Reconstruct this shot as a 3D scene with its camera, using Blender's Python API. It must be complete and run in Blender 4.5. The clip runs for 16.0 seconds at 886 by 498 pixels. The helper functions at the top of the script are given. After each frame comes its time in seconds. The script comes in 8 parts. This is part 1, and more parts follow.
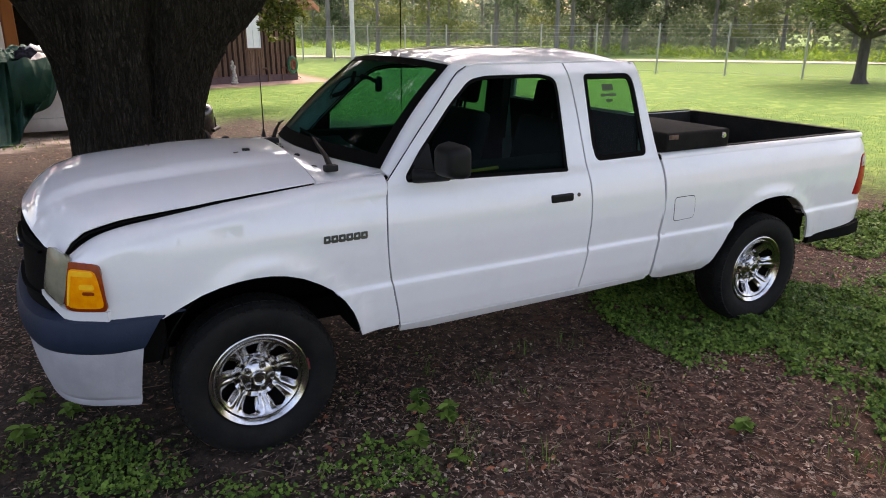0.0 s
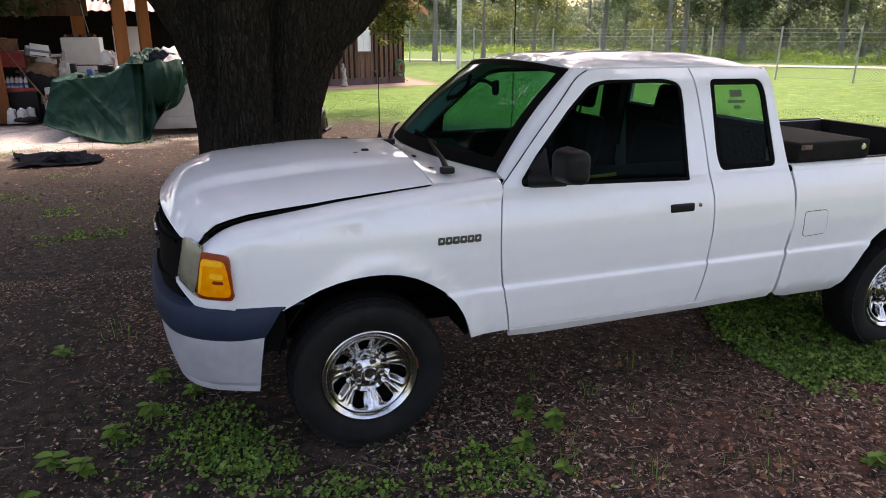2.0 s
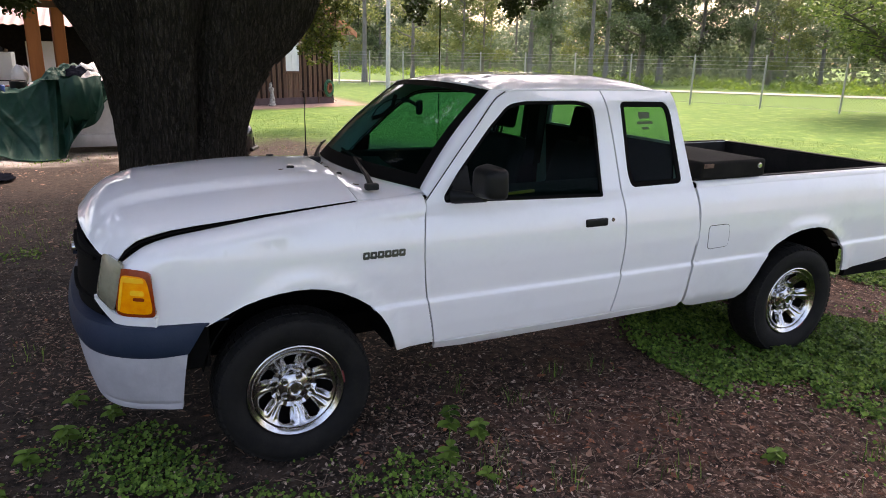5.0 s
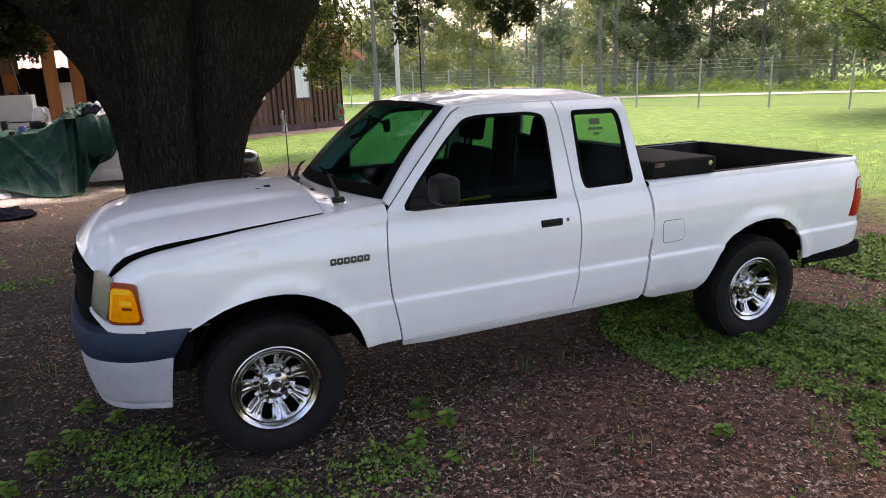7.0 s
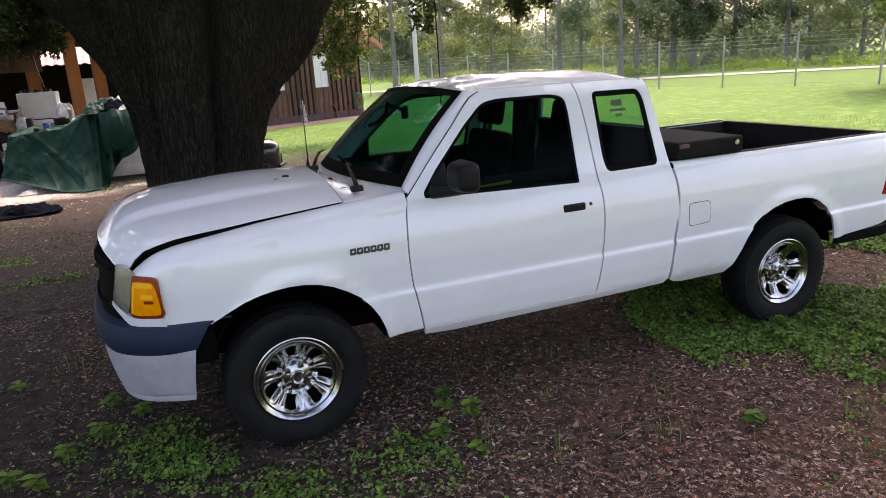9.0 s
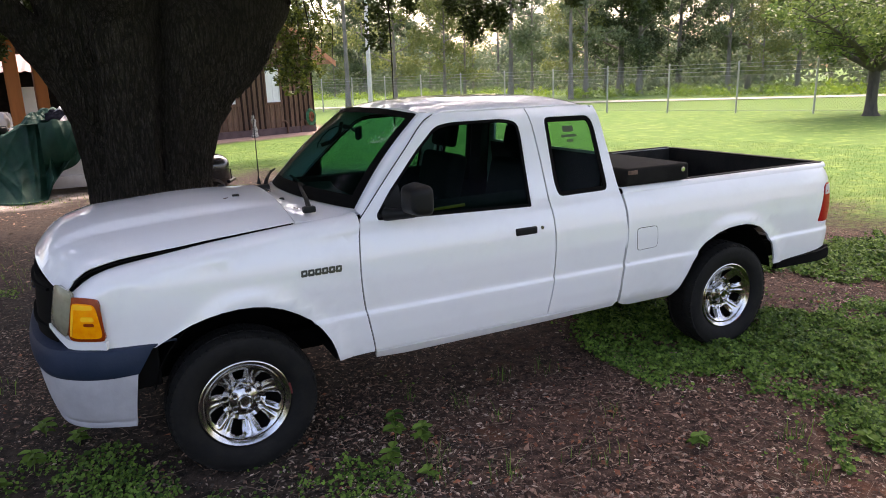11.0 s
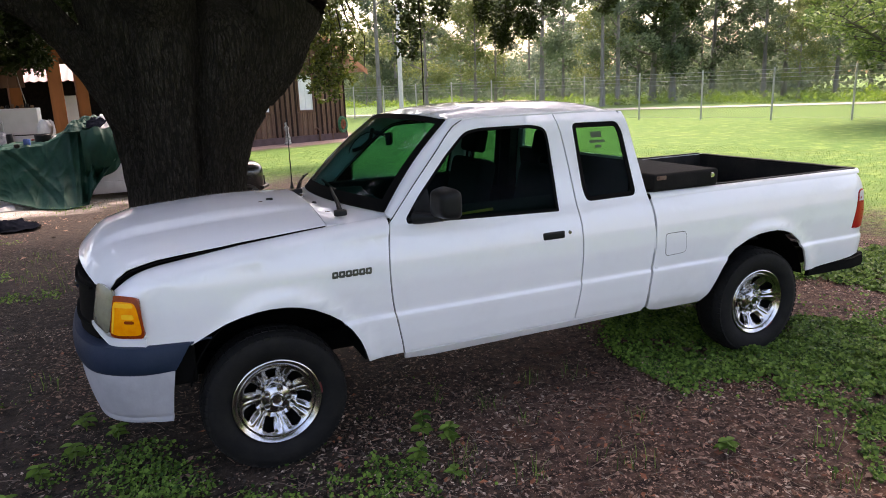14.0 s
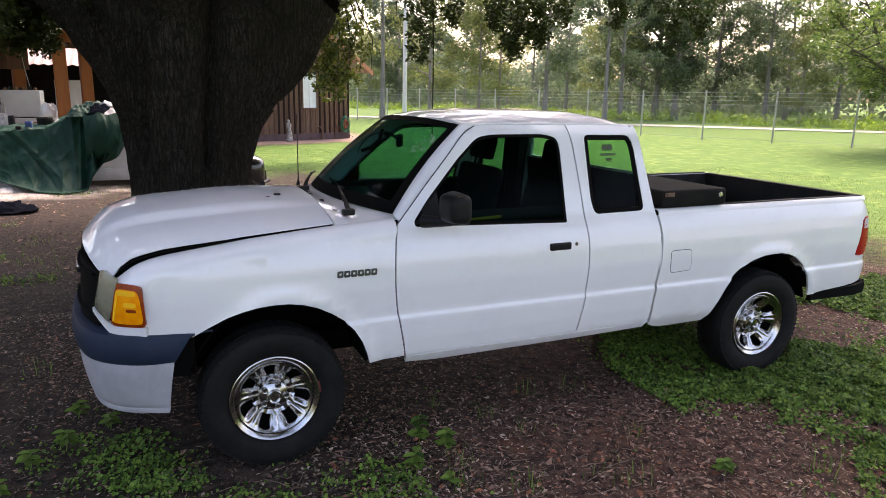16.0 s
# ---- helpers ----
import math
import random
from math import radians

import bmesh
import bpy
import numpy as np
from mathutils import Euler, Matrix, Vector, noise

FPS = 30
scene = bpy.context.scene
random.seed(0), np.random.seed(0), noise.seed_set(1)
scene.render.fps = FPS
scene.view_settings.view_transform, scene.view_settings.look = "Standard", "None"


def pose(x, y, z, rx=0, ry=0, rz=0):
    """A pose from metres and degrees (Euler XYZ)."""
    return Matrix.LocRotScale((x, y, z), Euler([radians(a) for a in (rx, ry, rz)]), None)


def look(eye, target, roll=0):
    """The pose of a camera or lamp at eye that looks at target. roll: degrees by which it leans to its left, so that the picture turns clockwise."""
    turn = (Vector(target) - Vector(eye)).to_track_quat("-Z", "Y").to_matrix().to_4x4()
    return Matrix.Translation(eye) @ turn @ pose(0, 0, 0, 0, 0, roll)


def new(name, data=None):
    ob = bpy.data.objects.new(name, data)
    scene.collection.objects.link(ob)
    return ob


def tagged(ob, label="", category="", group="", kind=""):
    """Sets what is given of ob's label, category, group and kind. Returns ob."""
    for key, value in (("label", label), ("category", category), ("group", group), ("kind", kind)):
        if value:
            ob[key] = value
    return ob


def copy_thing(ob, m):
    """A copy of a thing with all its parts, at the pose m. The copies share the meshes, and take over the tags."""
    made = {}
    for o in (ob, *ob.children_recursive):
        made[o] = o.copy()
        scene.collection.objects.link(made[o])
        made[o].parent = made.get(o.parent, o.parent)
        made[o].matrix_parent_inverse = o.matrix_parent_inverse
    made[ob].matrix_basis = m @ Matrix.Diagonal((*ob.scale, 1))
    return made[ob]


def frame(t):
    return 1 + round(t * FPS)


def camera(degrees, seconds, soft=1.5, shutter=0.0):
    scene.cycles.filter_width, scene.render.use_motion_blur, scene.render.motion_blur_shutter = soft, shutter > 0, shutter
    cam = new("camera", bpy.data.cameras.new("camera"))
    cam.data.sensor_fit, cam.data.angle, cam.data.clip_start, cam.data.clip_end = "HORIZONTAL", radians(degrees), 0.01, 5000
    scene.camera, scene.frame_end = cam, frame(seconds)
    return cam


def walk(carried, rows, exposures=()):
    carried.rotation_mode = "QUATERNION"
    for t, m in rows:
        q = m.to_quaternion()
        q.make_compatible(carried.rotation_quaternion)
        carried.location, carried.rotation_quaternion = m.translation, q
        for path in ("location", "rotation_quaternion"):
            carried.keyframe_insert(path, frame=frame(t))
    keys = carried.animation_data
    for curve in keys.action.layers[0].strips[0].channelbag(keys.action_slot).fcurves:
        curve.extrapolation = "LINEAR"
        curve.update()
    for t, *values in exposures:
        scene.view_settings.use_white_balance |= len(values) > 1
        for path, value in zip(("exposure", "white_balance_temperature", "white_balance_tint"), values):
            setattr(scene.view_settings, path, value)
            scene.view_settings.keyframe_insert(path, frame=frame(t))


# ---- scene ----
cam = camera(65.6, 16.0, soft=0.95)
PATH = [
    (0, (-0.537, -3.625, 1.809), (0.345, -1.935, 1.203), -0.0),
    (0.5, (-0.575, -3.598, 1.81), (0.179, -1.849, 1.2), 0.9),
    (1, (-0.593, -3.58, 1.811), (0.144, -1.806, 1.253), 1.3),
    (1.5, (-0.591, -3.578, 1.803), (0.126, -1.808, 1.21), 0.8),
    (2, (-0.604, -3.582, 1.806), (0.025, -1.779, 1.21), 0.0),
    (2.5, (-0.63, -3.557, 1.8), (-0.065, -1.729, 1.218), 0.7),
    (3, (-0.624, -3.557, 1.805), (0.107, -1.785, 1.234), 2.5),
    (3.5, (-0.611, -3.564, 1.808), (0.289, -1.865, 1.257), 2.7),
    (3.7, (-0.622, -3.571, 1.808), (0.27, -1.871, 1.249), 1.7),
    (5.8, (-0.551, -3.884, 1.801), (0.19, -2.103, 1.274), 0.8),
    (6, (-0.52, -3.958, 1.809), (0.139, -2.15, 1.267), -1.3),
    (6.5, (-0.487, -4.049, 1.823), (0.232, -2.239, 1.367), -1.0),
    (7, (-0.449, -4.079, 1.812), (0.314, -2.296, 1.323), -2.2),
    (7.5, (-0.421, -4.069, 1.799), (0.317, -2.289, 1.267), -4.2),
    (8, (-0.412, -4.059, 1.8), (0.309, -2.267, 1.283), -4.7),
    (10.5, (-0.445, -4.019, 1.811), (0.255, -2.221, 1.282), -1.5),
    (11, (-0.425, -4.022, 1.826), (0.41, -2.269, 1.346), -2.1),
    (11.5, (-0.433, -4.026, 1.822), (0.379, -2.26, 1.352), -1.5),
    (12, (-0.439, -4.048, 1.823), (0.33, -2.264, 1.348), -3.0),
    (12.5, (-0.443, -4.048, 1.819), (0.351, -2.273, 1.353), -2.3),
    (13, (-0.441, -4.07, 1.814), (0.353, -2.295, 1.345), -3.1),
    (13.5, (-0.433, -4.076, 1.817), (0.366, -2.304, 1.347), -3.8),
    (14, (-0.443, -4.08, 1.819), (0.316, -2.287, 1.363), -2.3),
    (14.5, (-0.438, -4.066, 1.813), (0.368, -2.3, 1.33), -1.0),
    (15, (-0.455, -4.047, 1.816), (0.374, -2.292, 1.334), -0.3),
    (15.5, (-0.499, -4.04, 1.813), (0.244, -2.244, 1.344), 0.9),
    (16, (-0.495, -4.038, 1.812), (0.281, -2.248, 1.371), 0.9),
]
EXPOSURE = [(0.0, 2.03, 7560, 24.0), (2.5, 2.04, 7480, 24.0), (6.0, 2.06, 7400, 24.0), (8.0, 2.1, 7350, 24.0), (16.0, 2.12, 7300, 24.0)]
walk(cam, [(t, look(eye, target, roll)) for t, eye, target, roll in PATH], EXPOSURE)

# world, sun, exposure
SUN_EL, SUN_AZ = 56.0, 40.0
world = bpy.data.worlds.new("world")
scene.world = world
world.use_nodes = True
wn = world.node_tree
sky = wn.nodes.new("ShaderNodeTexSky")
sky.sky_type = "NISHITA"
sky.sun_disc = False
sky.sun_elevation, sky.sun_rotation = radians(SUN_EL), radians(SUN_AZ)
sky.air_density, sky.dust_density, sky.ozone_density = 1.2, 4.8, 1.0
wn.links.new(sky.outputs[0], wn.nodes["Background"].inputs[0])
wn.nodes["Background"].inputs[1].default_value = 0.15
sun = new("sun", bpy.data.lights.new("sun", "SUN"))
sun.data.energy, sun.data.angle, sun.data.color = 1.2, radians(11), (1.0, 0.95, 0.87)
sun_way = Vector((math.sin(radians(SUN_AZ)) * math.cos(radians(SUN_EL)), math.cos(radians(SUN_AZ)) * math.cos(radians(SUN_EL)), math.sin(radians(SUN_EL))))
sun.matrix_world = look(sun_way * 60, (0, 0, 0))


# ---- materials ----
def nodes_of(name):
    m = bpy.data.materials.new(name)
    m.use_nodes = True
    nt = m.node_tree
    return m, nt, nt.nodes["Principled BSDF"]


def put(nt, kind, **kw):
    n = nt.nodes.new(kind)
    for k, v in kw.items():
        n.inputs[k.replace("_", " ")].default_value = v
    return n


def blend(nt, fac, a, b):
    """Mix two colours (tuples or sockets) by a factor (number or socket)."""
    n = nt.nodes.new("ShaderNodeMix")
    n.data_type = "RGBA"
    for idx, v in ((0, fac), (6, a), (7, b)):
        if isinstance(v, tuple):
            n.inputs[idx].default_value = (*v, 1) if len(v) == 3 else v
        elif isinstance(v, (int, float)):
            n.inputs[idx].default_value = v
        else:
            nt.links.new(v, n.inputs[idx])
    return n.outputs[2]


def ramp(nt, socket, lo, hi):
    n = nt.nodes.new("ShaderNodeMapRange")
    n.interpolation_type = "SMOOTHSTEP"
    n.inputs["From Min"].default_value, n.inputs["From Max"].default_value = lo, hi
    nt.links.new(socket, n.inputs["Value"])
    return n.outputs[0]


def noise_of(nt, scale, detail=4.0, rough=0.6, stretch=None):
    tc = nt.nodes.new("ShaderNodeTexCoord")
    n = put(nt, "ShaderNodeTexNoise", Scale=scale, Detail=detail, Roughness=rough)
    if stretch:
        mp = nt.nodes.new("ShaderNodeMapping")
        mp.inputs["Scale"].default_value = stretch
        nt.links.new(tc.outputs["Object"], mp.inputs[0])
        nt.links.new(mp.outputs[0], n.inputs["Vector"])
    else:
        nt.links.new(tc.outputs["Object"], n.inputs["Vector"])
    return n.outputs["Fac"]


def bump(nt, bsdf, socket, strength, distance=0.01):
    b = put(nt, "ShaderNodeBump", Strength=strength, Distance=distance)
    nt.links.new(socket, b.inputs["Height"])
    nt.links.new(b.outputs[0], bsdf.inputs["Normal"])


def plain(name, c1, c2=None, rough=0.5, metal=0.0, scale=12.0, relief=0.15, coat=0.0, fine=90.0, stretch=None, isle=0.0, depth=0.004, spec=0.5):
    """A surface with two scales of variation: broad stains between c1 and c2, and fine grain in gloss and relief."""
    m, nt, b = nodes_of(name)
    c2 = c2 or tuple(v * 0.8 for v in c1)
    broad = noise_of(nt, scale, 5, 0.65, stretch)
    small = noise_of(nt, fine, 3, 0.6, stretch)
    col = blend(nt, ramp(nt, broad, 0.35, 0.68), c1, c2)
    if isle:
        g = nt.nodes.new("ShaderNodeNewGeometry")
        hsv = nt.nodes.new("ShaderNodeHueSaturation")
        mr = put(nt, "ShaderNodeMapRange")
        mr.inputs["To Min"].default_value, mr.inputs["To Max"].default_value = 1 - isle, 1 + isle
        nt.links.new(g.outputs["Random Per Island"], mr.inputs["Value"])
        nt.links.new(mr.outputs[0], hsv.inputs["Value"])
        nt.links.new(col, hsv.inputs["Color"])
        col = hsv.outputs[0]
    nt.links.new(col, b.inputs["Base Color"])
    mr = put(nt, "ShaderNodeMapRange")
    mr.inputs["To Min"].default_value, mr.inputs["To Max"].default_value = max(rough - 0.08, 0.02), min(rough + 0.08, 1)
    nt.links.new(small, mr.inputs["Value"])
    nt.links.new(mr.outputs[0], b.inputs["Roughness"])
    b.inputs["Metallic"].default_value = metal
    b.inputs["Specular IOR Level"].default_value = spec
    b.inputs["Coat Weight"].default_value = coat
    b.inputs["Coat Roughness"].default_value = 0.06
    if relief:
        bump(nt, b, small, relief, depth)
    return m


def leafy(name, c1, c2, through_light=0.35, rough=0.5, spread=0.35, spec=0.4):
    """Leaves: colour varies from leaf to leaf, and light comes through."""
    m, nt, b = nodes_of(name)
    g = nt.nodes.new("ShaderNodeNewGeometry")
    col = blend(nt, g.outputs["Random Per Island"], c1, c2)
    big = noise_of(nt, 0.6, 2)
    hsv = nt.nodes.new("ShaderNodeHueSaturation")
    mr = put(nt, "ShaderNodeMapRange")
    mr.inputs["To Min"].default_value, mr.inputs["To Max"].default_value = 1 - spread, 1 + spread
    nt.links.new(big, mr.inputs["Value"])
    nt.links.new(mr.outputs[0], hsv.inputs["Value"])
    nt.links.new(col, hsv.inputs["Color"])
    nt.links.new(hsv.outputs[0], b.inputs["Base Color"])
    b.inputs["Roughness"].default_value = rough
    b.inputs["Specular IOR Level"].default_value = spec
    tr = nt.nodes.new("ShaderNodeBsdfTranslucent")
    nt.links.new(hsv.outputs[0], tr.inputs[0])
    mx = nt.nodes.new("ShaderNodeMixShader")
    mx.inputs[0].default_value = through_light
    nt.links.new(b.outputs[0], mx.inputs[1])
    nt.links.new(tr.outputs[0], mx.inputs[2])
    nt.links.new(mx.outputs[0], nt.nodes["Material Output"].inputs[0])
    return m


def pane(name, tint, gloss_rough=0.005, ior=1.42):
    """Thin tinted glass: clear through its tint, mirror-like at a slant."""
    m, nt, b = nodes_of(name)
    t = nt.nodes.new("ShaderNodeBsdfTransparent")
    t.inputs[0].default_value = (*tint, 1)
    gl = nt.nodes.new("ShaderNodeBsdfGlossy")
    gl.inputs["Roughness"].default_value = gloss_rough
    lw = put(nt, "ShaderNodeLayerWeight", Blend=0.5)
    up = nt.nodes.new("ShaderNodeMath")
    up.operation = "POWER"
    nt.links.new(lw.outputs["Facing"], up.inputs[0])
    up.inputs[1].default_value = 5.0
    fr = nt.nodes.new("ShaderNodeMath")
    fr.operation = "MULTIPLY_ADD"
    low = ((ior - 1) / (ior + 1)) ** 2
    nt.links.new(up.outputs[0], fr.inputs[0])
    fr.inputs[1].default_value, fr.inputs[2].default_value = 1 - low, low
    mx = nt.nodes.new("ShaderNodeMixShader")
    nt.links.new(fr.outputs[0], mx.inputs[0])
    nt.links.new(t.outputs[0], mx.inputs[1])
    nt.links.new(gl.outputs[0], mx.inputs[2])
    nt.links.new(mx.outputs[0], nt.nodes["Material Output"].inputs[0])
    return m


def paint_mat():
    m, nt, b = nodes_of("white_paint")
    broad = noise_of(nt, 2.5, 5, 0.7)
    col = blend(nt, ramp(nt, broad, 0.45, 0.8), (0.83, 0.83, 0.85), (0.77, 0.77, 0.79))
    nt.links.new(col, b.inputs["Base Color"])
    b.inputs["Roughness"].default_value = 0.6
    b.inputs["Specular IOR Level"].default_value = 0.15
    b.inputs["Coat Weight"].default_value = 1.0
    b.inputs["Coat Roughness"].default_value = 0.012
    b.inputs["Coat IOR"].default_value = 1.7
    wavy = noise_of(nt, 7, 2, 0.4)
    bump(nt, b, wavy, 0.015, 0.01)
    return m


def bark_mat():
    """Oak bark: long wavy ridges parted by dark cracks, and mossy grey bloom in places."""
    m, nt, b = nodes_of("oak_bark")
    tc = nt.nodes.new("ShaderNodeTexCoord")

    def cells(scale, tall, wobble, lo, hi):
        mp = nt.nodes.new("ShaderNodeMapping")
        mp.inputs["Scale"].default_value = (1, 1, tall)
        nt.links.new(tc.outputs["Object"], mp.inputs[0])
        warp = put(nt, "ShaderNodeTexNoise", Scale=scale * 0.45, Detail=4.0, Roughness=0.65)
        nt.links.new(mp.outputs[0], warp.inputs["Vector"])
        add = nt.nodes.new("ShaderNodeVectorMath")
        add.operation = "MULTIPLY_ADD"
        nt.links.new(warp.outputs["Color"], add.inputs[0])
        add.inputs[1].default_value = (wobble, wobble, wobble)
        nt.links.new(mp.outputs[0], add.inputs[2])
        vo = put(nt, "ShaderNodeTexVoronoi", Scale=scale)
        vo.feature = "DISTANCE_TO_EDGE"
        nt.links.new(add.outputs[0], vo.inputs["Vector"])
        return ramp(nt, vo.outputs["Distance"], lo, hi)

    plate = cells(26.0, 0.17, 0.12, 0.0, 0.20)
    chip = cells(60.0, 0.24, 0.04, 0.0, 0.30)
    small = noise_of(nt, 85, 5, 0.75, (1, 1, 0.5))
    broad = noise_of(nt, 1.7, 5, 0.65, (1, 1, 0.6))
    top = blend(nt, ramp(nt, small, 0.35, 0.68), (0.043, 0.0375, 0.031), (0.094, 0.083, 0.070))
    top = blend(nt, ramp(nt, broad, 0.45, 0.72), top, (0.034, 0.0295, 0.025))
    top = blend(nt, chip, (0.036, 0.031, 0.026), top)
    nt.links.new(blend(nt, plate, (0.024, 0.0208, 0.0175), top), b.inputs["Base Color"])
    b.inputs["Roughness"].default_value = 0.95
    b.inputs["Specular IOR Level"].default_value = 0.12
    mx = nt.nodes.new("ShaderNodeMath")
    mx.operation = "MULTIPLY_ADD"
    nt.links.new(chip, mx.inputs[0])
    mx.inputs[1].default_value = 0.35
    nt.links.new(plate, mx.inputs[2])
    m2 = nt.nodes.new("ShaderNodeMath")
    m2.operation = "MULTIPLY_ADD"
    nt.links.new(small, m2.inputs[0])
    m2.inputs[1].default_value = 0.35
    nt.links.new(mx.outputs[0], m2.inputs[2])
    bump(nt, b, m2.outputs[0], 1.0, 0.032)
    return m


def board_mat():
    """Stained boards, each of its own shade, streaked along the grain."""
    m, nt, b = nodes_of("stained_boards")
    info = nt.nodes.new("ShaderNodeObjectInfo")
    streak = noise_of(nt, 30, 4, 0.7, (1, 1, 0.06))
    stain = noise_of(nt, 1.6, 4, 0.65)
    col = blend(nt, info.outputs["Random"], (0.088, 0.050, 0.034), (0.185, 0.112, 0.074))
    col = blend(nt, ramp(nt, streak, 0.42, 0.68), col, (0.075, 0.043, 0.030))
    col = blend(nt, ramp(nt, stain, 0.52, 0.74), col, (0.115, 0.080, 0.062))
    nt.links.new(col, b.inputs["Base Color"])
    b.inputs["Roughness"].default_value = 0.9
    b.inputs["Specular IOR Level"].default_value = 0.12
    bump(nt, b, streak, 0.4, 0.004)
    return m


def ground_mat():
    m, nt, b = nodes_of("ground_soil_and_lawn")
    tc = nt.nodes.new("ShaderNodeTexCoord")
    sep = nt.nodes.new("ShaderNodeSeparateXYZ")
    nt.links.new(tc.outputs["Object"], sep.inputs[0])
    n1, n2, n3, n4 = noise_of(nt, 1.3, 6, 0.65), noise_of(nt, 16, 5, 0.7), noise_of(nt, 90, 4, 0.7), noise_of(nt, 0.35, 4, 0.6)

    def calc(op, a, c):
        n = nt.nodes.new("ShaderNodeMath")
        n.operation = op
        for i, v in enumerate((a, c)):
            if isinstance(v, (int, float)):
                n.inputs[i].default_value = v
            else:
                nt.links.new(v, n.inputs[i])
        return n.outputs[0]

    soil = blend(nt, ramp(nt, n2, 0.35, 0.65), (0.014, 0.0105, 0.0085), (0.062, 0.043, 0.033))
    soil = blend(nt, ramp(nt, n1, 0.45, 0.7), soil, (0.036, 0.028, 0.023))
    soil = blend(nt, ramp(nt, n3, 0.58, 0.78), soil, (0.115, 0.080, 0.060))
    # redder and lighter soil towards the front and right, blackish soil elsewhere
    red = blend(nt, ramp(nt, n2, 0.35, 0.65), (0.030, 0.018, 0.0145), (0.122, 0.071, 0.053))
    red = blend(nt, ramp(nt, n3, 0.56, 0.76), red, (0.33, 0.20, 0.145))
    rust = calc("MULTIPLY", ramp(nt, noise_of(nt, 3.2, 4, 0.7), 0.56, 0.70), 0.6)
    red = blend(nt, rust, red, (0.150, 0.058, 0.030))
    lean = calc("ADD", calc("SUBTRACT", sep.outputs[0], calc("MULTIPLY", sep.outputs[1], 0.55)), calc("MULTIPLY", calc("SUBTRACT", n1, 0.5), 2.2))
    soil = blend(nt, ramp(nt, lean, 0.5, 2.3), soil, red)
    sand = blend(nt, ramp(nt, n2, 0.3, 0.7), (0.56, 0.505, 0.465), (0.33, 0.288, 0.258))
    # pale trodden sand by the carport
    px = calc("ADD", sep.outputs[0], 3.8)
    py = calc("SUBTRACT", sep.outputs[1], 10.7)
    ds = calc("SQRT", calc("ADD", calc("MULTIPLY", calc("MULTIPLY", px, px), 0.16), calc("MULTIPLY", calc("MULTIPLY", py, py), 0.62)), 0)
    sandy = ramp(nt, calc("ADD", ds, calc("MULTIPLY", n1, 2.2)), 3.0, 1.8)
    soil = blend(nt, sandy, soil, sand)
    lawn = blend(nt, ramp(nt, n2, 0.3, 0.7), (0.052, 0.112, 0.019), (0.082, 0.149, 0.027))
    lawn = blend(nt, ramp(nt, n4, 0.4, 0.7), lawn, (0.096, 0.149, 0.036))
    lawn = blend(nt, ramp(nt, noise_of(nt, 5, 4, 0.7), 0.35, 0.7), lawn, (0.068, 0.138, 0.025))
    lawn = blend(nt, ramp(nt, noise_of(nt, 2.2, 5, 0.75), 0.48, 0.66), lawn, (0.155, 0.226, 0.048))
    lawn = blend(nt, ramp(nt, noise_of(nt, 9.0, 4, 0.7), 0.52, 0.72), lawn, (0.042, 0.094, 0.016))
    lawn = blend(nt, ramp(nt, n3, 0.55, 0.8), lawn, (0.072, 0.142, 0.025))
    # lawn begins outside the tree's bare ring, and not on the yard by the carport
    qx = calc("MULTIPLY", calc("ADD", sep.outputs[0], 1.0), 1.12)
    qy = calc("SUBTRACT", sep.outputs[1], 2.5)
    d = calc("SQRT", calc("ADD", calc("MULTIPLY", qx, qx), calc("MULTIPLY", qy, qy)), 0)
    ring = ramp(nt, calc("ADD", d, calc("ADD", calc("MULTIPLY", calc("SUBTRACT", n1, 0.5), 4.0), calc("MULTIPLY", calc("SUBTRACT", n2, 0.5), 5.0))), 8.8, 11.4)
    yard = ramp(nt, calc("ADD", sep.outputs[0], calc("MULTIPLY", calc("SUBTRACT", n1, 0.5), 3.0)), 0.3, 1.4)
    south = ramp(nt, sep.outputs[1], -5.0, -7.0)
    yard = calc("MAXIMUM", yard, south)
    green = calc("MULTIPLY", ring, yard)
    # bare strip at the foot of the shed wall
    wall_d = calc("ADD", calc("MULTIPLY", calc("SUBTRACT", sep.outputs[0], 7.15), 0.327), calc("MULTIPLY", calc("SUBTRACT", sep.outputs[1], 23.3), -0.945))
    strip = calc("MULTIPLY", ramp(nt, calc("ADD", wall_d, calc("MULTIPLY", n1, 1.5)), 3.0, 2.0), ramp(nt, sep.outputs[0], 9.0, 7.6))
    strip = calc("MULTIPLY", strip, ramp(nt, wall_d, -9.0, -8.5))
    green = calc("MULTIPLY", green, calc("SUBTRACT", 1.0, strip))
    soil = blend(nt, strip, soil, (0.30, 0.20, 0.16))
    col = blend(nt, green, soil, lawn)
    nt.links.new(col, b.inputs["Base Color"])
    b.inputs["Roughness"].default_value = 0.95
    b.inputs["Specular IOR Level"].default_value = 0.2
    bump(nt, b, calc("ADD", calc("MULTIPLY", n2, 0.7), calc("MULTIPLY", n3, 0.4)), 0.9, 0.03)
    return m


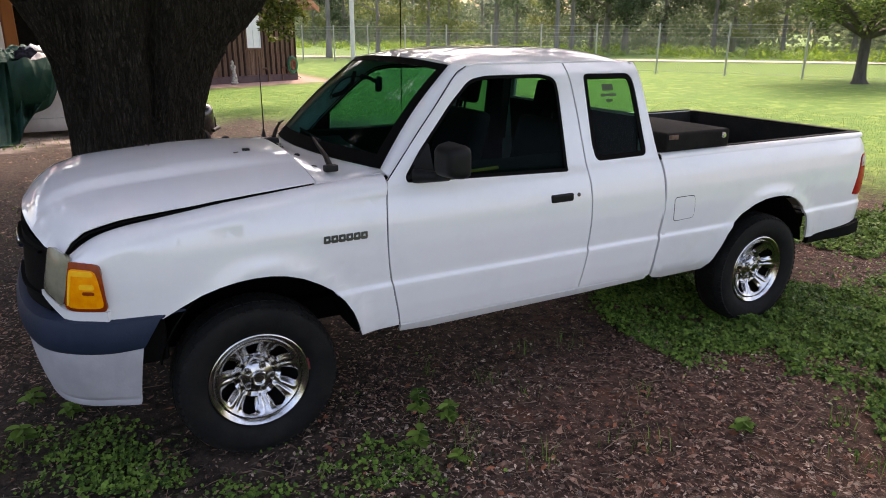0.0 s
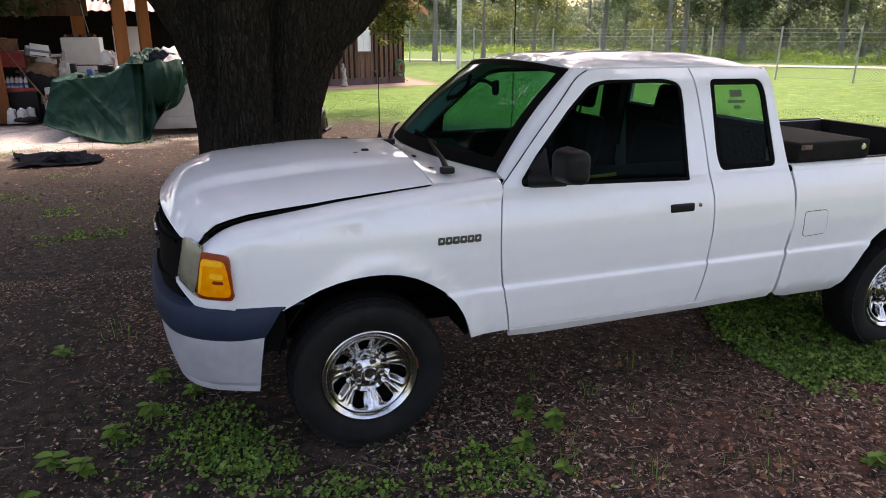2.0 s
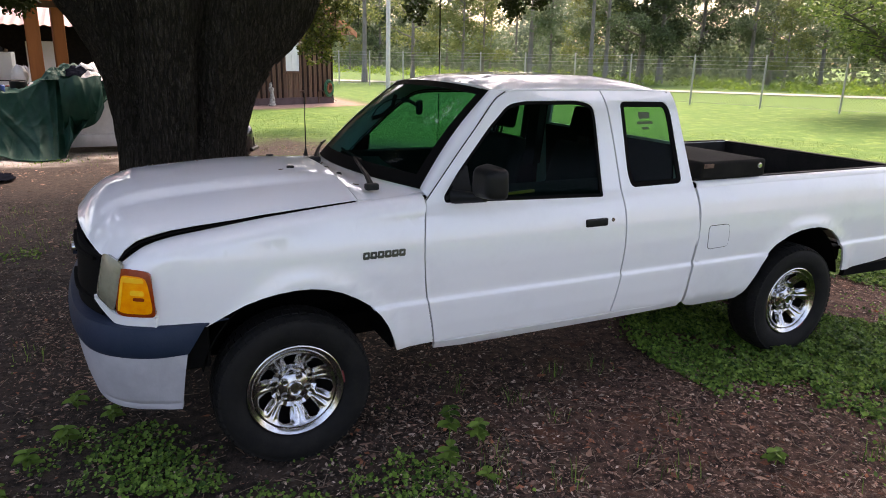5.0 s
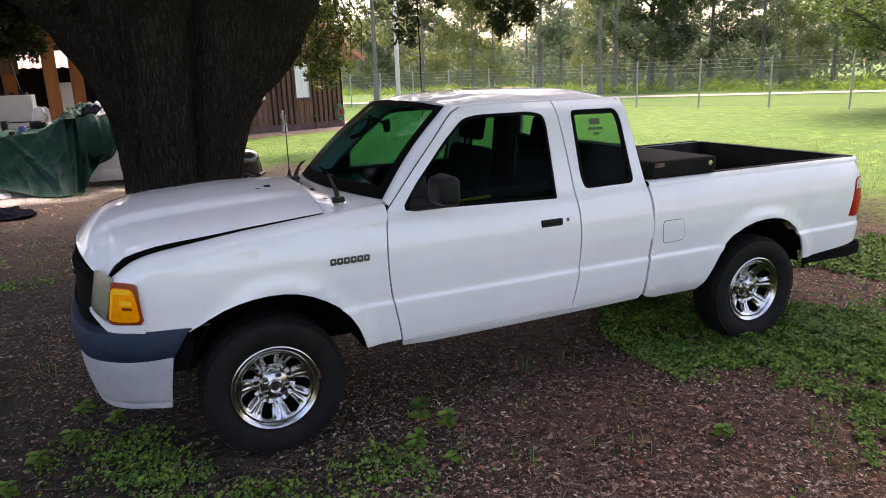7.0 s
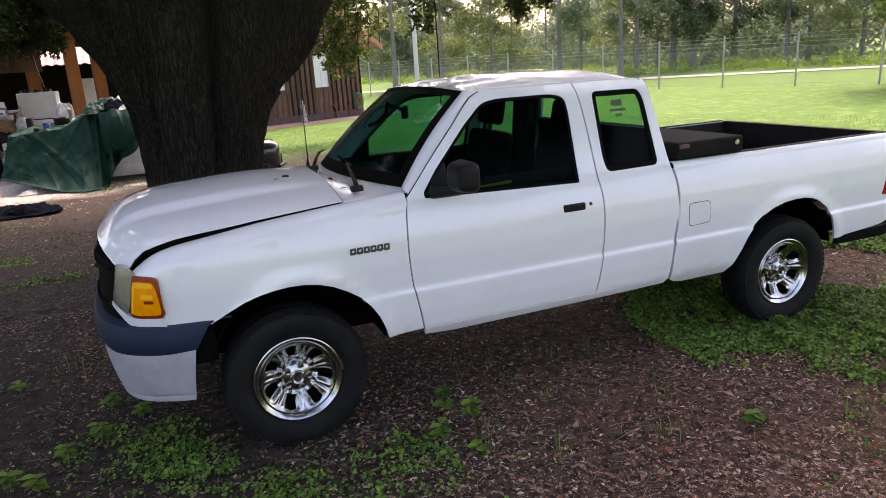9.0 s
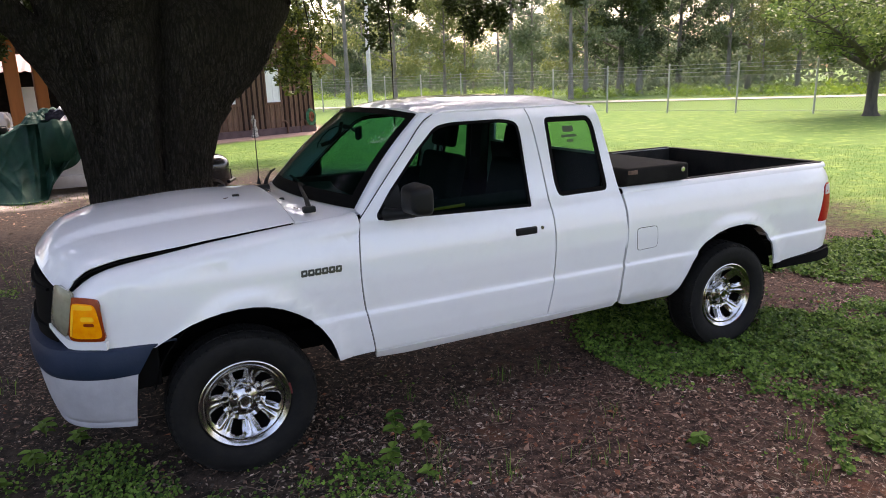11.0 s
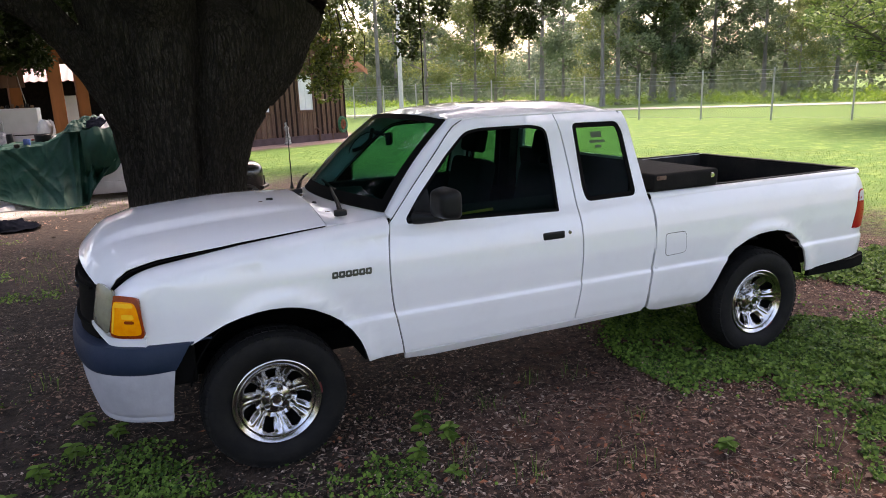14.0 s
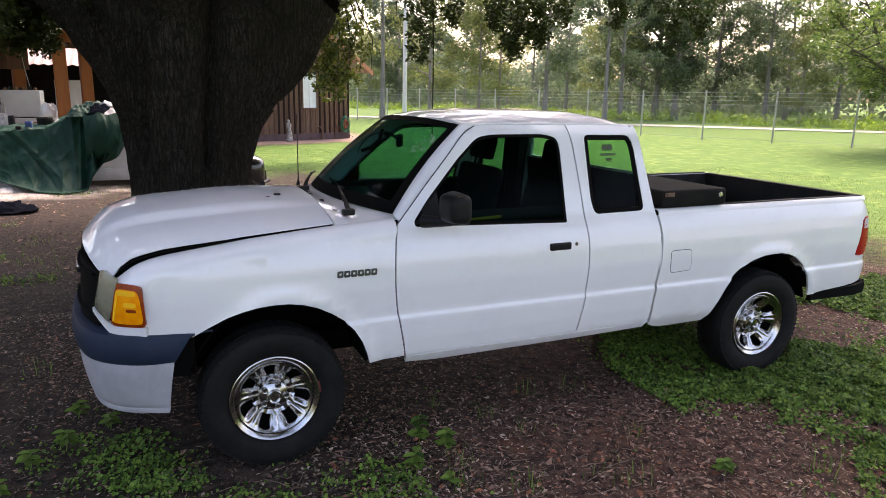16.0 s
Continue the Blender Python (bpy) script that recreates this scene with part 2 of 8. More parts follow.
M = dict(
    paint=paint_mat(),
    ground=ground_mat(),
    black=plain("black_gap", (0.012, 0.012, 0.013), rough=0.85, relief=0, spec=0.3),
    # near-zero black for black parts; on gaps, wells and chassis it stands for shade
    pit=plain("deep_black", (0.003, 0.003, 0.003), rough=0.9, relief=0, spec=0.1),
    rubber=plain("tyre_rubber", (0.0045, 0.0045, 0.005), (0.010, 0.0095, 0.009), 0.75, relief=0.3, scale=9, spec=0.22),
    trim=plain("black_plastic", (0.007, 0.0073, 0.008), (0.010, 0.0104, 0.011), 0.5, relief=0.25, spec=0.2),
    navy=plain("faded_dark_bumper", (0.013, 0.024, 0.048), (0.019, 0.030, 0.056), 0.6, relief=0.2, scale=6, spec=0.2),
    valance=plain("chalky_grey_plastic", (0.40, 0.40, 0.435), (0.33, 0.33, 0.36), 0.6, relief=0.2, scale=5),
    chrome=plain("chrome", (0.50, 0.495, 0.49), (0.36, 0.35, 0.335), 0.15, 1.0, relief=0.0, scale=20),
    steel=plain("galvanised_steel", (0.42, 0.43, 0.43), (0.30, 0.31, 0.31), 0.5, 0.6, relief=0.1),
    liner=plain("bed_liner", (0.012, 0.012, 0.013), (0.022, 0.021, 0.020), 0.75, relief=0.4, spec=0.2),
    felt=plain("toolbox_black", (0.0075, 0.007, 0.0068), (0.015, 0.0135, 0.0125), 0.85, relief=0.4, scale=7, spec=0.15),
    seat=plain("seat_cloth", (0.008, 0.008, 0.009), (0.013, 0.013, 0.013), 0.9, relief=0.4, spec=0.2),
    windshield=pane("windshield_glass", (0.19, 0.50, 0.48), ior=1.5),
    sideglass=pane("tinted_side_glass", (0.145, 0.34, 0.29), ior=1.11),
    quarterglass=pane("quarter_glass", (0.20, 0.42, 0.32), ior=1.14),
    rearglass=pane("rear_glass", (0.85, 0.95, 0.78)),
    decal=plain("white_decal", (0.05, 0.075, 0.03), rough=0.6, relief=0),
    badge=plain("badge_dark", (0.03, 0.035, 0.03), (0.06, 0.06, 0.04), 0.4, relief=0.1),
    bark=bark_mat(),
    # bark of the far wood, lightened to carry distance haze in its colour
    bark_far=plain("grey_bark", (0.20, 0.187, 0.168), (0.125, 0.116, 0.104), 0.95, relief=0.5, scale=4, fine=20, stretch=(1, 1, 0.3)),
    bark_lawn=plain("grey_brown_bark", (0.085, 0.074, 0.062), (0.045, 0.039, 0.034), 0.95, relief=0.5, scale=5, fine=24, stretch=(1, 1, 0.3)),
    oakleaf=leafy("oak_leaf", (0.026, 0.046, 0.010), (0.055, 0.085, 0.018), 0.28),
    # brighter copy of the oak leaf, with sunlight put into its colour
    litleaf=leafy("sun_tinted_oak_leaf", (0.026, 0.044, 0.008), (0.135, 0.155, 0.026), 0.38, spec=0.3),
    # farleaf and darkleaf are lightened too: distance haze put into the colour
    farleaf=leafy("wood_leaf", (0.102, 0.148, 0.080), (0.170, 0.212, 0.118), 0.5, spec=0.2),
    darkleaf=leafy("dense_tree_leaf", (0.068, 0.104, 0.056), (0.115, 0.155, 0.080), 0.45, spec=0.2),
    # distance haze is put into this pale grey-green leaf colour
    hazeleaf=leafy("haze_tinted_leaf", (0.135, 0.180, 0.128), (0.200, 0.240, 0.165), 0.5, spec=0.1),
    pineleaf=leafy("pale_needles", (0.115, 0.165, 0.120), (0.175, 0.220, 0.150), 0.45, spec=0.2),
    underleaf=leafy("bright_undergrowth", (0.125, 0.225, 0.022), (0.265, 0.365, 0.040), 0.5, spec=0.2),
    midleaf=leafy("yellowing_leaf", (0.130, 0.168, 0.058), (0.215, 0.240, 0.088), 0.5, spec=0.2),
    paleleaf=leafy("pale_leaf", (0.050, 0.092, 0.026), (0.195, 0.262, 0.066), 0.42, spread=0.5, spec=0.3),
    clover=leafy("clover_leaf", (0.018, 0.056, 0.009), (0.180, 0.305, 0.052), 0.32, 0.55, spec=0.2),
    grass=leafy("grass_blade", (0.072, 0.142, 0.025), (0.122, 0.195, 0.038), 0.5, 0.8),
    litter=plain("dead_leaf", (0.265, 0.158, 0.112), (0.095, 0.052, 0.038), 0.85, relief=0.2, scale=30, isle=0.75),
    mould=plain("rotted_leaf", (0.100, 0.075, 0.060), (0.018, 0.0135, 0.011), 0.9, relief=0.2, scale=30, isle=0.9),
    chips=plain("pale_scraps", (0.40, 0.305, 0.24), (0.19, 0.135, 0.105), 0.85, relief=0.1, scale=30, isle=0.75),
    carblack=plain("black_gloss", (0.012, 0.012, 0.014), (0.02, 0.02, 0.022), 0.2, relief=0.03, coat=0.7),
    twig=plain("twig", (0.25, 0.18, 0.13), (0.15, 0.11, 0.085), 0.9, relief=0.3),
    boards=board_mat(),
    plinth=plain("mauve_brown_plinth", (0.115, 0.080, 0.078), (0.080, 0.055, 0.054), 0.9, relief=0.3, scale=3, spec=0.12),
    rustleaf=plain("rust_leaf", (0.24, 0.085, 0.040), (0.13, 0.048, 0.026), 0.85, relief=0.2, scale=30, isle=0.7),
    redhose=plain("orange_hose", (0.42, 0.13, 0.07), (0.32, 0.10, 0.05), 0.5, relief=0.05),
    siding=plain("brown_boards", (0.150, 0.086, 0.058), (0.080, 0.046, 0.033), 0.85, spec=0.12, relief=0.4, scale=3, fine=25, stretch=(1, 1, 0.15)),
    # near black: the battens' shadow lines are put into their own colour
    batten=plain("shadow_dark_battens", (0.026, 0.016, 0.013), (0.015, 0.010, 0.008), 0.9, spec=0.08, relief=0.3, scale=3, fine=25, stretch=(1, 1, 0.15)),
    post=plain("orange_stained_post", (0.275, 0.102, 0.034), (0.15, 0.055, 0.020), 0.75, spec=0.12, relief=0.3, scale=3, fine=30, stretch=(1, 1, 0.12)),
    fascia=plain("fascia_board", (0.50, 0.20, 0.11), (0.38, 0.15, 0.09), 0.7, relief=0.2),
    white=plain("white_enamel", (0.74, 0.74, 0.72), (0.68, 0.68, 0.66), 0.4, relief=0.05, scale=4),
    # the deep shade inside the carport is put into this wall colour
    dark=plain("shade_black_wall", (0.006, 0.005, 0.005), (0.012, 0.010, 0.009), 0.9, relief=0.3, spec=0.1),
    tarp=plain("green_tarp", (0.0065, 0.041, 0.028), (0.0042, 0.030, 0.0215), 0.62, relief=0.2, scale=5, fine=25, depth=0.003, spec=0.15),
    darktarp=plain("black_tarp", (0.004, 0.005, 0.008), (0.008, 0.009, 0.013), 0.8, relief=0.3, spec=0.0),
    panel=plain("mauve_panel", (0.42, 0.36, 0.37), (0.33, 0.28, 0.29), 0.8, relief=0.2, scale=3),
    metalroof=plain("pinkish_metal_roof", (0.33, 0.20, 0.18), (0.25, 0.16, 0.14), 0.6, 0.3, relief=0.1, scale=3),
    stone=plain("weathered_statue", (0.42, 0.40, 0.35), (0.13, 0.12, 0.10), 0.9, relief=0.6, scale=16),
    road=plain("pale_road", (0.33, 0.315, 0.285), (0.26, 0.245, 0.22), 0.9, relief=0.3, scale=1.5),
    concrete=plain("concrete_pole", (0.55, 0.55, 0.54), (0.43, 0.43, 0.42), 0.8, relief=0.2),
    brown=plain("cardboard", (0.20, 0.115, 0.062), (0.13, 0.075, 0.042), 0.85, relief=0.2),
    red=plain("red_plastic", (0.26, 0.018, 0.016), (0.16, 0.012, 0.012), 0.4, relief=0.05),
    blue=plain("blue_plastic", (0.04, 0.10, 0.32), (0.03, 0.07, 0.22), 0.4, relief=0.05),
    teal=plain("teal_plastic", (0.08, 0.26, 0.30), (0.06, 0.19, 0.22), 0.5, relief=0.05),
    yellow=plain("yellow_plastic", (0.80, 0.36, 0.03), (0.62, 0.27, 0.02), 0.5, relief=0.1),
    slate=plain("grey_blue_plastic", (0.15, 0.175, 0.20), (0.11, 0.13, 0.15), 0.5, relief=0.05),
    hose=plain("green_hose", (0.03, 0.17, 0.08), (0.02, 0.12, 0.06), 0.4, relief=0.05),
    cloth=plain("pale_cloth", (0.55, 0.53, 0.50), (0.38, 0.36, 0.36), 0.9, relief=0.3),
    amber=plain("amber_lens", (1.0, 0.36, 0.004), (0.95, 0.27, 0.003), 0.2, relief=0.1, scale=30, spec=0.2),
    # paler copy of the amber, the lit reflector's brightness put into its colour
    amberlit=plain("pale_amber_lens", (1.0, 0.56, 0.03), (1.0, 0.48, 0.015), 0.2, relief=0.1, scale=30, spec=0.3),
    amberdeep=plain("dark_amber_lens", (0.30, 0.045, 0.008), (0.22, 0.030, 0.006), 0.2, relief=0.1, scale=30, spec=0.25),
    lens=plain("yellowed_lens", (0.27, 0.26, 0.185), (0.15, 0.145, 0.105), 0.15, relief=0.05, scale=7, coat=1.0),
    rustpaint=plain("dull_red", (0.16, 0.022, 0.018), (0.09, 0.02, 0.016), 0.7, relief=0.1),
    redlens=plain("red_lens", (0.42, 0.004, 0.007), (0.32, 0.003, 0.006), 0.3, relief=0.05, spec=0.1),
    carpaint=plain("silver_white_paint", (0.62, 0.62, 0.64), (0.52, 0.52, 0.54), 0.35, relief=0.03, coat=0.6, scale=3),
)


# ---- mesh helpers ----
def mesh_ob(name, data, material, parent=None, label=""):
    ob = new(name, data)
    if material is not None and not data.materials:
        data.materials.append(material)
    if parent is not None:
        ob.parent = parent
    if label:
        ob["label"] = label
    return ob


def part(name, bm, material, parent=None, label="", smooth=True):
    data = bpy.data.meshes.new(name)
    bmesh.ops.recalc_face_normals(bm, faces=bm.faces)
    for f in bm.faces:
        f.smooth = smooth
    bm.to_mesh(data)
    bm.free()
    if smooth:
        data.set_sharp_from_angle(angle=radians(38))
    return mesh_ob(name, data, material, parent, label)


def raw(name, verts, faces, material, parent=None, label="", smooth=False):
    data = bpy.data.meshes.new(name)
    data.from_pydata([tuple(v) for v in verts], [], [tuple(f) for f in faces])
    if smooth:
        data.shade_smooth()
        data.set_sharp_from_angle(angle=radians(40))
    return mesh_ob(name, data, material, parent, label)


def fast(name, verts, faces, material, parent=None, label=""):
    """Many small faces of one size from number arrays."""
    verts, faces = np.asarray(verts, np.float32), np.asarray(faces, np.int32)
    n, k = faces.shape
    data = bpy.data.meshes.new(name)
    data.vertices.add(len(verts))
    data.vertices.foreach_set("co", verts.ravel())
    data.loops.add(n * k)
    data.loops.foreach_set("vertex_index", faces.ravel())
    data.polygons.add(n)
    data.polygons.foreach_set("loop_start", np.arange(0, n * k, k, dtype=np.int32))
    data.update(calc_edges=True)
    data.validate()
    return mesh_ob(name, data, material, parent, label)


def box_bm(x0, x1, y0, y1, z0, z1, bevel=0.01, seg=2, bm=None, m=None):
    own = bm or bmesh.new()
    t = bmesh.new()
    bmesh.ops.create_cube(t, size=1)
    bmesh.ops.transform(t, verts=t.verts, matrix=Matrix.Translation(((x0 + x1) / 2, (y0 + y1) / 2, (z0 + z1) / 2)) @ Matrix.Diagonal((x1 - x0, y1 - y0, z1 - z0, 1)))
    if bevel:
        bmesh.ops.bevel(t, geom=t.edges[:], offset=min(bevel, 0.45 * min(abs(x1 - x0), abs(y1 - y0), abs(z1 - z0))), segments=seg, affect="EDGES", profile=0.6)
    if m is not None:
        bmesh.ops.transform(t, verts=t.verts, matrix=m)
    merge(own, t)
    return own


def merge(bm, t):
    """Move the mesh t into bm."""
    data = bpy.data.meshes.new("tmp")
    t.to_mesh(data)
    t.free()
    bm.from_mesh(data)
    bpy.data.meshes.remove(data)


def tube_bm(points, radii, sides=10, bm=None, caps=True):
    """A bent tapered tube through points."""
    bm = bm or bmesh.new()
    pts = [Vector(p) for p in points]
    rings = []
    up = Vector((0.31, 0.17, 0.93))
    for i, p in enumerate(pts):
        d = (pts[min(i + 1, len(pts) - 1)] - pts[max(i - 1, 0)]).normalized()
        a = d.cross(up if abs(d.dot(up)) < 0.97 else Vector((1, 0, 0))).normalized()
        c = d.cross(a)
        r = radii[i] if hasattr(radii, "__len__") else radii
        rings.append([bm.verts.new(p + (a * math.cos(q) + c * math.sin(q)) * r) for q in (math.tau * k / sides for k in range(sides))])
    for r0, r1 in zip(rings, rings[1:]):
        for k in range(sides):
            bm.faces.new((r0[k], r0[(k + 1) % sides], r1[(k + 1) % sides], r1[k]))
    if caps:
        bm.faces.new(rings[0][::-1])
        bm.faces.new(rings[-1])
    return bm


def turned_bm(profile, centre, axis="y", seg=64, bm=None):
    """Revolve (distance along the axis, radius) round an axis through centre."""
    bm = bm or bmesh.new()
    rings = []
    for a, r in profile:
        ring = []
        for k in range(seg):
            q = math.tau * k / seg
            if axis == "y":
                v = (r * math.cos(q), a, r * math.sin(q))
            elif axis == "z":
                v = (r * math.cos(q), r * math.sin(q), a)
            else:
                v = (a, r * math.cos(q), r * math.sin(q))
            ring.append(bm.verts.new(Vector(v) + Vector(centre)))
        rings.append(ring)
    for r0, r1 in zip(rings, rings[1:]):
        for k in range(seg):
            bm.faces.new((r0[k], r0[(k + 1) % seg], r1[(k + 1) % seg], r1[k]))
    return bm


def grid_bm(fn, nu, nv, thick=0.0, bm=None):
    """A sheet fn(u, v) -> point with u, v in 0..1; thick gives it a second side."""
    bm = bm or bmesh.new()
    t = bmesh.new()
    vs = [[t.verts.new(fn(i / nu, j / nv)) for j in range(nv + 1)] for i in range(nu + 1)]
    for i in range(nu):
        for j in range(nv):
            t.faces.new((vs[i][j], vs[i + 1][j], vs[i + 1][j + 1], vs[i][j + 1]))
    if thick:
        bmesh.ops.recalc_face_normals(t, faces=t.faces)
        bmesh.ops.solidify(t, geom=t.faces[:], thickness=thick)
    merge(bm, t)
    return bm


def rounded(poly, r, seg=5):
    """A polygon with its corners rounded; r may be a number or one for each corner."""
    out = []
    n = len(poly)
    for i in range(n):
        p, a, b = Vector(poly[i]), Vector(poly[i - 1]), Vector(poly[(i + 1) % n])
        ri = r[i] if hasattr(r, "__len__") else r
        ri = min(ri, 0.45 * (a - p).length, 0.45 * (b - p).length)
        if ri < 1e-4:
            out.append(tuple(p))
            continue
        s, e = p + (a - p).normalized() * ri, p + (b - p).normalized() * ri
        for k in range(seg + 1):
            t = k / seg
            q = s * (1 - t) ** 2 + p * 2 * t * (1 - t) + e * t * t
            out.append(tuple(q))
    return out


def shrink(poly, d):
    """Pull a polygon in by d on every side."""
    n = len(poly)
    area = sum(poly[i - 1][0] * poly[i][1] - poly[i][0] * poly[i - 1][1] for i in range(n))
    s = 1 if area > 0 else -1
    out = []
    for i in range(n):
        p, a, b = Vector(poly[i]), Vector(poly[i - 1]), Vector(poly[(i + 1) % n])
        e1, e2 = (p - a), (b - p)
        if e1.length < 1e-6 or e2.length < 1e-6:
            out.append(tuple(p))
            continue
        n1 = Vector((-e1.y, e1.x)).normalized() * s
        n2 = Vector((-e2.y, e2.x)).normalized() * s
        m = n1 + n2
        m = m.normalized() * (d / max(0.5, math.sqrt(max((1 + n1.dot(n2)) / 2, 0.01)))) if m.length > 1e-6 else n1 * d
        out.append(tuple(p + m))
    return out


def skin(name, outline, holes, surf, material, parent, label="", cell=(0.06, 0.05), flange=0.018, side=-1, top=False):
    """A body panel: a flat outline with holes, cut into cells and laid on the surface surf(a, b) -> (x, y, z), with edges
    folded inwards. Its normals are those of the surface."""
    bm = bmesh.new()
    for loop in (outline, *holes):
        vs = [bm.verts.new((p[0], p[1], 0)) for p in loop]
        for k in range(len(vs)):
            bm.edges.new((vs[k - 1], vs[k]))
    bmesh.ops.triangle_fill(bm, edges=bm.edges[:], use_beauty=True, use_dissolve=False)
    for ax, step in ((0, cell[0]), (1, cell[1])):
        lo, hi = min(p[ax] for p in outline), max(p[ax] for p in outline)
        n = max(int((hi - lo) / step), 1)
        for k in range(1, n):
            co, no = [0, 0, 0], [0, 0, 0]
            co[ax], no[ax] = lo + (hi - lo) * k / n, 1
            bmesh.ops.bisect_plane(bm, geom=bm.verts[:] + bm.edges[:] + bm.faces[:], plane_co=co, plane_no=no, dist=1e-5)
    if not top:
        for h in (0.6765, 0.683, 0.690, 0.697, 0.704):
            bmesh.ops.bisect_plane(bm, geom=bm.verts[:] + bm.edges[:] + bm.faces[:], plane_co=(0, h, 0), plane_no=(0, 1, 0), dist=1e-5)
    bm.verts.ensure_lookup_table()
    verts, norms = [], []
    for v in bm.verts:
        a, b = v.co.x, v.co.y
        p = Vector(surf(a, b))
        da, db = Vector(surf(a + 2e-3, b)) - Vector(surf(a - 2e-3, b)), Vector(surf(a, b + 2e-3)) - Vector(surf(a, b - 2e-3))
        n = da.cross(db) if top else db.cross(da)
        n = n.normalized() if n.length > 1e-12 else Vector((0, 1, 0))
        p.y *= side
        n.y *= side
        verts.append(p)
        norms.append(n)
    faces, fn = [], []
    for f in bm.faces:
        ids = [v.index for v in f.verts]
        c = (verts[ids[1]] - verts[ids[0]]).cross(verts[ids[2]] - verts[ids[0]])
        if c.dot(norms[ids[0]]) < 0:
            ids.reverse()
        faces.append(ids)
        fn.append([norms[i] for i in ids])
    if flange:
        base = {}
        for e in bm.edges:
            if len(e.link_faces) == 1:
                pair = [v.index for v in e.verts]
                q = []
                for i in pair:
                    if i not in base:
                        base[i] = (len(verts), len(verts) + 1)
                        verts.extend((verts[i].copy(), verts[i] - norms[i] * flange))
                    q.append(base[i])
                quad = [q[0][0], q[1][0], q[1][1], q[0][1]]
                faces.append(quad)
                c = (verts[quad[1]] - verts[quad[0]]).cross(verts[quad[2]] - verts[quad[0]])
                c = c.normalized() if c.length > 1e-12 else Vector((0, 0, 1))
                fn.append([c] * 4)
    bm.free()
    data = bpy.data.meshes.new(name)
    data.from_pydata(verts, [], faces)
    data.shade_smooth()
    data.normals_split_custom_set([n for f in fn for n in f])
    return mesh_ob(name, data, material, parent, label)


def curve_of(xs, ys, blur=0.0):
    """A smooth function through a table."""
    gx = np.linspace(xs[0] - 0.2, xs[-1] + 0.2, 1200)
    gy = np.interp(gx, xs, ys)
    if blur:
        st = gx[1] - gx[0]
        k = np.exp(-0.5 * (np.arange(-int(4 * blur / st) - 1, int(4 * blur / st) + 2) * st / blur) ** 2)
        pad = len(k) // 2
        gy = np.convolve(np.pad(gy, pad, mode="edge"), k / k.sum(), mode="valid")
    return lambda v: float(np.interp(v, gx, gy))


# ---- the pickup truck: front axle at x = 0, its left side towards -y ----
truck = tagged(new("pickup_truck"), "white extended-cab pickup truck parked on bare shaded ground", "pickup truck")

PROF = curve_of([0.38, 0.42, 0.465, 0.56, 0.66, 0.683, 0.697, 0.75, 0.85, 0.95, 1.03, 1.09, 1.14, 1.20, 1.55, 1.60, 1.66],
                [0.780, 0.812, 0.842, 0.860, 0.869, 0.870, 0.858, 0.862, 0.866, 0.858, 0.842, 0.818, 0.790, 0.768, 0.640, 0.612, 0.555], 0.006)
GAPZ = curve_of([-0.70, -0.65, -0.60, -0.55, -0.45, -0.33, -0.08, 0.19, 0.37, 0.70], [0.940, 0.984, 1.022, 1.050, 1.073, 1.088, 1.122, 1.148, 1.164, 1.185], 0.03)
NARROW = curve_of([-0.80, -0.70, -0.62, -0.5, -0.3, 0.0, 3.96, 4.11, 4.18, 4.22], [0.20, 0.085, 0.042, 0.018, 0.006, 0, 0, 0.010, 0.032, 0.060], 0.02)
GAPY = 0.724


def flare(x, z):
    out = 0.0
    for cx, cz, r in ((0.055, 0.40, 0.43), (3.23, 0.40, 0.43)):
        d = math.hypot(x - cx, z - cz) - r
        if z > 0.44:
            out = max(out, 0.020 * math.exp(-(d / 0.05) ** 2))
    return out


def body(x, u):
    return (x, PROF(u) - NARROW(x) + flare(x, u), u)


def fender_surf(x, u):
    z0 = GAPZ(x) - 0.085
    if u <= z0:
        return body(x, u)
    t = min((u - z0) / 0.16, 1.1) * math.pi / 2
    y0 = PROF(z0) - NARROW(x) + flare(x, z0)
    yy = GAPY + (y0 - GAPY) * math.cos(t) ** 0.9 if t < math.pi / 2 else GAPY
    return (x, yy, z0 + 0.085 * math.sin(min(t, math.pi / 2)))


FRONT_ARCH = [(-0.355, 0.706), (-0.27, 0.752), (-0.20, 0.786), (-0.13, 0.808), (-0.06, 0.822), (0.01, 0.828), (0.08, 0.826), (0.15, 0.814), (0.22, 0.79), (0.29, 0.752),
              (0.35, 0.71), (0.40, 0.655), (0.44, 0.59), (0.468, 0.52), (0.485, 0.46)]
REAR_ARCH = [(2.735, 0.405), (2.785, 0.52), (2.840, 0.632), (2.888, 0.698), (2.945, 0.748), (3.05, 0.797), (3.14, 0.819), (3.22, 0.825), (3.30, 0.825), (3.37, 0.812), (3.43, 0.79),
             (3.51, 0.73), (3.565, 0.645), (3.595, 0.57), (3.615, 0.50)]
DOOR_FRONT = [(0.688, 0.467), (0.66, 0.60), (0.640, 0.70), (0.628, 0.80), (0.625, 0.89), (0.632, 1.02), (0.645, 1.10), (0.668, 1.165)]
DOOR_REAR = [(1.770, 1.648), (1.782, 1.515), (1.790, 1.366), (1.793, 1.198), (1.793, 1.108), (1.799, 1.02), (1.797, 0.90), (1.792, 0.80), (1.784, 0.70), (1.768, 0.59), (1.747, 0.467)]
CAB_REAR = [(2.245, 1.625), (2.255, 1.52), (2.278, 1.33), (2.302, 1.15), (2.312, 1.06), (2.316, 0.98), (2.310, 0.86), (2.292, 0.74), (2.276, 0.62), (2.268, 0.45)]
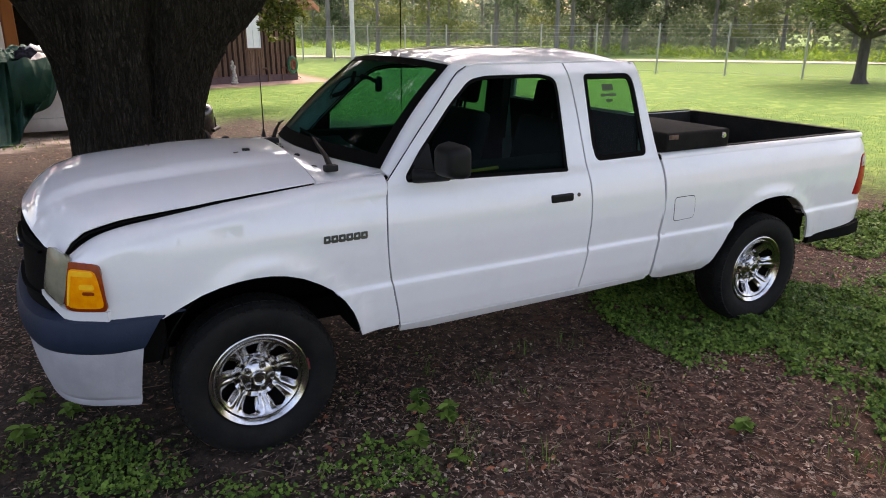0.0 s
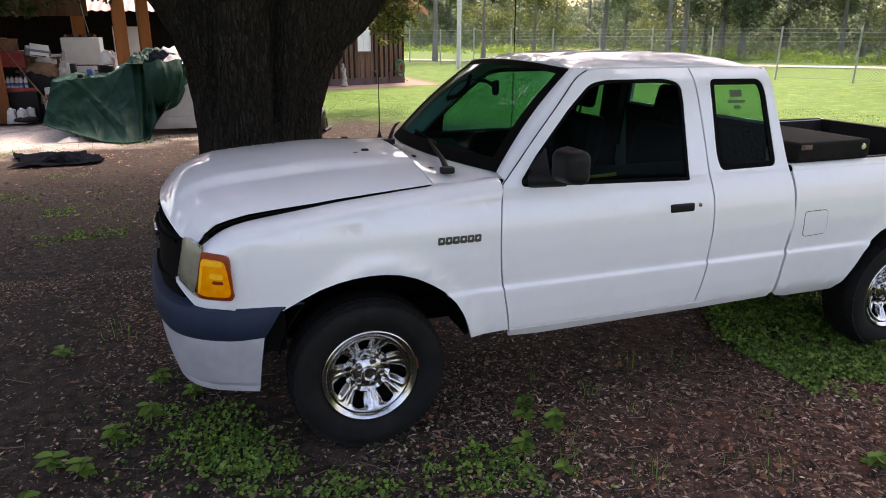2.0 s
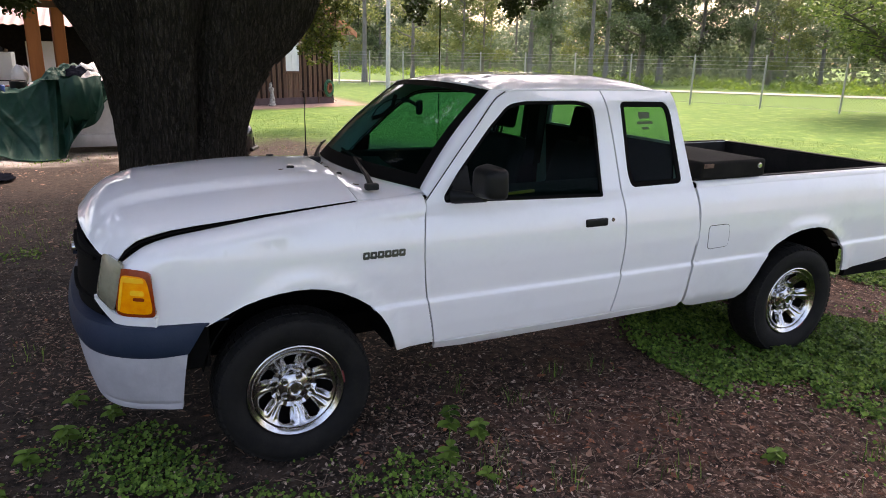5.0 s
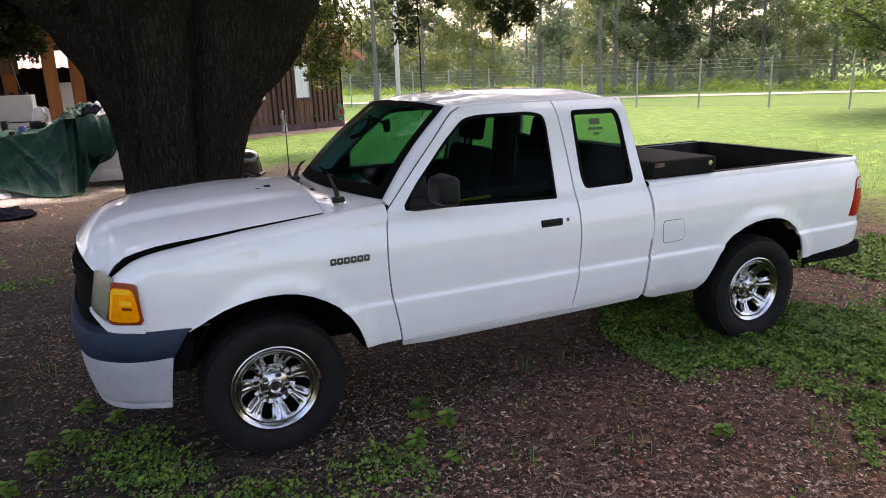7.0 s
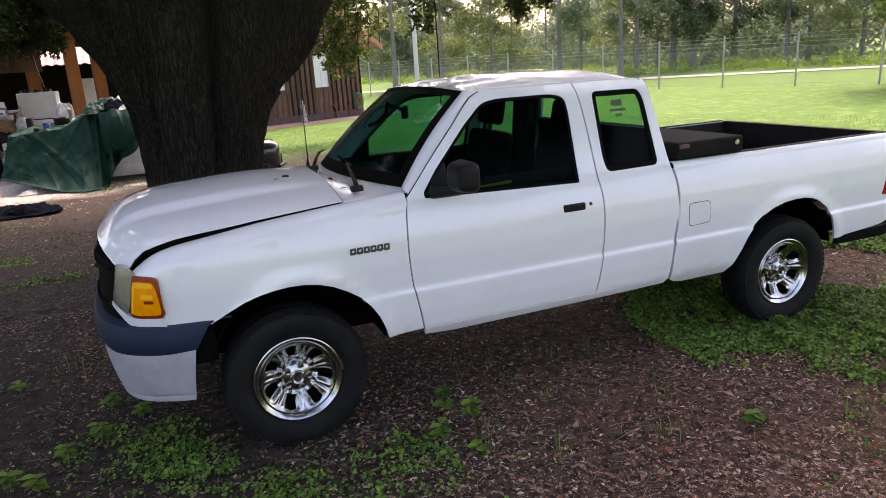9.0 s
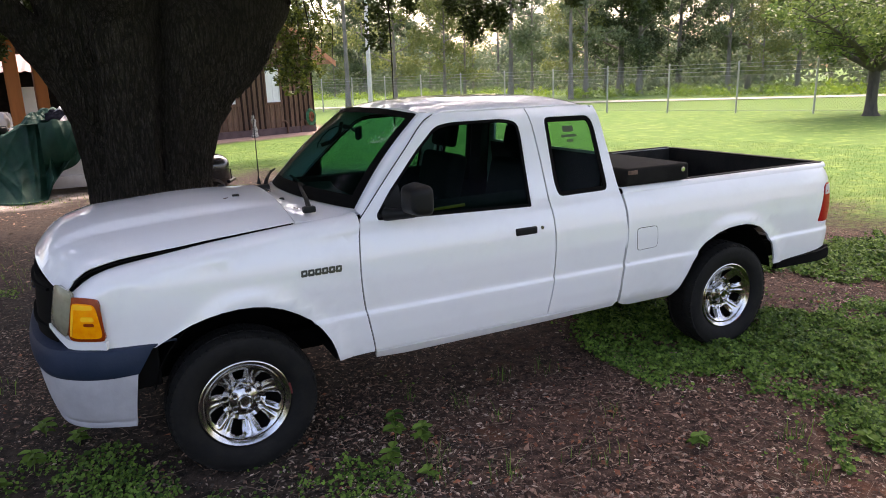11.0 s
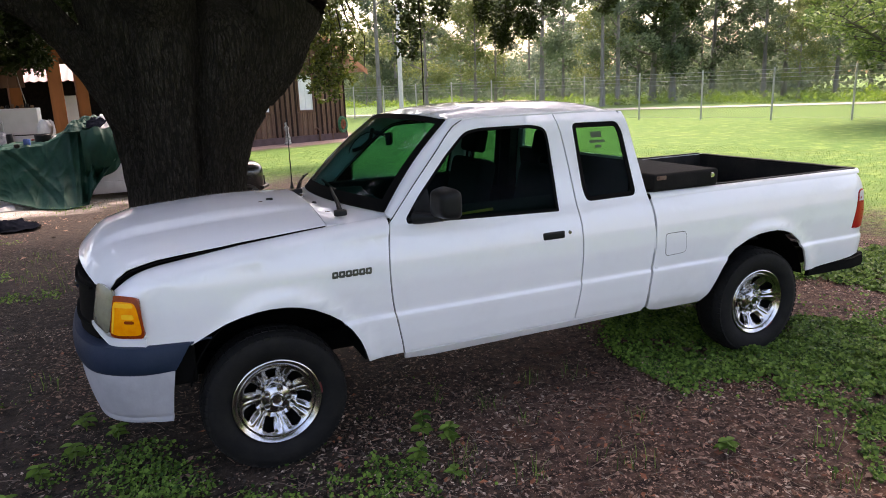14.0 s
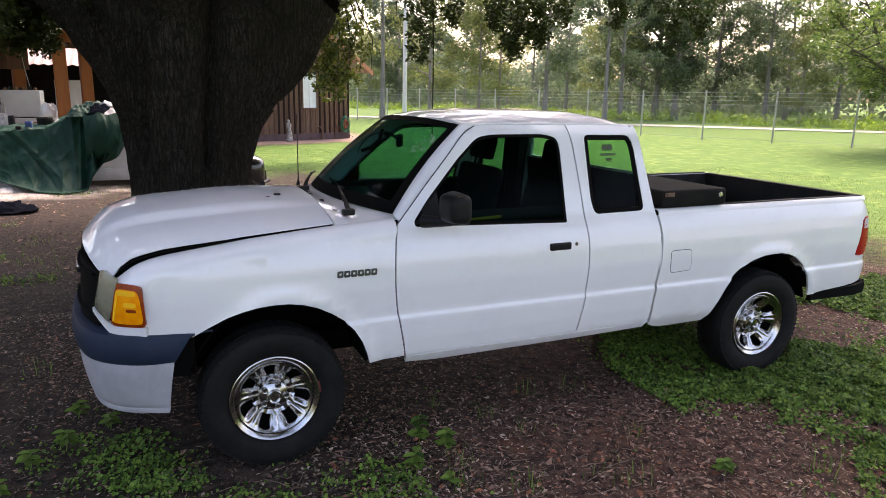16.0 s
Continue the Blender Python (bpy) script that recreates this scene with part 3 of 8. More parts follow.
def eased(line, n=28):
    """The same edge, drawn as a smooth curve of height."""
    low = sorted(line, key=lambda p: p[1])
    fn = curve_of([p[1] for p in low], [p[0] for p in low], 0.04)
    zs = np.linspace(line[0][1], line[-1][1], n)
    return [(float(fn(z)), float(z)) for z in zs]


DOOR_FRONT, DOOR_REAR, CAB_REAR = eased(DOOR_FRONT), eased(DOOR_REAR), eased(CAB_REAR)
WIN = [(0.757, 1.140), (0.752, 1.168), (0.84, 1.272), (1.04, 1.472), (1.17, 1.582), (1.27, 1.597), (1.60, 1.597), (1.685, 1.575), (1.692, 1.50), (1.672, 1.112)]
QWIN = [(1.868, 1.590), (2.19, 1.586), (2.212, 1.52), (2.222, 1.15), (1.868, 1.146), (1.852, 1.22)]

for s in (-1, 1):
    tops = [(x, GAPZ(x) - 0.085 + 0.16) for x in np.linspace(0.655, -0.688, 32)]
    fo = [(-0.542, 0.722)] + FRONT_ARCH + [(0.58, 0.462), (0.68, 0.465)] + [(x - 0.006, z) for x, z in DOOR_FRONT[:-1]] + tops + [(-0.698, 0.985), (-0.693, 0.968), (-0.65, 0.988), (-0.622, 0.986), (-0.606, 0.974), (-0.595, 0.953), (-0.572, 0.86), (-0.550, 0.77)]
    fender = skin("front_fender", fo, [], fender_surf, M["paint"], truck, side=s)
    do = DOOR_FRONT + [(0.86, 1.362), (1.075, 1.578), (1.12, 1.612), (1.18, 1.638), (1.27, 1.652)] + [(x - 0.003, z) for x, z in DOOR_REAR]
    door = skin("front_door", shrink(do, 0.0015), [rounded(WIN, [0.03, 0.02, 0.01, 0.01, 0.05, 0.03, 0.04, 0.05, 0.03, 0.015])], body, M["paint"], truck, side=s)
    ro = [(x + 0.003, z) for x, z in DOOR_REAR[::-1]] + [(1.776, 1.652), (2.20, 1.640), (2.235, 1.632)] + CAB_REAR
    rear = skin("rear_door", shrink(ro, 0.0015), [rounded(QWIN, 0.04)], body, M["paint"], truck, side=s)
    sill = skin("rocker_panel", [(0.695, 0.418), (0.692, 0.457), (2.262, 0.457), (2.25, 0.425), (1.77, 0.412), (0.86, 0.405)], [], body, M["paint"], truck, side=s)
    bo = [(2.328, 0.42), (2.40, 0.405)] + REAR_ARCH + [(3.80, 0.515), (4.06, 0.535), (4.16, 0.552), (4.188, 0.62), (4.183, 0.735), (4.088, 0.738), (4.048, 0.748), (4.060, 0.80), (4.086, 0.90), (4.108, 0.99), (4.138, 1.012), (4.208, 1.012), (4.205, 1.05), (4.188, 1.09), (4.153, 1.118)] + [(2.36, 1.122), (2.322, 1.12), (2.330, 0.98), (2.322, 0.84), (2.302, 0.70), (2.288, 0.58), (2.29, 0.44)]
    skin("bed_side", bo, [], body, M["paint"], truck, side=s)

    def glass_surf(x, u):
        p = body(x, u)
        return (p[0], p[1] - 0.012, p[2])

    def seal_surf(x, u):
        p = body(x, u)
        return (p[0], p[1] - 0.004, p[2])

    wi = rounded(WIN, [0.03, 0.02, 0.01, 0.01, 0.05, 0.03, 0.04, 0.05, 0.03, 0.015])
    qi = rounded(QWIN, 0.04)
    for loop, owner, glass in ((wi, door, "sideglass"), (qi, rear, "quarterglass")):
        skin("window_pane", shrink(loop, 0.004), [], glass_surf, M[glass], owner, "dark tinted glass", side=s, flange=0).visible_shadow = False
        skin("window_seal", shrink(loop, -0.003), [shrink(loop, 0.016 if owner is door else 0.026)], seal_surf, M["pit"], owner, "black rubber seal", side=s, flange=0.01)
    seam = [(0.660, 1.158), (0.76, 1.262), (0.86, 1.366), (0.97, 1.476), (1.070, 1.578), (1.118, 1.615), (1.18, 1.641)]
    part("door_seam", tube_bm([(x, s * (PROF(z) + 0.001), z) for x, z in seam], 0.0026, 8), M["pit"], door, "black gap along the door's edge")
    # corner piece that carries the mirror
    skin("mirror_sail", [(0.765, 1.143), (0.762, 1.17), (0.84, 1.265), (0.885, 1.308), (0.90, 1.30), (0.905, 1.145)], [], seal_surf, M["trim"], door, "black plastic corner piece", side=s)
    # mirror on its arm
    ym = s * 0.80
    bm = tube_bm([(0.80, ym - s * 0.02, 1.165), (0.87, ym + s * 0.06, 1.172), (0.90, ym + s * 0.12, 1.185)], [0.035, 0.026, 0.026], 10)
    part("mirror_arm", bm, M["trim"], door)
    bm = box_bm(-0.058, 0.058, -0.094, 0.094, -0.080, 0.080, 0.050, 5)
    for v in bm.verts:
        k = (v.co.x + 0.05) / 0.1
        v.co.y *= 0.80 + 0.2 * k
        v.co.z *= 0.82 + 0.18 * k
        v.co.z *= 1.04 - 0.7 * v.co.y * s
    bmesh.ops.transform(bm, verts=bm.verts, matrix=Matrix.Translation((0.905, s * 0.945, 1.252)) @ Matrix.Rotation(radians(-8 * s), 4, "Z"))
    part("side_mirror", bm, M["trim"], door, "black plastic mirror housing")
    # pull handle with its recess, and lock
    yh = PROF(0.99)
    bm = box_bm(1.535, 1.675, -0.012, 0.012, 0.966, 1.008, 0.011, 3, m=Matrix.Translation((0, s * (yh - 0.002), 0)))
    part("door_handle", bm, M["trim"], door, "black plastic pull handle")
    bm = turned_bm([(0.0, 0.0001), (0.0, 0.009), (-0.004, 0.012), (-0.012, 0.012)], (0, 0, 0), "y", 16)
    bmesh.ops.transform(bm, verts=bm.verts, matrix=Matrix.Translation((1.712, s * (PROF(0.993) + 0.003), 0.993)) @ Matrix.Diagonal((1, s, 1, 1)))
    part("door_lock", bm, M["chrome"], door)

    # black inner shell added so that panel gaps and wheel wells show dark
    def inner_surf(x, u):
        p = body(x, u)
        return (p[0], p[1] - 0.030, p[2])

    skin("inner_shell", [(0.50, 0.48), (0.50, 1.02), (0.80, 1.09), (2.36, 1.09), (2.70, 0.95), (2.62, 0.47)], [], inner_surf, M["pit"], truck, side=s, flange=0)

# fuel door on the left bed side
def skin_out(k):
    return lambda x, u: (x, body(x, u)[1] + k, u)


fd = rounded([(2.393, 0.768), (2.550, 0.774), (2.547, 0.903), (2.391, 0.903)], 0.025)
skin("fuel_door_gap", shrink(fd, -0.0035), [], skin_out(0.0008), M["black"], truck, side=-1, flange=0)
skin("fuel_door", fd, [], skin_out(0.0024), M["paint"], truck, side=-1, flange=0.002)
# dark badge on the left fender: six plain bars on one strip
for k in range(6):
    x0 = 0.322 + k * 0.0345
    skin("badge_bar", rounded([(x0, 0.925), (x0 + 0.030, 0.925), (x0 + 0.033, 0.958), (x0 + 0.003, 0.958)], 0.006), [rounded([(x0 + 0.010, 0.935), (x0 + 0.022, 0.935), (x0 + 0.024, 0.948), (x0 + 0.012, 0.948)], 0.003)], skin_out(0.005), M["badge"], truck, side=-1, flange=0.005)
skin("badge_strip", [(0.325, 0.931), (0.525, 0.931), (0.527, 0.937), (0.327, 0.937)], [], skin_out(0.004), M["badge"], truck, side=-1, flange=0.004)
# pale decal on the left rear window: plain bars
for x0, z0, w, h in ((1.99, 1.498, 0.075, 0.034), (1.972, 1.468, 0.11, 0.014), (2.005, 1.440, 0.045, 0.014)):
    skin("window_decal", rounded([(x0, z0), (x0 + w, z0), (x0 + w, z0 + h), (x0, z0 + h)], 0.006), [], skin_out(-0.010), M["decal"], rear, side=-1, flange=0)

# hood, dome in its middle
XF = lambda y: -0.826 + 0.128 * (abs(y) / 0.70) ** 2.4
HS = curve_of([0, 0.02, 0.05, 0.1, 0.22, 0.32, 0.57, 0.84, 1.0], [0, 0.22, 0.42, 0.60, 0.745, 0.80, 0.91, 0.97, 1.0], 0.012)
DOME = curve_of([0, 0.365, 0.43, 0.75], [0.029, 0.026, 0.0, 0.0], 0.010)
DOME_END = curve_of([0, 0.74, 1.0, 1.2], [1.0, 1.0, 0.0, 0.0], 0.08)
HX = 0.343


def hood_surf(x, y):
    y = min(max(y, -0.735), 0.735)
    xf = XF(y)
    s = min(max((x - xf) / (HX - xf), 0), 1.0)
    zf = 1.062 - 0.092 * (abs(y) / 0.7) ** 2
    zr = 1.243 - 0.070 * (abs(y) / 0.715) ** 2.2
    edge = 0.022 * (abs(y) / 0.72) ** 9 * min(1, max(0, (0.34 - x) / 0.5))
    return (x, y, zf + (zr - zf) * HS(s) - edge + DOME(abs(y)) * min(1, s * 5) * DOME_END(s))


ho = [(XF(y) + 0.001, y) for y in np.linspace(-0.715, 0.715, 41)] + [(HX, 0.720), (HX, -0.720)]


hood = skin("hood", ho, [], lambda x, y: hood_surf(x, y), M["paint"], truck, "white bonnet with a low raised middle", cell=(0.045, 0.045), flange=0.005, side=1, top=True)
# black sheet added under the hood so that its gaps stay dark
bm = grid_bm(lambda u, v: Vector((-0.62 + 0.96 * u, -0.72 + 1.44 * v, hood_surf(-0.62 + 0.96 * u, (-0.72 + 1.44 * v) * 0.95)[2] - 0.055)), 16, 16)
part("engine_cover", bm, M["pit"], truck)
for s in (-1, 1):
    edge = [(x, s * 0.719, hood_surf(x, 0.712)[2] - 0.018) for x in np.linspace(-0.66, 0.33, 24)]
    part("hood_seal", tube_bm(edge, list(np.linspace(0.005, 0.002, 24)), 8), M["pit"], hood, "black rubber seal under the hood edge")
# small washer nozzles
for y in (-0.20, 0.32):
    bm = box_bm(-0.018, 0.018, -0.012, 0.012, -0.004, 0.010, 0.005)
    bmesh.ops.transform(bm, verts=bm.verts, matrix=Matrix.Translation((0.16, y, hood_surf(0.16, y)[2])))
    part("washer_nozzle", bm, M["trim"], hood)

# cowl between hood and windshield
WB = lambda y: (0.502 + 0.113 * (abs(y) / 0.69) ** 2.2 - 0.062 * y / 0.69, 1.205 - 0.012 * (abs(y) / 0.69) ** 2)
WT = lambda y: (1.002 + 0.064 * (abs(y) / 0.545) ** 2 - 0.040 * y / 0.545, 1.678 - 0.032 * (abs(y) / 0.545) ** 2.4)


def cowl_surf(x, y):
    zr = hood_surf(HX - 0.002, y)[2]
    xb, zb = WB(min(max(y, -0.70), 0.70))
    t = min(max((x - HX) / max(xb - HX, 0.05), 0), 1.2)
    return (x, y, zr + (zb - zr) * t - 0.004 - 0.012 * math.sin(min(t, 1) * math.pi))


co = [(HX + 0.008, -0.708), (HX + 0.008, 0.708)] + [(WB(y)[0] + 0.01, y) for y in np.linspace(0.708, -0.708, 25)]
cowl = skin("cowl", co, [], cowl_surf, M["paint"], truck, flange=0.02, side=1, top=True)


for x, y in ((0.39, -0.28), (0.40, 0.43)):
    bm = turned_bm([(0.0, 0.016), (0.006, 0.015), (0.012, 0.010), (0.014, 0.0001)], (x, y, cowl_surf(x, y)[2] - 0.002), "z", 12)
    part("cowl_plug", bm, M["trim"], truck)
# windshield with a black border, and its pillars
def shield(u, v, wide=1.0, out=0.0):
    yb, yt = (2 * u - 1) * 0.685 * wide, (2 * u - 1) * 0.548 * wide
    (xb, zb), (xt, zt) = WB(yb), WT(yt)
    bow = 0.018 * math.sin(v * math.pi)
    return Vector((xb + (xt - xb) * v - bow - out * 0.7, yb + (yt - yb) * v, zb + (zt - zb) * v + bow * 0.7 + out * 0.7))


part("windshield", grid_bm(lambda u, v: shield(0.02 + 0.96 * u, 0.0 + 0.985 * v), 24, 10), M["windshield"], truck, "green-tinted windshield glass").visible_shadow = False
bm = bmesh.new()
for fn in (lambda u, v: shield(u, 0.11 * v, 1, 0.002), lambda u, v: shield(u, 0.93 + 0.065 * v, 1, 0.002), lambda u, v: shield(0.05 * v, u, 1, 0.003), lambda u, v: shield(0.95 + 0.05 * v, u, 1, 0.003)):
    grid_bm(fn, 24, 2, bm=bm)
part("windshield_border", bm, M["pit"], truck)
for s in (-1, 1):
    def pillar(u, v):
        a = shield(0.5 + s * 0.497, u, 1.0, 0.004)
        x, z = (0.672 + 0.405 * min(u / 0.92, 1), 1.17 + 0.408 * min(u / 0.92, 1)) if u < 0.92 else (1.077 + 0.10 * (u - 0.92) / 0.08, float(np.interp((u - 0.92) / 0.08, [0, 0.43, 1], [1.580, 1.614, 1.640])))
        b = Vector((x + 0.008, s * (PROF(z) - 0.008), z - 0.004))
        p = a.lerp(b, v)
        return p + Vector((-0.012, s * 0.010, 0.008)) * math.sin(v * math.pi)

    part("windshield_pillar", grid_bm(pillar, 50, 5, 0.02), M["paint"], truck)

# roof
RZ = curve_of([0.9, 1.02, 1.15, 1.35, 1.65, 1.95, 2.12, 2.2, 2.26], [1.652, 1.677, 1.708, 1.724, 1.725, 1.716, 1.700, 1.680, 1.640], 0.03)


def roof_surf(x, y):
    e = min(abs(y) / 0.566, 1.0)
    zc = RZ(x)
    edge = 1.650 if x < 2.1 else 1.650 - 0.018 * min((x - 2.1) / 0.15, 1)
    edge = min(edge, zc)
    rib = 0.004 * (0.5 + 0.5 * math.cos(y * 22)) * min(1, max(0, (x - 1.25) * 6)) * min(1, max(0, (2.1 - x) * 6)) if abs(y) < 0.43 else 0
    return (x, y, edge + (zc - edge) * (1 - e ** 3.2) + rib)


rf = [(WT(y)[0] - 0.004, y) for y in np.linspace(-0.556, 0.556, 25)] + [(1.20, 0.560), (1.5, 0.563), (2.15, 0.563), (2.235, 0.545), (2.262, 0.48), (2.268, 0.0), (2.262, -0.48), (2.235, -0.545), (2.15, -0.563), (1.5, -0.563), (1.20, -0.560)]
roof = skin("roof", rf, [], roof_surf, M["paint"], truck, cell=(0.06, 0.035), flange=0.02, side=1, top=True)
for s in (-1, 1):
    bm = tube_bm([(1.14, s * 0.560, 1.630), (1.25, s * 0.564, 1.650), (1.6, s * 0.565, 1.651), (2.0, s * 0.565, 1.649), (2.23, s * 0.56, 1.636)], 0.0075, 8)
    part("roof_drip", bm, M["paint"], truck)

# back of the cab with its window
bm = bmesh.new()


def back(y, z):
    return Vector((2.262 + 0.05 * (1.64 - z) / 0.6, y, z))


WID = lambda z: PROF(z) - 0.006
grid_bm(lambda u, v: back((2 * u - 1) * WID(0.5 + 0.86 * v), 0.5 + 0.86 * v), 8, 10, 0.02, bm)
grid_bm(lambda u, v: back((2 * u - 1) * WID(1.56 + 0.08 * v), 1.56 + 0.08 * v), 8, 3, 0.02, bm)
for s in (-1, 1):
    grid_bm(lambda u, v: back(s * (0.645 - 0.055 * v + (WID(1.36 + 0.2 * v) - 0.645 + 0.055 * v) * u), 1.36 + 0.2 * v), 3, 8, 0.02, bm)
cab_back = part("cab_back", bm, M["paint"], truck)
part("rear_window", grid_bm(lambda u, v: back((2 * u - 1) * (0.652 - 0.055 * v), 1.35 + 0.22 * v) + Vector((-0.01, 0, 0)), 6, 4), M["rearglass"], cab_back, "pale green rear glass").visible_shadow = False

# cab inside
part("cab_floor", box_bm(0.52, 2.24, -0.74, 0.74, 0.47, 0.52, 0.01), M["pit"], truck)
bm = box_bm(0.50, 0.54, -0.66, 0.66, 0.5, 1.15, 0.01)
part("firewall", bm, M["pit"], truck)
bm = bmesh.new()
grid_bm(lambda u, v: Vector((0.50 + 0.42 * v + 0.10 * (abs(2 * u - 1)) ** 2, (2 * u - 1) * 0.68, 1.185 - 0.012 * (2 * u - 1) ** 2 - 0.02 * v - (0.10 * max(0, v - 0.85) / 0.15))), 20, 12, 0.05, bm)
box_bm(0.78, 0.90, -0.66, 0.66, 0.80, 1.12, 0.04, 3, bm)
part("dashboard", bm, M["seat"], truck, "black dashboard")
bm = bmesh.new()
cw, aw = Vector((0.98, -0.36, 1.14)), radians(24)
ring = [cw + Vector((-math.sin(aw) * math.sin(q), math.cos(q), math.cos(aw) * math.sin(q))) * 0.185 for q in (math.tau * k / 40 for k in range(41))]
tube_bm(ring, 0.014, 8, bm)
for q in (-0.25, math.pi + 0.25, -math.pi / 2):
    tube_bm([cw, cw + Vector((-math.sin(aw) * math.sin(q), math.cos(q), math.cos(aw) * math.sin(q))) * 0.18], 0.016, 6, bm)
tube_bm([cw, cw + Vector((-0.25, 0, -0.12))], [0.05, 0.04], 10, bm)
part("steering_wheel", bm, M["trim"], truck, "black steering wheel")
bm = box_bm(-0.018, 0.018, -0.060, 0.060, -0.038, 0.038, 0.016, 3, None, pose(0.945, -0.02, 1.528, 0, 0, -25))
tube_bm([(0.915, 0.15, 1.560), (0.93, 0.08, 1.556), (0.945, -0.01, 1.535)], [0.016, 0.010, 0.012], 8, bm)
tube_bm([(0.915, 0.15, 1.556), (0.91, 0.30, 1.556), (0.88, 0.38, 1.530), (0.84, 0.40, 1.490), (0.80, 0.38, 1.445), (0.785, 0.33, 1.43)], 0.0038, 6, bm)
part("rear_view_mirror", bm, M["trim"], truck)
for y in (-0.36, 0.36):
    dx = 0.20 if y < 0 else 0.04
    bm = box_bm(1.02, 1.50, y - 0.26, y + 0.26, 0.66, 0.82, 0.05, 3)
    box_bm(0, 0.13, y - 0.25, y + 0.25, 0, 0.60, 0.05, 3, bm, Matrix.Translation((1.46, 0, 0.76)) @ Matrix.Rotation(radians(14), 4, "Y"))
    box_bm(0, 0.09, y - 0.13, y + 0.13, 0, 0.17, 0.035, 3, bm, Matrix.Translation((1.61, 0, 1.38)) @ Matrix.Rotation(radians(12), 4, "Y"))
    tube_bm([(1.62, y - 0.05, 1.28), (1.65, y - 0.05, 1.42)], 0.008, 6, bm)
    tube_bm([(1.62, y + 0.05, 1.28), (1.65, y + 0.05, 1.42)], 0.008, 6, bm)
    box_bm(1.1, 1.5, y - 0.2, y + 0.2, 0.50, 0.68, 0.02, 1, bm)
    bmesh.ops.translate(bm, verts=bm.verts, vec=(dx, 0, 0))
    part("seat", bm, M["seat"], truck, "dark cloth bucket seat with headrest")
for s in (-1, 1):
    bm = grid_bm(lambda u, v: Vector((0.70 + 1.08 * u, s * (PROF(1.02 + 0.18 * v) - 0.045), 1.02 + 0.18 * v)), 12, 4, 0.03)
    part("door_trim", bm, M["seat"], truck, "dark inner door panel")
bm = grid_bm(lambda u, v: Vector((1.965 + 0.19 * u, 0.58 - 0.08 * v + 0.02 * math.sin(9 * u), 1.08 + 0.50 * v)), 6, 6, 0.04)
part("hung_jacket", bm, M["seat"], truck, "dark jacket hung inside by the rear window")
bm = tube_bm([(1.04, 0.60, 1.565), (1.02, 0.605, 1.49), (0.96, 0.61, 1.435), (0.89, 0.62, 1.415)], 0.013, 8)
part("grab_handle", bm, M["seat"], truck, "dark curved grab handle on the pillar")
part("cab_back_trim", grid_bm(lambda u, v: back((2 * u - 1) * 0.66, 0.6 + 0.745 * v) + Vector((-0.03, 0, 0)), 4, 4, 0.01), M["seat"], truck, "dark trim inside the cab's back")
part("headliner", grid_bm(lambda u, v: Vector((1.14 + 1.08 * u, (2 * v - 1) * 0.53, 1.628 + 0.03 * (1 - (2 * v - 1) ** 4))), 8, 8), M["seat"], truck)
bm = tube_bm([(1.05, -0.735, 1.148), (1.28, -0.735, 1.156)], 0.010, 8)
part("yellow_strap", bm, M["yellow"], truck, "yellow strap inside the window")

# bed
bed_in = 0.725
bm = box_bm(2.36, 4.16, -0.50, 0.50, 0.66, 0.70, 0.004, 1)
for k in range(9):
    y = -0.44 + 0.11 * k
    box_bm(2.37, 4.12, y - 0.022, y + 0.022, 0.70, 0.715, 0.005, 1, bm)
part("bed_floor", bm, M["liner"], truck, "black ribbed bed liner")
for s in (-1, 1):
    bm = bmesh.new()
    grid_bm(lambda u, v: Vector((2.345 + 1.795 * u, s * (bed_in - 0.0), 0.89 + 0.255 * v)), 4, 3, 0.015, bm)
    box_bm(2.37, 4.12, s * 0.49 if s > 0 else -0.51, 0.51 if s > 0 else -0.49, 0.70, 0.90, 0.004, 1, bm)
    box_bm(2.37, 4.12, s * 0.50 if s > 0 else -bed_in, bed_in if s > 0 else -0.50, 0.87, 0.93, 0.02, 3, bm)
    part("bed_liner_side", bm, M["liner"], truck)

    def rail(u, v):
        x = 2.324 + 1.862 * u
        t = v * math.pi / 2
        if v < 0.5:
            q = v * 2 * math.pi / 2
            y0 = PROF(1.118) - NARROW(min(x, 4.165)) - 0.0
            return Vector((x, s * (y0 - 0.028 * (1 - math.cos(q))), 1.118 + 0.034 * math.sin(q)))
        y0 = PROF(1.118) - NARROW(min(x, 4.165)) - 0.028
        k = (v - 0.5) * 2
        return Vector((x, s * (y0 + (0.732 - y0) * k), 1.152 - 0.006 * k * k * k))

    part("bed_rail", grid_bm(rail, 30, 10, 0.006), M["paint"], truck)
    bm = box_bm(2.345, 4.152, s * 0.735 if s > 0 else -0.772, 0.772 if s > 0 else -0.735, 1.150, 1.158, 0.003, 1)
    part("bed_rail_cap", bm, M["liner"], truck, "black plastic rail cap")
bm = box_bm(2.335, 2.372, -0.74, 0.74, 0.64, 1.150, 0.01)
part("bed_front_wall", bm, M["liner"], truck)
bm = box_bm(4.147, 4.190, -0.715, 0.715, 0.55, 1.140, 0.015, 3)
tailgate = part("tailgate", bm, M["paint"], truck)
part("tailgate_cap", box_bm(4.130, 4.192, -0.722, 0.722, 1.138, 1.154, 0.006), M["liner"], tailgate, "black plastic cap")
part("tailgate_liner", box_bm(4.132, 4.148, -0.715, 0.715, 0.70, 1.138, 0.004), M["liner"], tailgate)
part("tailgate_handle", box_bm(4.186, 4.198, -0.10, 0.10, 0.98, 1.05, 0.005), M["trim"], tailgate)

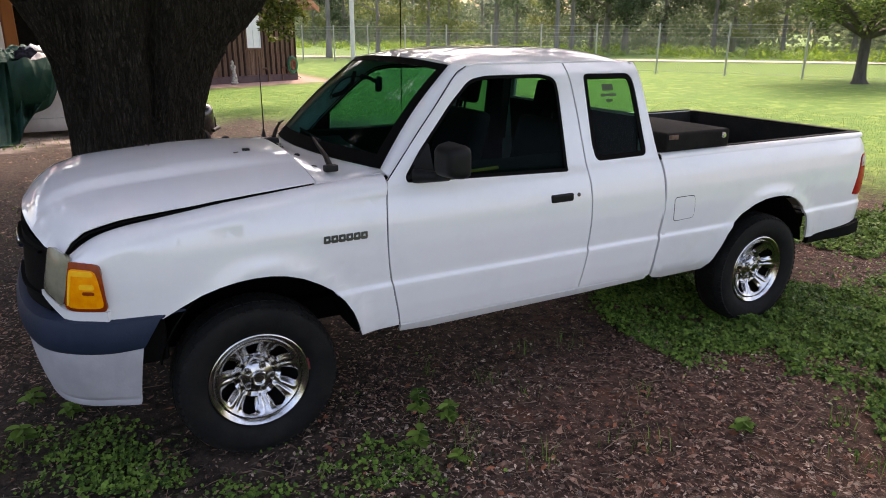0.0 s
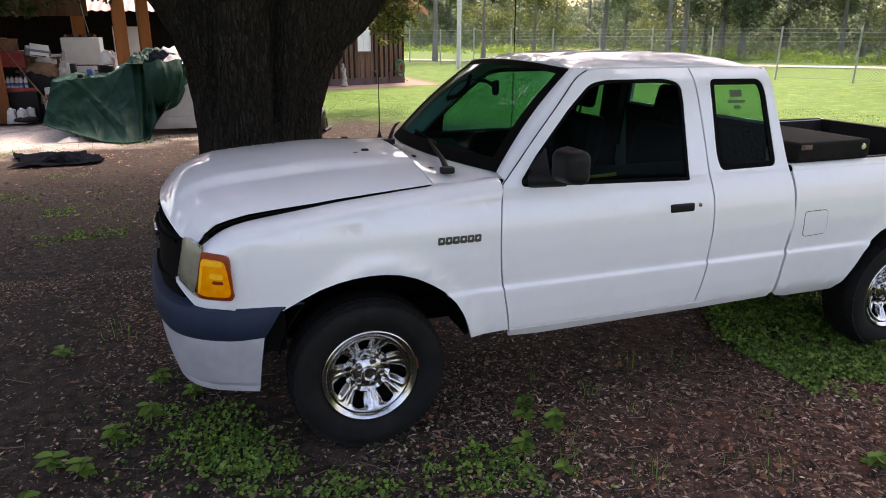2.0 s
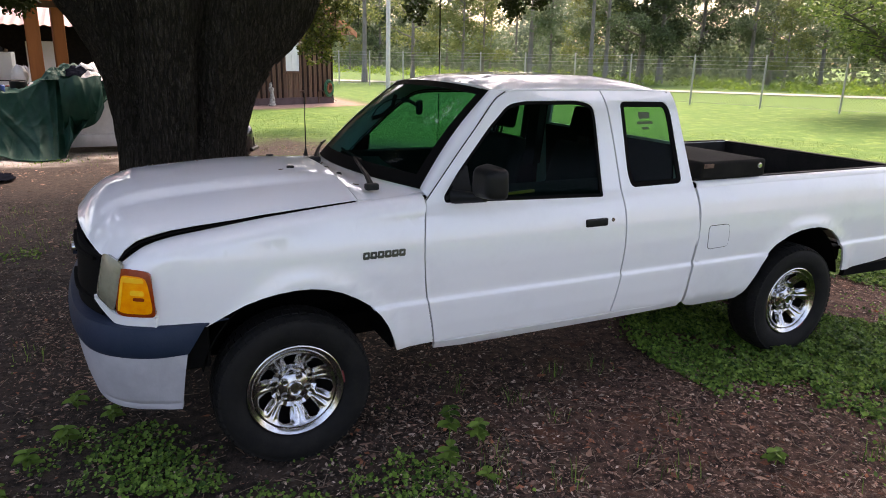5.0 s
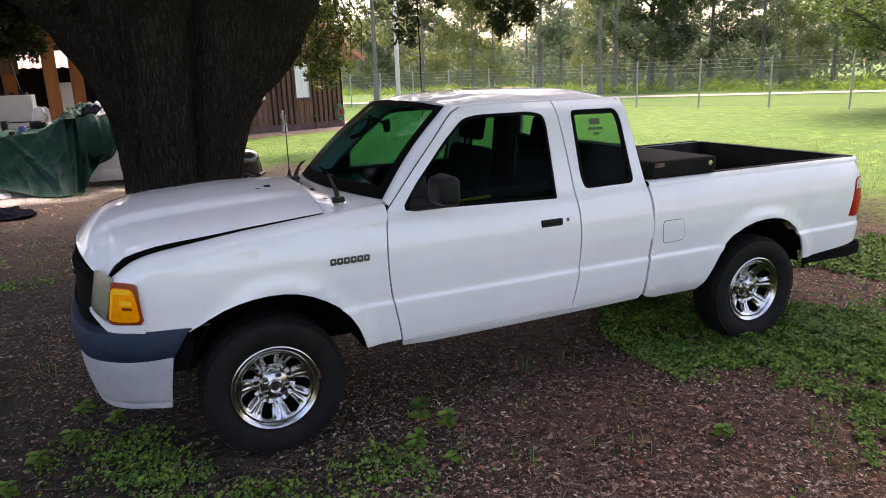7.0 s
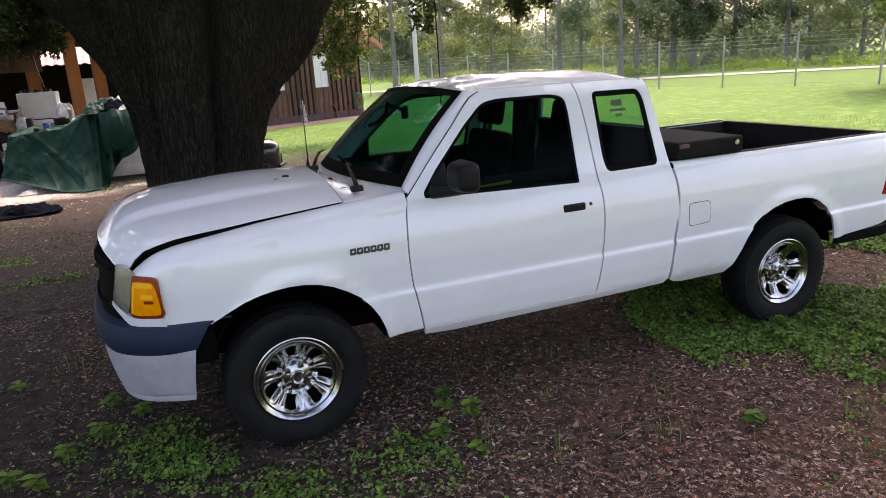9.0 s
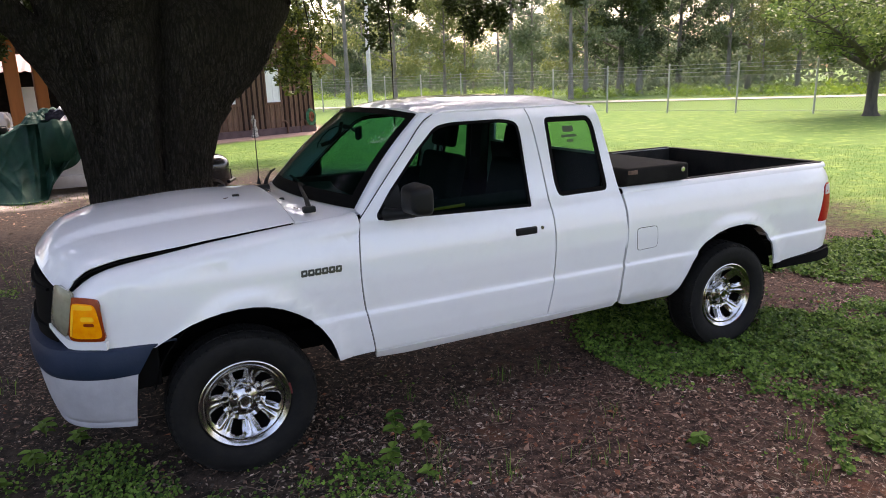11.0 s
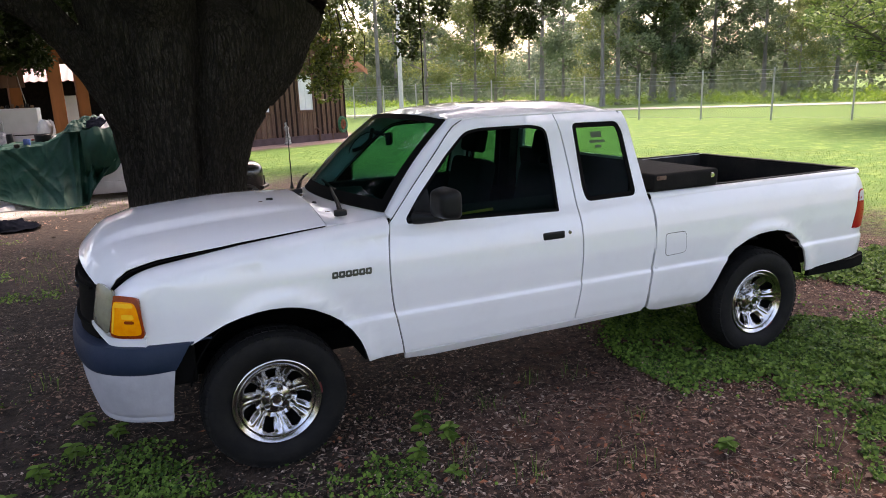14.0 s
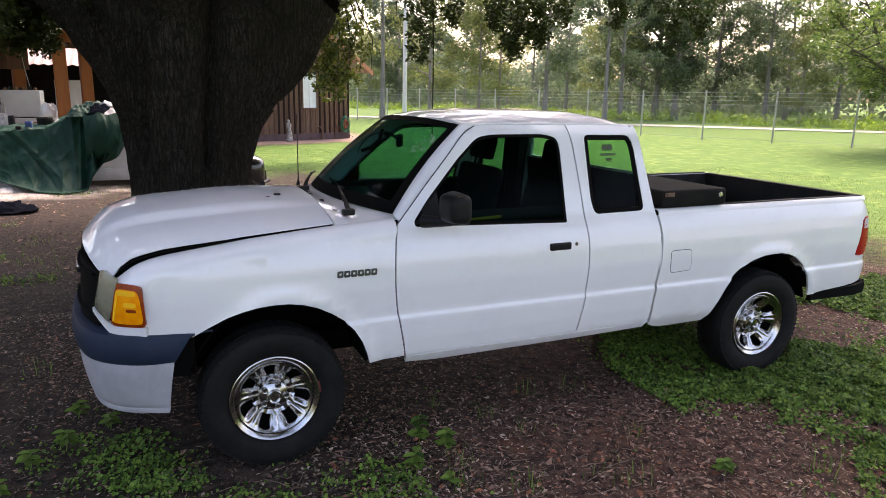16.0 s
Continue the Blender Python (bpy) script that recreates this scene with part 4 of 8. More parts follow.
# tail lamps
for s in (-1, 1):
    lo = [(4.054, 0.752), (4.098, 0.745), (4.188, 0.745), (4.209, 0.80), (4.211, 1.005), (4.138, 1.005), (4.114, 0.985), (4.090, 0.90), (4.066, 0.81)]
    lamp = skin("tail_lamp", shrink(lo, -0.002), [], skin_out(0.003), M["redlens"], truck, "red tail lamp with clear top", side=s)
    skin("reverse_lens", [(4.112, 0.935), (4.200, 0.93), (4.209, 1.0), (4.140, 1.0), (4.123, 0.985)], [], skin_out(0.006), M["cloth"], lamp, "clear reversing lens", side=s, flange=0.004)
    for z in (0.80, 0.86, 0.92):
        bm = bmesh.new()
        box_bm(4.09, 4.175, -0.0035, 0.0035, z, z + 0.008, 0.001, 1, bm, Matrix.Translation((0, s * (PROF(z) - 0.028), 0)))
        part("lamp_rib", bm, M["redlens"], lamp)
    part("lamp_back", box_bm(4.152, 4.198, s * 0.70 if s > 0 else -0.81, 0.81 if s > 0 else -0.70, 0.745, 1.005, 0.01), M["redlens"], lamp)

# rear bumper: dark step bumper wrapping the corners
def rear_bump(u, v):
    y = (2 * u - 1)
    a = abs(y)
    if a > 0.86:
        k = (a - 0.86) / 0.14
        x, yy = 4.285 - 0.62 * k, 0.80 + 0.05 * math.sin(min(k * 4, 1) * math.pi / 2)
    else:
        x, yy = 4.325 - 0.05 * (a / 0.86) ** 4, a / 0.86 * 0.80
    drop = 0.0 if a <= 0.86 else 0.02 * (a - 0.86) / 0.14
    z0, z1 = 0.445 + drop * 0.4, 0.525 - drop * 1.2
    return Vector((x - 0.012 * (2 * v - 1) ** 4, math.copysign(yy, y), z0 + (z1 - z0) * v))


bm = grid_bm(rear_bump, 60, 6, 0.03)
box_bm(4.16, 4.30, -0.78, 0.78, 0.50, 0.53, 0.01, 2, bm)
part("rear_bumper", bm, M["pit"], truck, "black step bumper")


# ---- front end ----
def wrap(k, xs, front, wide):
    """Plan curve of the bumper from the middle (k = 0) round the corner to its end on the side (k = 1)."""
    pts = [(front, 0.0), (front + 0.012, 0.30), (front + 0.045, 0.52), (front + 0.105, 0.68), (front + 0.20, 0.785), (front + 0.32, wide - 0.012), (xs, wide)]
    n = len(pts) - 1
    t = min(max(k, 0), 1) * n
    i = min(int(t), n - 1)
    f = t - i
    p = [Vector(pts[max(i - 1, 0)]) if i > 0 else Vector((pts[1][0], -pts[1][1])), Vector(pts[i]), Vector(pts[i + 1]), Vector(pts[min(i + 2, n)])]
    return 0.5 * ((2 * p[1]) + (p[2] - p[0]) * f + (2 * p[0] - 5 * p[1] + 4 * p[2] - p[3]) * f * f + (3 * p[1] - p[0] - 3 * p[2] + p[3]) * f ** 3)


def bumper_surf(u, v):
    y = 2 * u - 1
    k = abs(y)
    p = wrap(k, -0.362 - 0.075 * (1 - v), -0.884, 0.862)
    ztop = 0.728 + 0.012 * (1 - k) - 0.008 * max(0, (k - 0.75) / 0.25)
    zbot = 0.590 + 0.012 * k
    z = zbot + (ztop - zbot) * v
    bulge = 0.018 * math.sin(v * math.pi) ** 0.7 + 0.006
    d = Vector((p.x + 0.25, p.y)).normalized()
    q = p + d * bulge * (1 if k < 0.9 else (1 - k) * 10 * 0.6 + 0.4)
    return Vector((q.x, math.copysign(q.y, y), z))


def bumper_shelf(u, v):
    a = bumper_surf(u, 1.0)
    back = Vector((a.x + 0.10, a.y * 0.93, a.z - 0.004))
    return a.lerp(back, v) + Vector((0, 0, 0.008 * math.sin(v * math.pi)))


bm = grid_bm(bumper_surf, 72, 10, 0.025)
grid_bm(bumper_shelf, 72, 3, 0.01, bm)
part("front_bumper", bm, M["navy"], truck, "faded dark blue-grey plastic bumper")


def valance_surf(u, v):
    y = 2 * u - 1
    k = abs(y)
    p = wrap(k, -0.440 - 0.045 * (1 - v), -0.877, 0.858)
    zbot = 0.322 + 0.020 * k
    z = zbot + (0.600 - zbot) * v
    d = Vector((p.x + 0.25, p.y)).normalized()
    tuck = -0.052 * (1 - v) ** 1.8 - 0.007 * math.exp(-((v - 0.13) / 0.035) ** 2) - (0.03 if v < 0.02 else 0)
    q = p + d * (tuck * (1 - 0.5 * max(0, (k - 0.8) / 0.2)) + 0.010)
    return Vector((q.x, math.copysign(q.y, y), z))


part("bumper_valance", grid_bm(valance_surf, 72, 40, 0.012), M["valance"], truck, "chalky grey lower bumper cover")

# white header strip under the lamps, black grille between them, lamps on the corners
def head_plan(k, out=0.0):
    pts = [(-0.868, 0.0), (-0.862, 0.25), (-0.838, 0.44), (-0.785, 0.60), (-0.725, 0.705), (-0.655, 0.785), (-0.552, 0.838)]
    n = len(pts) - 1
    t = min(max(k, 0), 1.06) * n
    i = min(int(t), n - 1)
    f = t - i
    p = [Vector(pts[i - 1]) if i > 0 else Vector((pts[1][0], -pts[1][1])), Vector(pts[i]), Vector(pts[i + 1]), Vector(pts[min(i + 2, n)])]
    q = 0.5 * ((2 * p[1]) + (p[2] - p[0]) * f + (2 * p[0] - 5 * p[1] + 4 * p[2] - p[3]) * f * f + (3 * p[1] - p[0] - 3 * p[2] + p[3]) * f ** 3)
    d = Vector((q.x + 0.25, q.y * 0.9)).normalized()
    return q + d * out


def front_sheet(k0, k1, z0, z1, out, s, lean=0.10, nu=16, nv=8, thick=0.02, puff=0.0):
    """A sheet on the front's plan curve between two heights; lean: how far it falls back with height."""
    def fn(u, v):
        k = k0 + (k1 - k0) * u
        a, c = (z0(k) if callable(z0) else z0), (z1(k) if callable(z1) else z1)
        z = a + (c - a) * v
        p = head_plan(k, out + puff * (math.sin(u * math.pi) * math.sin(v * math.pi)) ** 0.5)
        back_off = lean * (z - 0.75) * (1 - 0.6 * k)
        side = 0.018 * k * math.sin((z - 0.72) / 0.3 * math.pi)
        return Vector((p.x + back_off, s * (p.y + side), z))
    return grid_bm(fn, nu, nv, thick)


def lamp_sheet(bl, br, tr, tl, out, s, thick=0.02, puff=0.0, nu=16, nv=12):
    """A patch with four (k, z) corners on the front's plan curve, its corners a little rounded."""
    def fn(u, v):
        e = 1 - 0.5 * ((2 * u - 1) ** 4 * (2 * v - 1) ** 4) * 0.22
        u, v = 0.5 + (u - 0.5) * e, 0.5 + (v - 0.5) * e
        k = (bl[0] * (1 - u) + br[0] * u) * (1 - v) + (tl[0] * (1 - u) + tr[0] * u) * v
        z = (bl[1] * (1 - u) + br[1] * u) * (1 - v) + (tl[1] * (1 - u) + tr[1] * u) * v
        p = head_plan(k, out + puff * (math.sin(u * math.pi) * math.sin(v * math.pi)) ** 0.5)
        side = 0.018 * k * math.sin((z - 0.72) / 0.3 * math.pi)
        return Vector((p.x + 0.10 * (z - 0.75) * (1 - 0.6 * k), s * (p.y + side), z))
    return grid_bm(fn, nu, nv, thick)


strip_top = curve_of([0, 0.5, 0.540, 0.640, 0.742, 1.05], [0.840, 0.840, 0.836, 0.805, 0.776, 0.770], 0.01)
for s in (-1, 1):
    part("header_strip", front_sheet(0.542, 1.028, lambda k: 0.722 + 0.090 * max(0.0, (0.785 - k) / 0.235) ** 1.2, lambda k: strip_top(k), 0.004, s), M["paint"], truck, "white strip under the headlamp")
    lamp = part("headlamp", lamp_sheet((0.560, 0.838), (0.738, 0.782), (0.828, 0.995), (0.650, 1.030), 0.004, s, puff=0.012), M["lens"], truck, "yellowed clear headlamp lens")
    mk = part("marker_lamp", lamp_sheet((0.742, 0.777), (1.024, 0.772), (0.978, 0.966), (0.800, 0.980), 0.003, s, puff=0.008), M["amberdeep"], lamp, "amber corner lamp")
    part("lamp_reflector", lamp_sheet((0.772, 0.793), (0.996, 0.790), (0.952, 0.944), (0.815, 0.954), 0.011, s, 0.004, puff=0.004), M["amber"], mk, "bright amber middle of the corner lamp")
    part("lamp_band", lamp_sheet((0.824, 0.925), (0.944, 0.921), (0.938, 0.941), (0.828, 0.948), 0.0165, s, 0.003, nu=8, nv=3), M["amberlit"], mk, "pale yellow reflector band")
    part("lamp_band", lamp_sheet((0.782, 0.802), (0.800, 0.802), (0.836, 0.940), (0.822, 0.942), 0.0165, s, 0.003, nu=4, nv=8), M["amberlit"], mk, "pale yellow reflector band")
    part("lamp_bulb", lamp_sheet((0.872, 0.872), (0.945, 0.870), (0.938, 0.892), (0.872, 0.894), 0.0175, s, 0.004, nu=6, nv=3), M["amberlit"], mk)
    part("lamp_shade", lamp_sheet((0.885, 0.850), (0.942, 0.848), (0.938, 0.862), (0.886, 0.864), 0.0175, s, 0.004, nu=4, nv=3), M["amberdeep"], mk)
bm = bmesh.new()
for s in (-1, 1):
    merge(bm, front_sheet(0.0, 0.59, 0.745, lambda k: 1.046 - 0.085 * k, -0.012, s))
    merge(bm, front_sheet(0.56, 0.99, 0.75, lambda k: 0.985 - 0.10 * max(0, k - 0.7), -0.035, s))
grille = part("grille", bm, M["pit"], truck, "black plastic grille")
bm = bmesh.new()
for s in (-1, 1):
    for z in (0.80, 0.98):
        merge(bm, front_sheet(0.06, 0.54, z, z + 0.012, 0.004, s, nu=12, nv=1, thick=0.015))
part("grille_mesh", bm, M["pit"], grille)
bm = turned_bm([(-0.890, 0.0001), (-0.890, 0.055), (-0.884, 0.065), (-0.86, 0.066)], (0, 0, 0), "x", 32)
for v in bm.verts:
    v.co = Vector((v.co.x + 0.018, v.co.y * 1.5, 0.90 + v.co.z * 0.75))
part("emblem", bm, M["chrome"], grille, "chrome-edged oval emblem")

# wipers on the cowl
for base, tip, end in (((0.452, -0.62, 1.203), (0.572, 0.06, 1.262), (0.60, 0.36, 1.262)), ((0.412, 0.27, 1.213), (0.500, 0.42, 1.298), (0.525, 0.465, 1.300))):
    base, tip, end = Vector(base), Vector(tip), Vector(end)
    bm = tube_bm([base, base.lerp(tip, 0.25) + Vector((0, 0, 0.016)), base.lerp(tip, 0.6) + Vector((-0.004, 0, 0.014)), tip], [0.015, 0.012, 0.009, 0.006], 8)
    box_bm(-0.035, 0.03, -0.022, 0.022, -0.012, 0.02, 0.01, 2, bm, Matrix.Translation(base))
    a = tip + (tip - end) * 0.7
    tube_bm([a, tip, end], 0.007, 6, bm)
    part("wiper", bm, M["trim"], truck, "black wiper arm and blade")
# thin whip aerial on the far fender
bm = tube_bm([(0.46, 0.70, 1.18), (0.463, 0.70, 1.23), (0.465, 0.70, 1.66)], [0.016, 0.004, 0.002], 8)
part("aerial", bm, M["trim"], truck, "thin black whip aerial")

# frame rails and axles below, their shade put into a near-black colour
bm = bmesh.new()
for s in (-1, 1):
    box_bm(-0.7, 4.16, s * 0.42 - 0.04, s * 0.42 + 0.04, 0.40, 0.52, 0.01, 1, bm)
tube_bm([(3.198, -0.62, 0.362), (3.198, 0.62, 0.362)], 0.05, 10, bm)
tube_bm([(0, -0.62, 0.35), (0, 0.62, 0.35)], 0.045, 10, bm)
box_bm(0.4, 2.2, -0.25, 0.25, 0.36, 0.5, 0.05, 2, bm)
box_bm(2.4, 2.9, 0.1, 0.4, 0.36, 0.6, 0.05, 2, bm)
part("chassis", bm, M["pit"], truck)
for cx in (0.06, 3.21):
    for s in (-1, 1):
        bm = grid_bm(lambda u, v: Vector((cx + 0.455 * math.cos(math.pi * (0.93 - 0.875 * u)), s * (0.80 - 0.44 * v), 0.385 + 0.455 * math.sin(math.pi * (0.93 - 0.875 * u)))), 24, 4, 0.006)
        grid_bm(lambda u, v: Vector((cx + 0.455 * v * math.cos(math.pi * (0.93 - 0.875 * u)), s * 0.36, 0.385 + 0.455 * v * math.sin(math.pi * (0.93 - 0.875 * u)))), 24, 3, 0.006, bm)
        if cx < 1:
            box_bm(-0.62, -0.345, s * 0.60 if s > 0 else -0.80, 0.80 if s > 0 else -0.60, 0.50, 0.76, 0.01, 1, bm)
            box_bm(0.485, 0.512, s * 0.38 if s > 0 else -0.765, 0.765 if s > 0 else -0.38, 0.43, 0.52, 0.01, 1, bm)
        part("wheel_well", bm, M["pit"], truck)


# wheels
def wheel_parts(parent):
    """A wheel round the origin, its outer face towards -y."""
    prof = [(-0.005, 0.212), (-0.022, 0.220), (-0.040, 0.235), (-0.052, 0.27), (-0.053, 0.305), (-0.048, 0.334), (-0.028, 0.353), (0.01, 0.358), (0.06, 0.360), (0.11, 0.358), (0.142, 0.350), (0.165, 0.326), (0.172, 0.29), (0.16, 0.235), (0.14, 0.205)]
    tyre = part("tyre", turned_bm(prof, (0, 0, 0), "y", 72), M["rubber"], parent, "worn black all-terrain tyre")
    bm = bmesh.new()
    n = 60
    for k in range(n):
        q = math.tau * k / n
        for y0, y1, r0, r1, tw in ((-0.048, -0.006, 0.338, 0.3585, 0.02), (0.006, 0.050, 0.353, 0.3615, 0.0), (0.062, 0.106, 0.353, 0.3615, 0.5), (0.118, 0.160, 0.332, 0.348, 0.5)):
            m = Matrix.Rotation(-(q + tw * math.tau / n), 4, "Y")
            w = 0.0148
            t = bmesh.new()
            vs = []
            for yy, rr0, rr1 in ((y0, r0 - (0.02 if y0 < 0 else 0), r1 - (0.014 if y0 < 0 else 0)), (y1, r0, r1)):
                for xx in (-w, w):
                    vs.append((t.verts.new((xx, yy, rr0)), t.verts.new((xx * 0.85, yy, rr1))))
            a, b, c, d = vs
            for f in ((a[1], b[1], d[1], c[1]), (a[0], b[0], b[1], a[1]), (c[0], c[1], d[1], d[0]), (a[0], a[1], c[1], c[0]), (b[0], d[0], d[1], b[1])):
                t.faces.new(f)
            bmesh.ops.transform(t, verts=t.verts, matrix=m)
            merge(bm, t)
    part("tread", bm, M["rubber"], parent, smooth=False)
    # rim: outer lip, a dished face with seven windows between broad two-ribbed spokes, and a raised cap
    lip = [(0.020, 0.182), (-0.006, 0.187), (-0.017, 0.190), (-0.024, 0.198), (-0.030, 0.206), (-0.035, 0.214), (-0.034, 0.219), (-0.029, 0.224), (-0.015, 0.226), (0.02, 0.220)]
    part("rim", turned_bm(lip, (0, 0, 0), "y", 72), M["chrome"], parent, "chrome wheel rim with seven spokes")
    r_in, r_out, half = 0.076, 0.190, math.pi / 7

    def dish(r):
        k = (r - r_in) / (r_out - r_in)
        return 0.052 - 0.066 * k ** 1.25

    for k in range(7):
        m = Matrix.Rotation(-math.tau * k / 7, 4, "Y")

        def spoke(u, v):
            r = r_in + (r_out - r_in) * v
            # windows run from 0.104 to 0.179, with rounded corners
            lo, hi, rad = 0.104, 0.179, 0.015
            a = half
            if lo < r < hi:
                d = min(r - lo, hi - r)
                win = 0.0245 + 0.17 * (r - lo)
                if d < rad:
                    win -= rad - math.sqrt(max(rad * rad - (rad - d) ** 2, 0.0))
                a = half - win / r
            q = (2 * u - 1) * a
            e = 2 * u - 1
            fade = max(0.0, math.sin(math.pi * min(max((v - 0.06) / 0.86, 0), 1))) ** 0.6
            ribs = 0.0065 * (math.exp(-((abs(e) - 0.40) / 0.20) ** 2)) * fade
            roll = 0.010 * abs(e) ** 6 * fade
            return m @ Vector((r * math.sin(q), dish(r) - ribs + roll, r * math.cos(q)))

        part("spoke", grid_bm(spoke, 22, 30, 0.010), M["chrome"], parent)
    cap = [(-0.004, 0.0001), (-0.005, 0.022), (-0.010, 0.026), (-0.012, 0.031), (-0.009, 0.036), (-0.003, 0.039), (0.001, 0.050), (0.006, 0.062), (0.014, 0.074), (0.026, 0.082), (0.042, 0.085), (0.066, 0.085)]
    part("center_cap", turned_bm(cap, (0, 0, 0), "y", 48), M["chrome"], parent, "chrome centre cap")
    for k in range(5):
        q = math.tau * k / 5 + 0.3
        bm = turned_bm([(-0.001, 0.0001), (-0.001, 0.008), (-0.006, 0.010), (-0.007, 0.0125), (-0.003, 0.0155), (0.010, 0.017), (0.03, 0.018)], (0.0575 * math.cos(q), 0, 0.0575 * math.sin(q)), "y", 18)
        part("lug_cover", bm, M["chrome"], parent)


first = None
for x, s in ((0.0, -1), (3.198, -1), (0.0, 1), (3.198, 1)):
    bm = turned_bm([(0.09, 0.0001), (0.09, 0.10), (0.06, 0.16), (0.0, 0.205), (0.13, 0.205), (0.13, 0.001)], (0, 0, 0), "y", 40)
    if first is None:
        first = wheel = part("wheel", bm, M["pit"], truck)
        wheel_parts(wheel)
    else:
        bm.free()
        wheel = copy_thing(first, pose(0, 0, 0))
    if x == 0.0 and s < 0:
        rust = tube_bm([(0.222 * math.cos(q), -0.030, 0.222 * math.sin(q)) for q in np.linspace(0.36, 0.62, 8)], 0.0055, 6)
        part("rust_mark", rust, M["rustpaint"], wheel, "dull red mark on the rim's edge")
    wheel.matrix_basis = Matrix.Translation((x + 0.006, s * 0.812, 0.336)) @ (Matrix.Identity(4) if s < 0 else Matrix.Rotation(math.pi, 4, "Z")) @ Matrix.Rotation(0.35 * (1 + x), 4, "Y")

# black toolbox across the bed
toolbox = tagged(new("truck_toolbox"), "low black toolbox lying across the front of the truck bed", "toolbox")
bm = box_bm(2.375, 2.84, -0.715, 0.715, 0.95, 1.165, 0.015)
part("body", bm, M["felt"], toolbox)
bm = box_bm(2.345, 2.848, -0.80, 0.80, 1.160, 1.262, 0.020, 4)
lid = part("lid", bm, M["felt"], toolbox, "dull black lid")
bm = turned_bm([(-0.012, 0.0001), (-0.012, 0.012), (-0.008, 0.016), (0.0, 0.017)], (2.79, -0.802, 1.225), "y", 16)
part("latch", bm, M["chrome"], lid, "small metal latch")
part("rust_patch", box_bm(2.36, 2.43, -0.806, -0.80, 1.225, 1.25, 0.003), M["litter"], lid)


# ---- ground, road, woods, sky side ----
gx = np.unique(np.concatenate([np.linspace(-400, -12, 12), np.linspace(-12, 14, 80), np.linspace(14, 60, 24), np.linspace(60, 400, 12)]))
gy = np.unique(np.concatenate([np.linspace(-400, -8, 12), np.linspace(-8, 16, 76), np.linspace(16, 70, 24), np.linspace(70, 400, 12)]))


def ground_z(x, y):
    """Slight unevenness, none under the truck's tyres."""
    k = 0.012 * noise.noise(Vector((x * 0.7, y * 0.7, 3.1))) + 0.006 * noise.noise(Vector((x * 2.3, y * 2.3, 1.0)))
    return k if abs(x) < 60 and abs(y) < 60 else 0.0


gv = [(x, y, ground_z(x, y) - 0.012) for x in gx for y in gy]
ny = len(gy)
gf = [(i * ny + j, (i + 1) * ny + j, (i + 1) * ny + j + 1, i * ny + j + 1) for i in range(len(gx) - 1) for j in range(ny - 1)]
ground = tagged(raw("ground", gv, gf, M["ground"], smooth=True), "bare brown earth under the oak, bright mown lawn beyond", "ground", kind="structure")

# fence line: posts 3 m apart, running away to the back
F0, FD = Vector((22.2, 19.7, 0)), Vector((-0.40, 0.917, 0)).normalized()
FN = Vector((FD.y, -FD.x, 0))
# pale road behind the fence
bm = grid_bm(lambda u, v: Vector((28.8, 32.5, 0.03)) + Vector((0.703, -0.711, 0)) * (-70 + 150 * u) + Vector((0.711, 0.703, 0)) * (2.6 * v - 1.0), 20, 1)
tagged(part("road", bm, M["road"]), "pale unpaved lane behind the fence", "road", kind="structure")


def lumps(x, y, scale, seed):
    """Smooth random field, about -1 to 1."""
    r = np.random.default_rng(seed)
    out = np.zeros(len(x))
    for _ in range(7):
        a, ph, k = r.uniform(0, math.tau), r.uniform(0, math.tau), scale * r.uniform(0.6, 1.8)
        out += np.sin((x * math.cos(a) + y * math.sin(a)) * k + ph)
    return out / 2.65


def leaf_cloud(n, centres, radii, size, flat=0.6, squash=1.0, seed=1, droop=0.0):
    """n small folded leaves scattered through balls: vertex and face arrays."""
    r = np.random.default_rng(seed)
    centres, radii = np.asarray(centres, float), np.asarray(radii, float)
    idx = r.choice(len(centres), n, p=radii ** 2.2 / (radii ** 2.2).sum())
    d = r.normal(size=(n, 3))
    d /= np.linalg.norm(d, axis=1)[:, None]
    d *= (r.random(n) ** 0.42)[:, None]
    d[:, 2] *= squash
    pos = centres[idx] + d * radii[idx][:, None]
    a = r.normal(size=(n, 3))
    a[:, 2] = a[:, 2] * flat - droop
    a /= np.linalg.norm(a, axis=1)[:, None]
    b = np.cross(a, r.normal(size=(n, 3)))
    b /= np.linalg.norm(b, axis=1)[:, None] + 1e-9
    c = np.cross(a, b)
    L = (size * (0.6 + 0.8 * r.random(n)))[:, None]
    v = np.stack([pos, pos + a * L * 0.5 + b * L * 0.26 + c * L * 0.06, pos + a * L, pos + a * L * 0.5 - b * L * 0.26 + c * L * 0.06], 1).reshape(-1, 3)
    return v, np.arange(4 * n).reshape(-1, 4)


def limb_points(p, d, length, seed, n=7, curl=0.35, rise=0.15):
    r = random.Random(seed)
    pts, d = [Vector(p)], Vector(d).normalized()
    for _ in range(n):
        d = (d + Vector((r.uniform(-1, 1), r.uniform(-1, 1), r.uniform(-0.6, 1) * 0.8 + rise)) * curl * 0.5).normalized()
        pts.append(pts[-1] + d * length / n)
    return pts


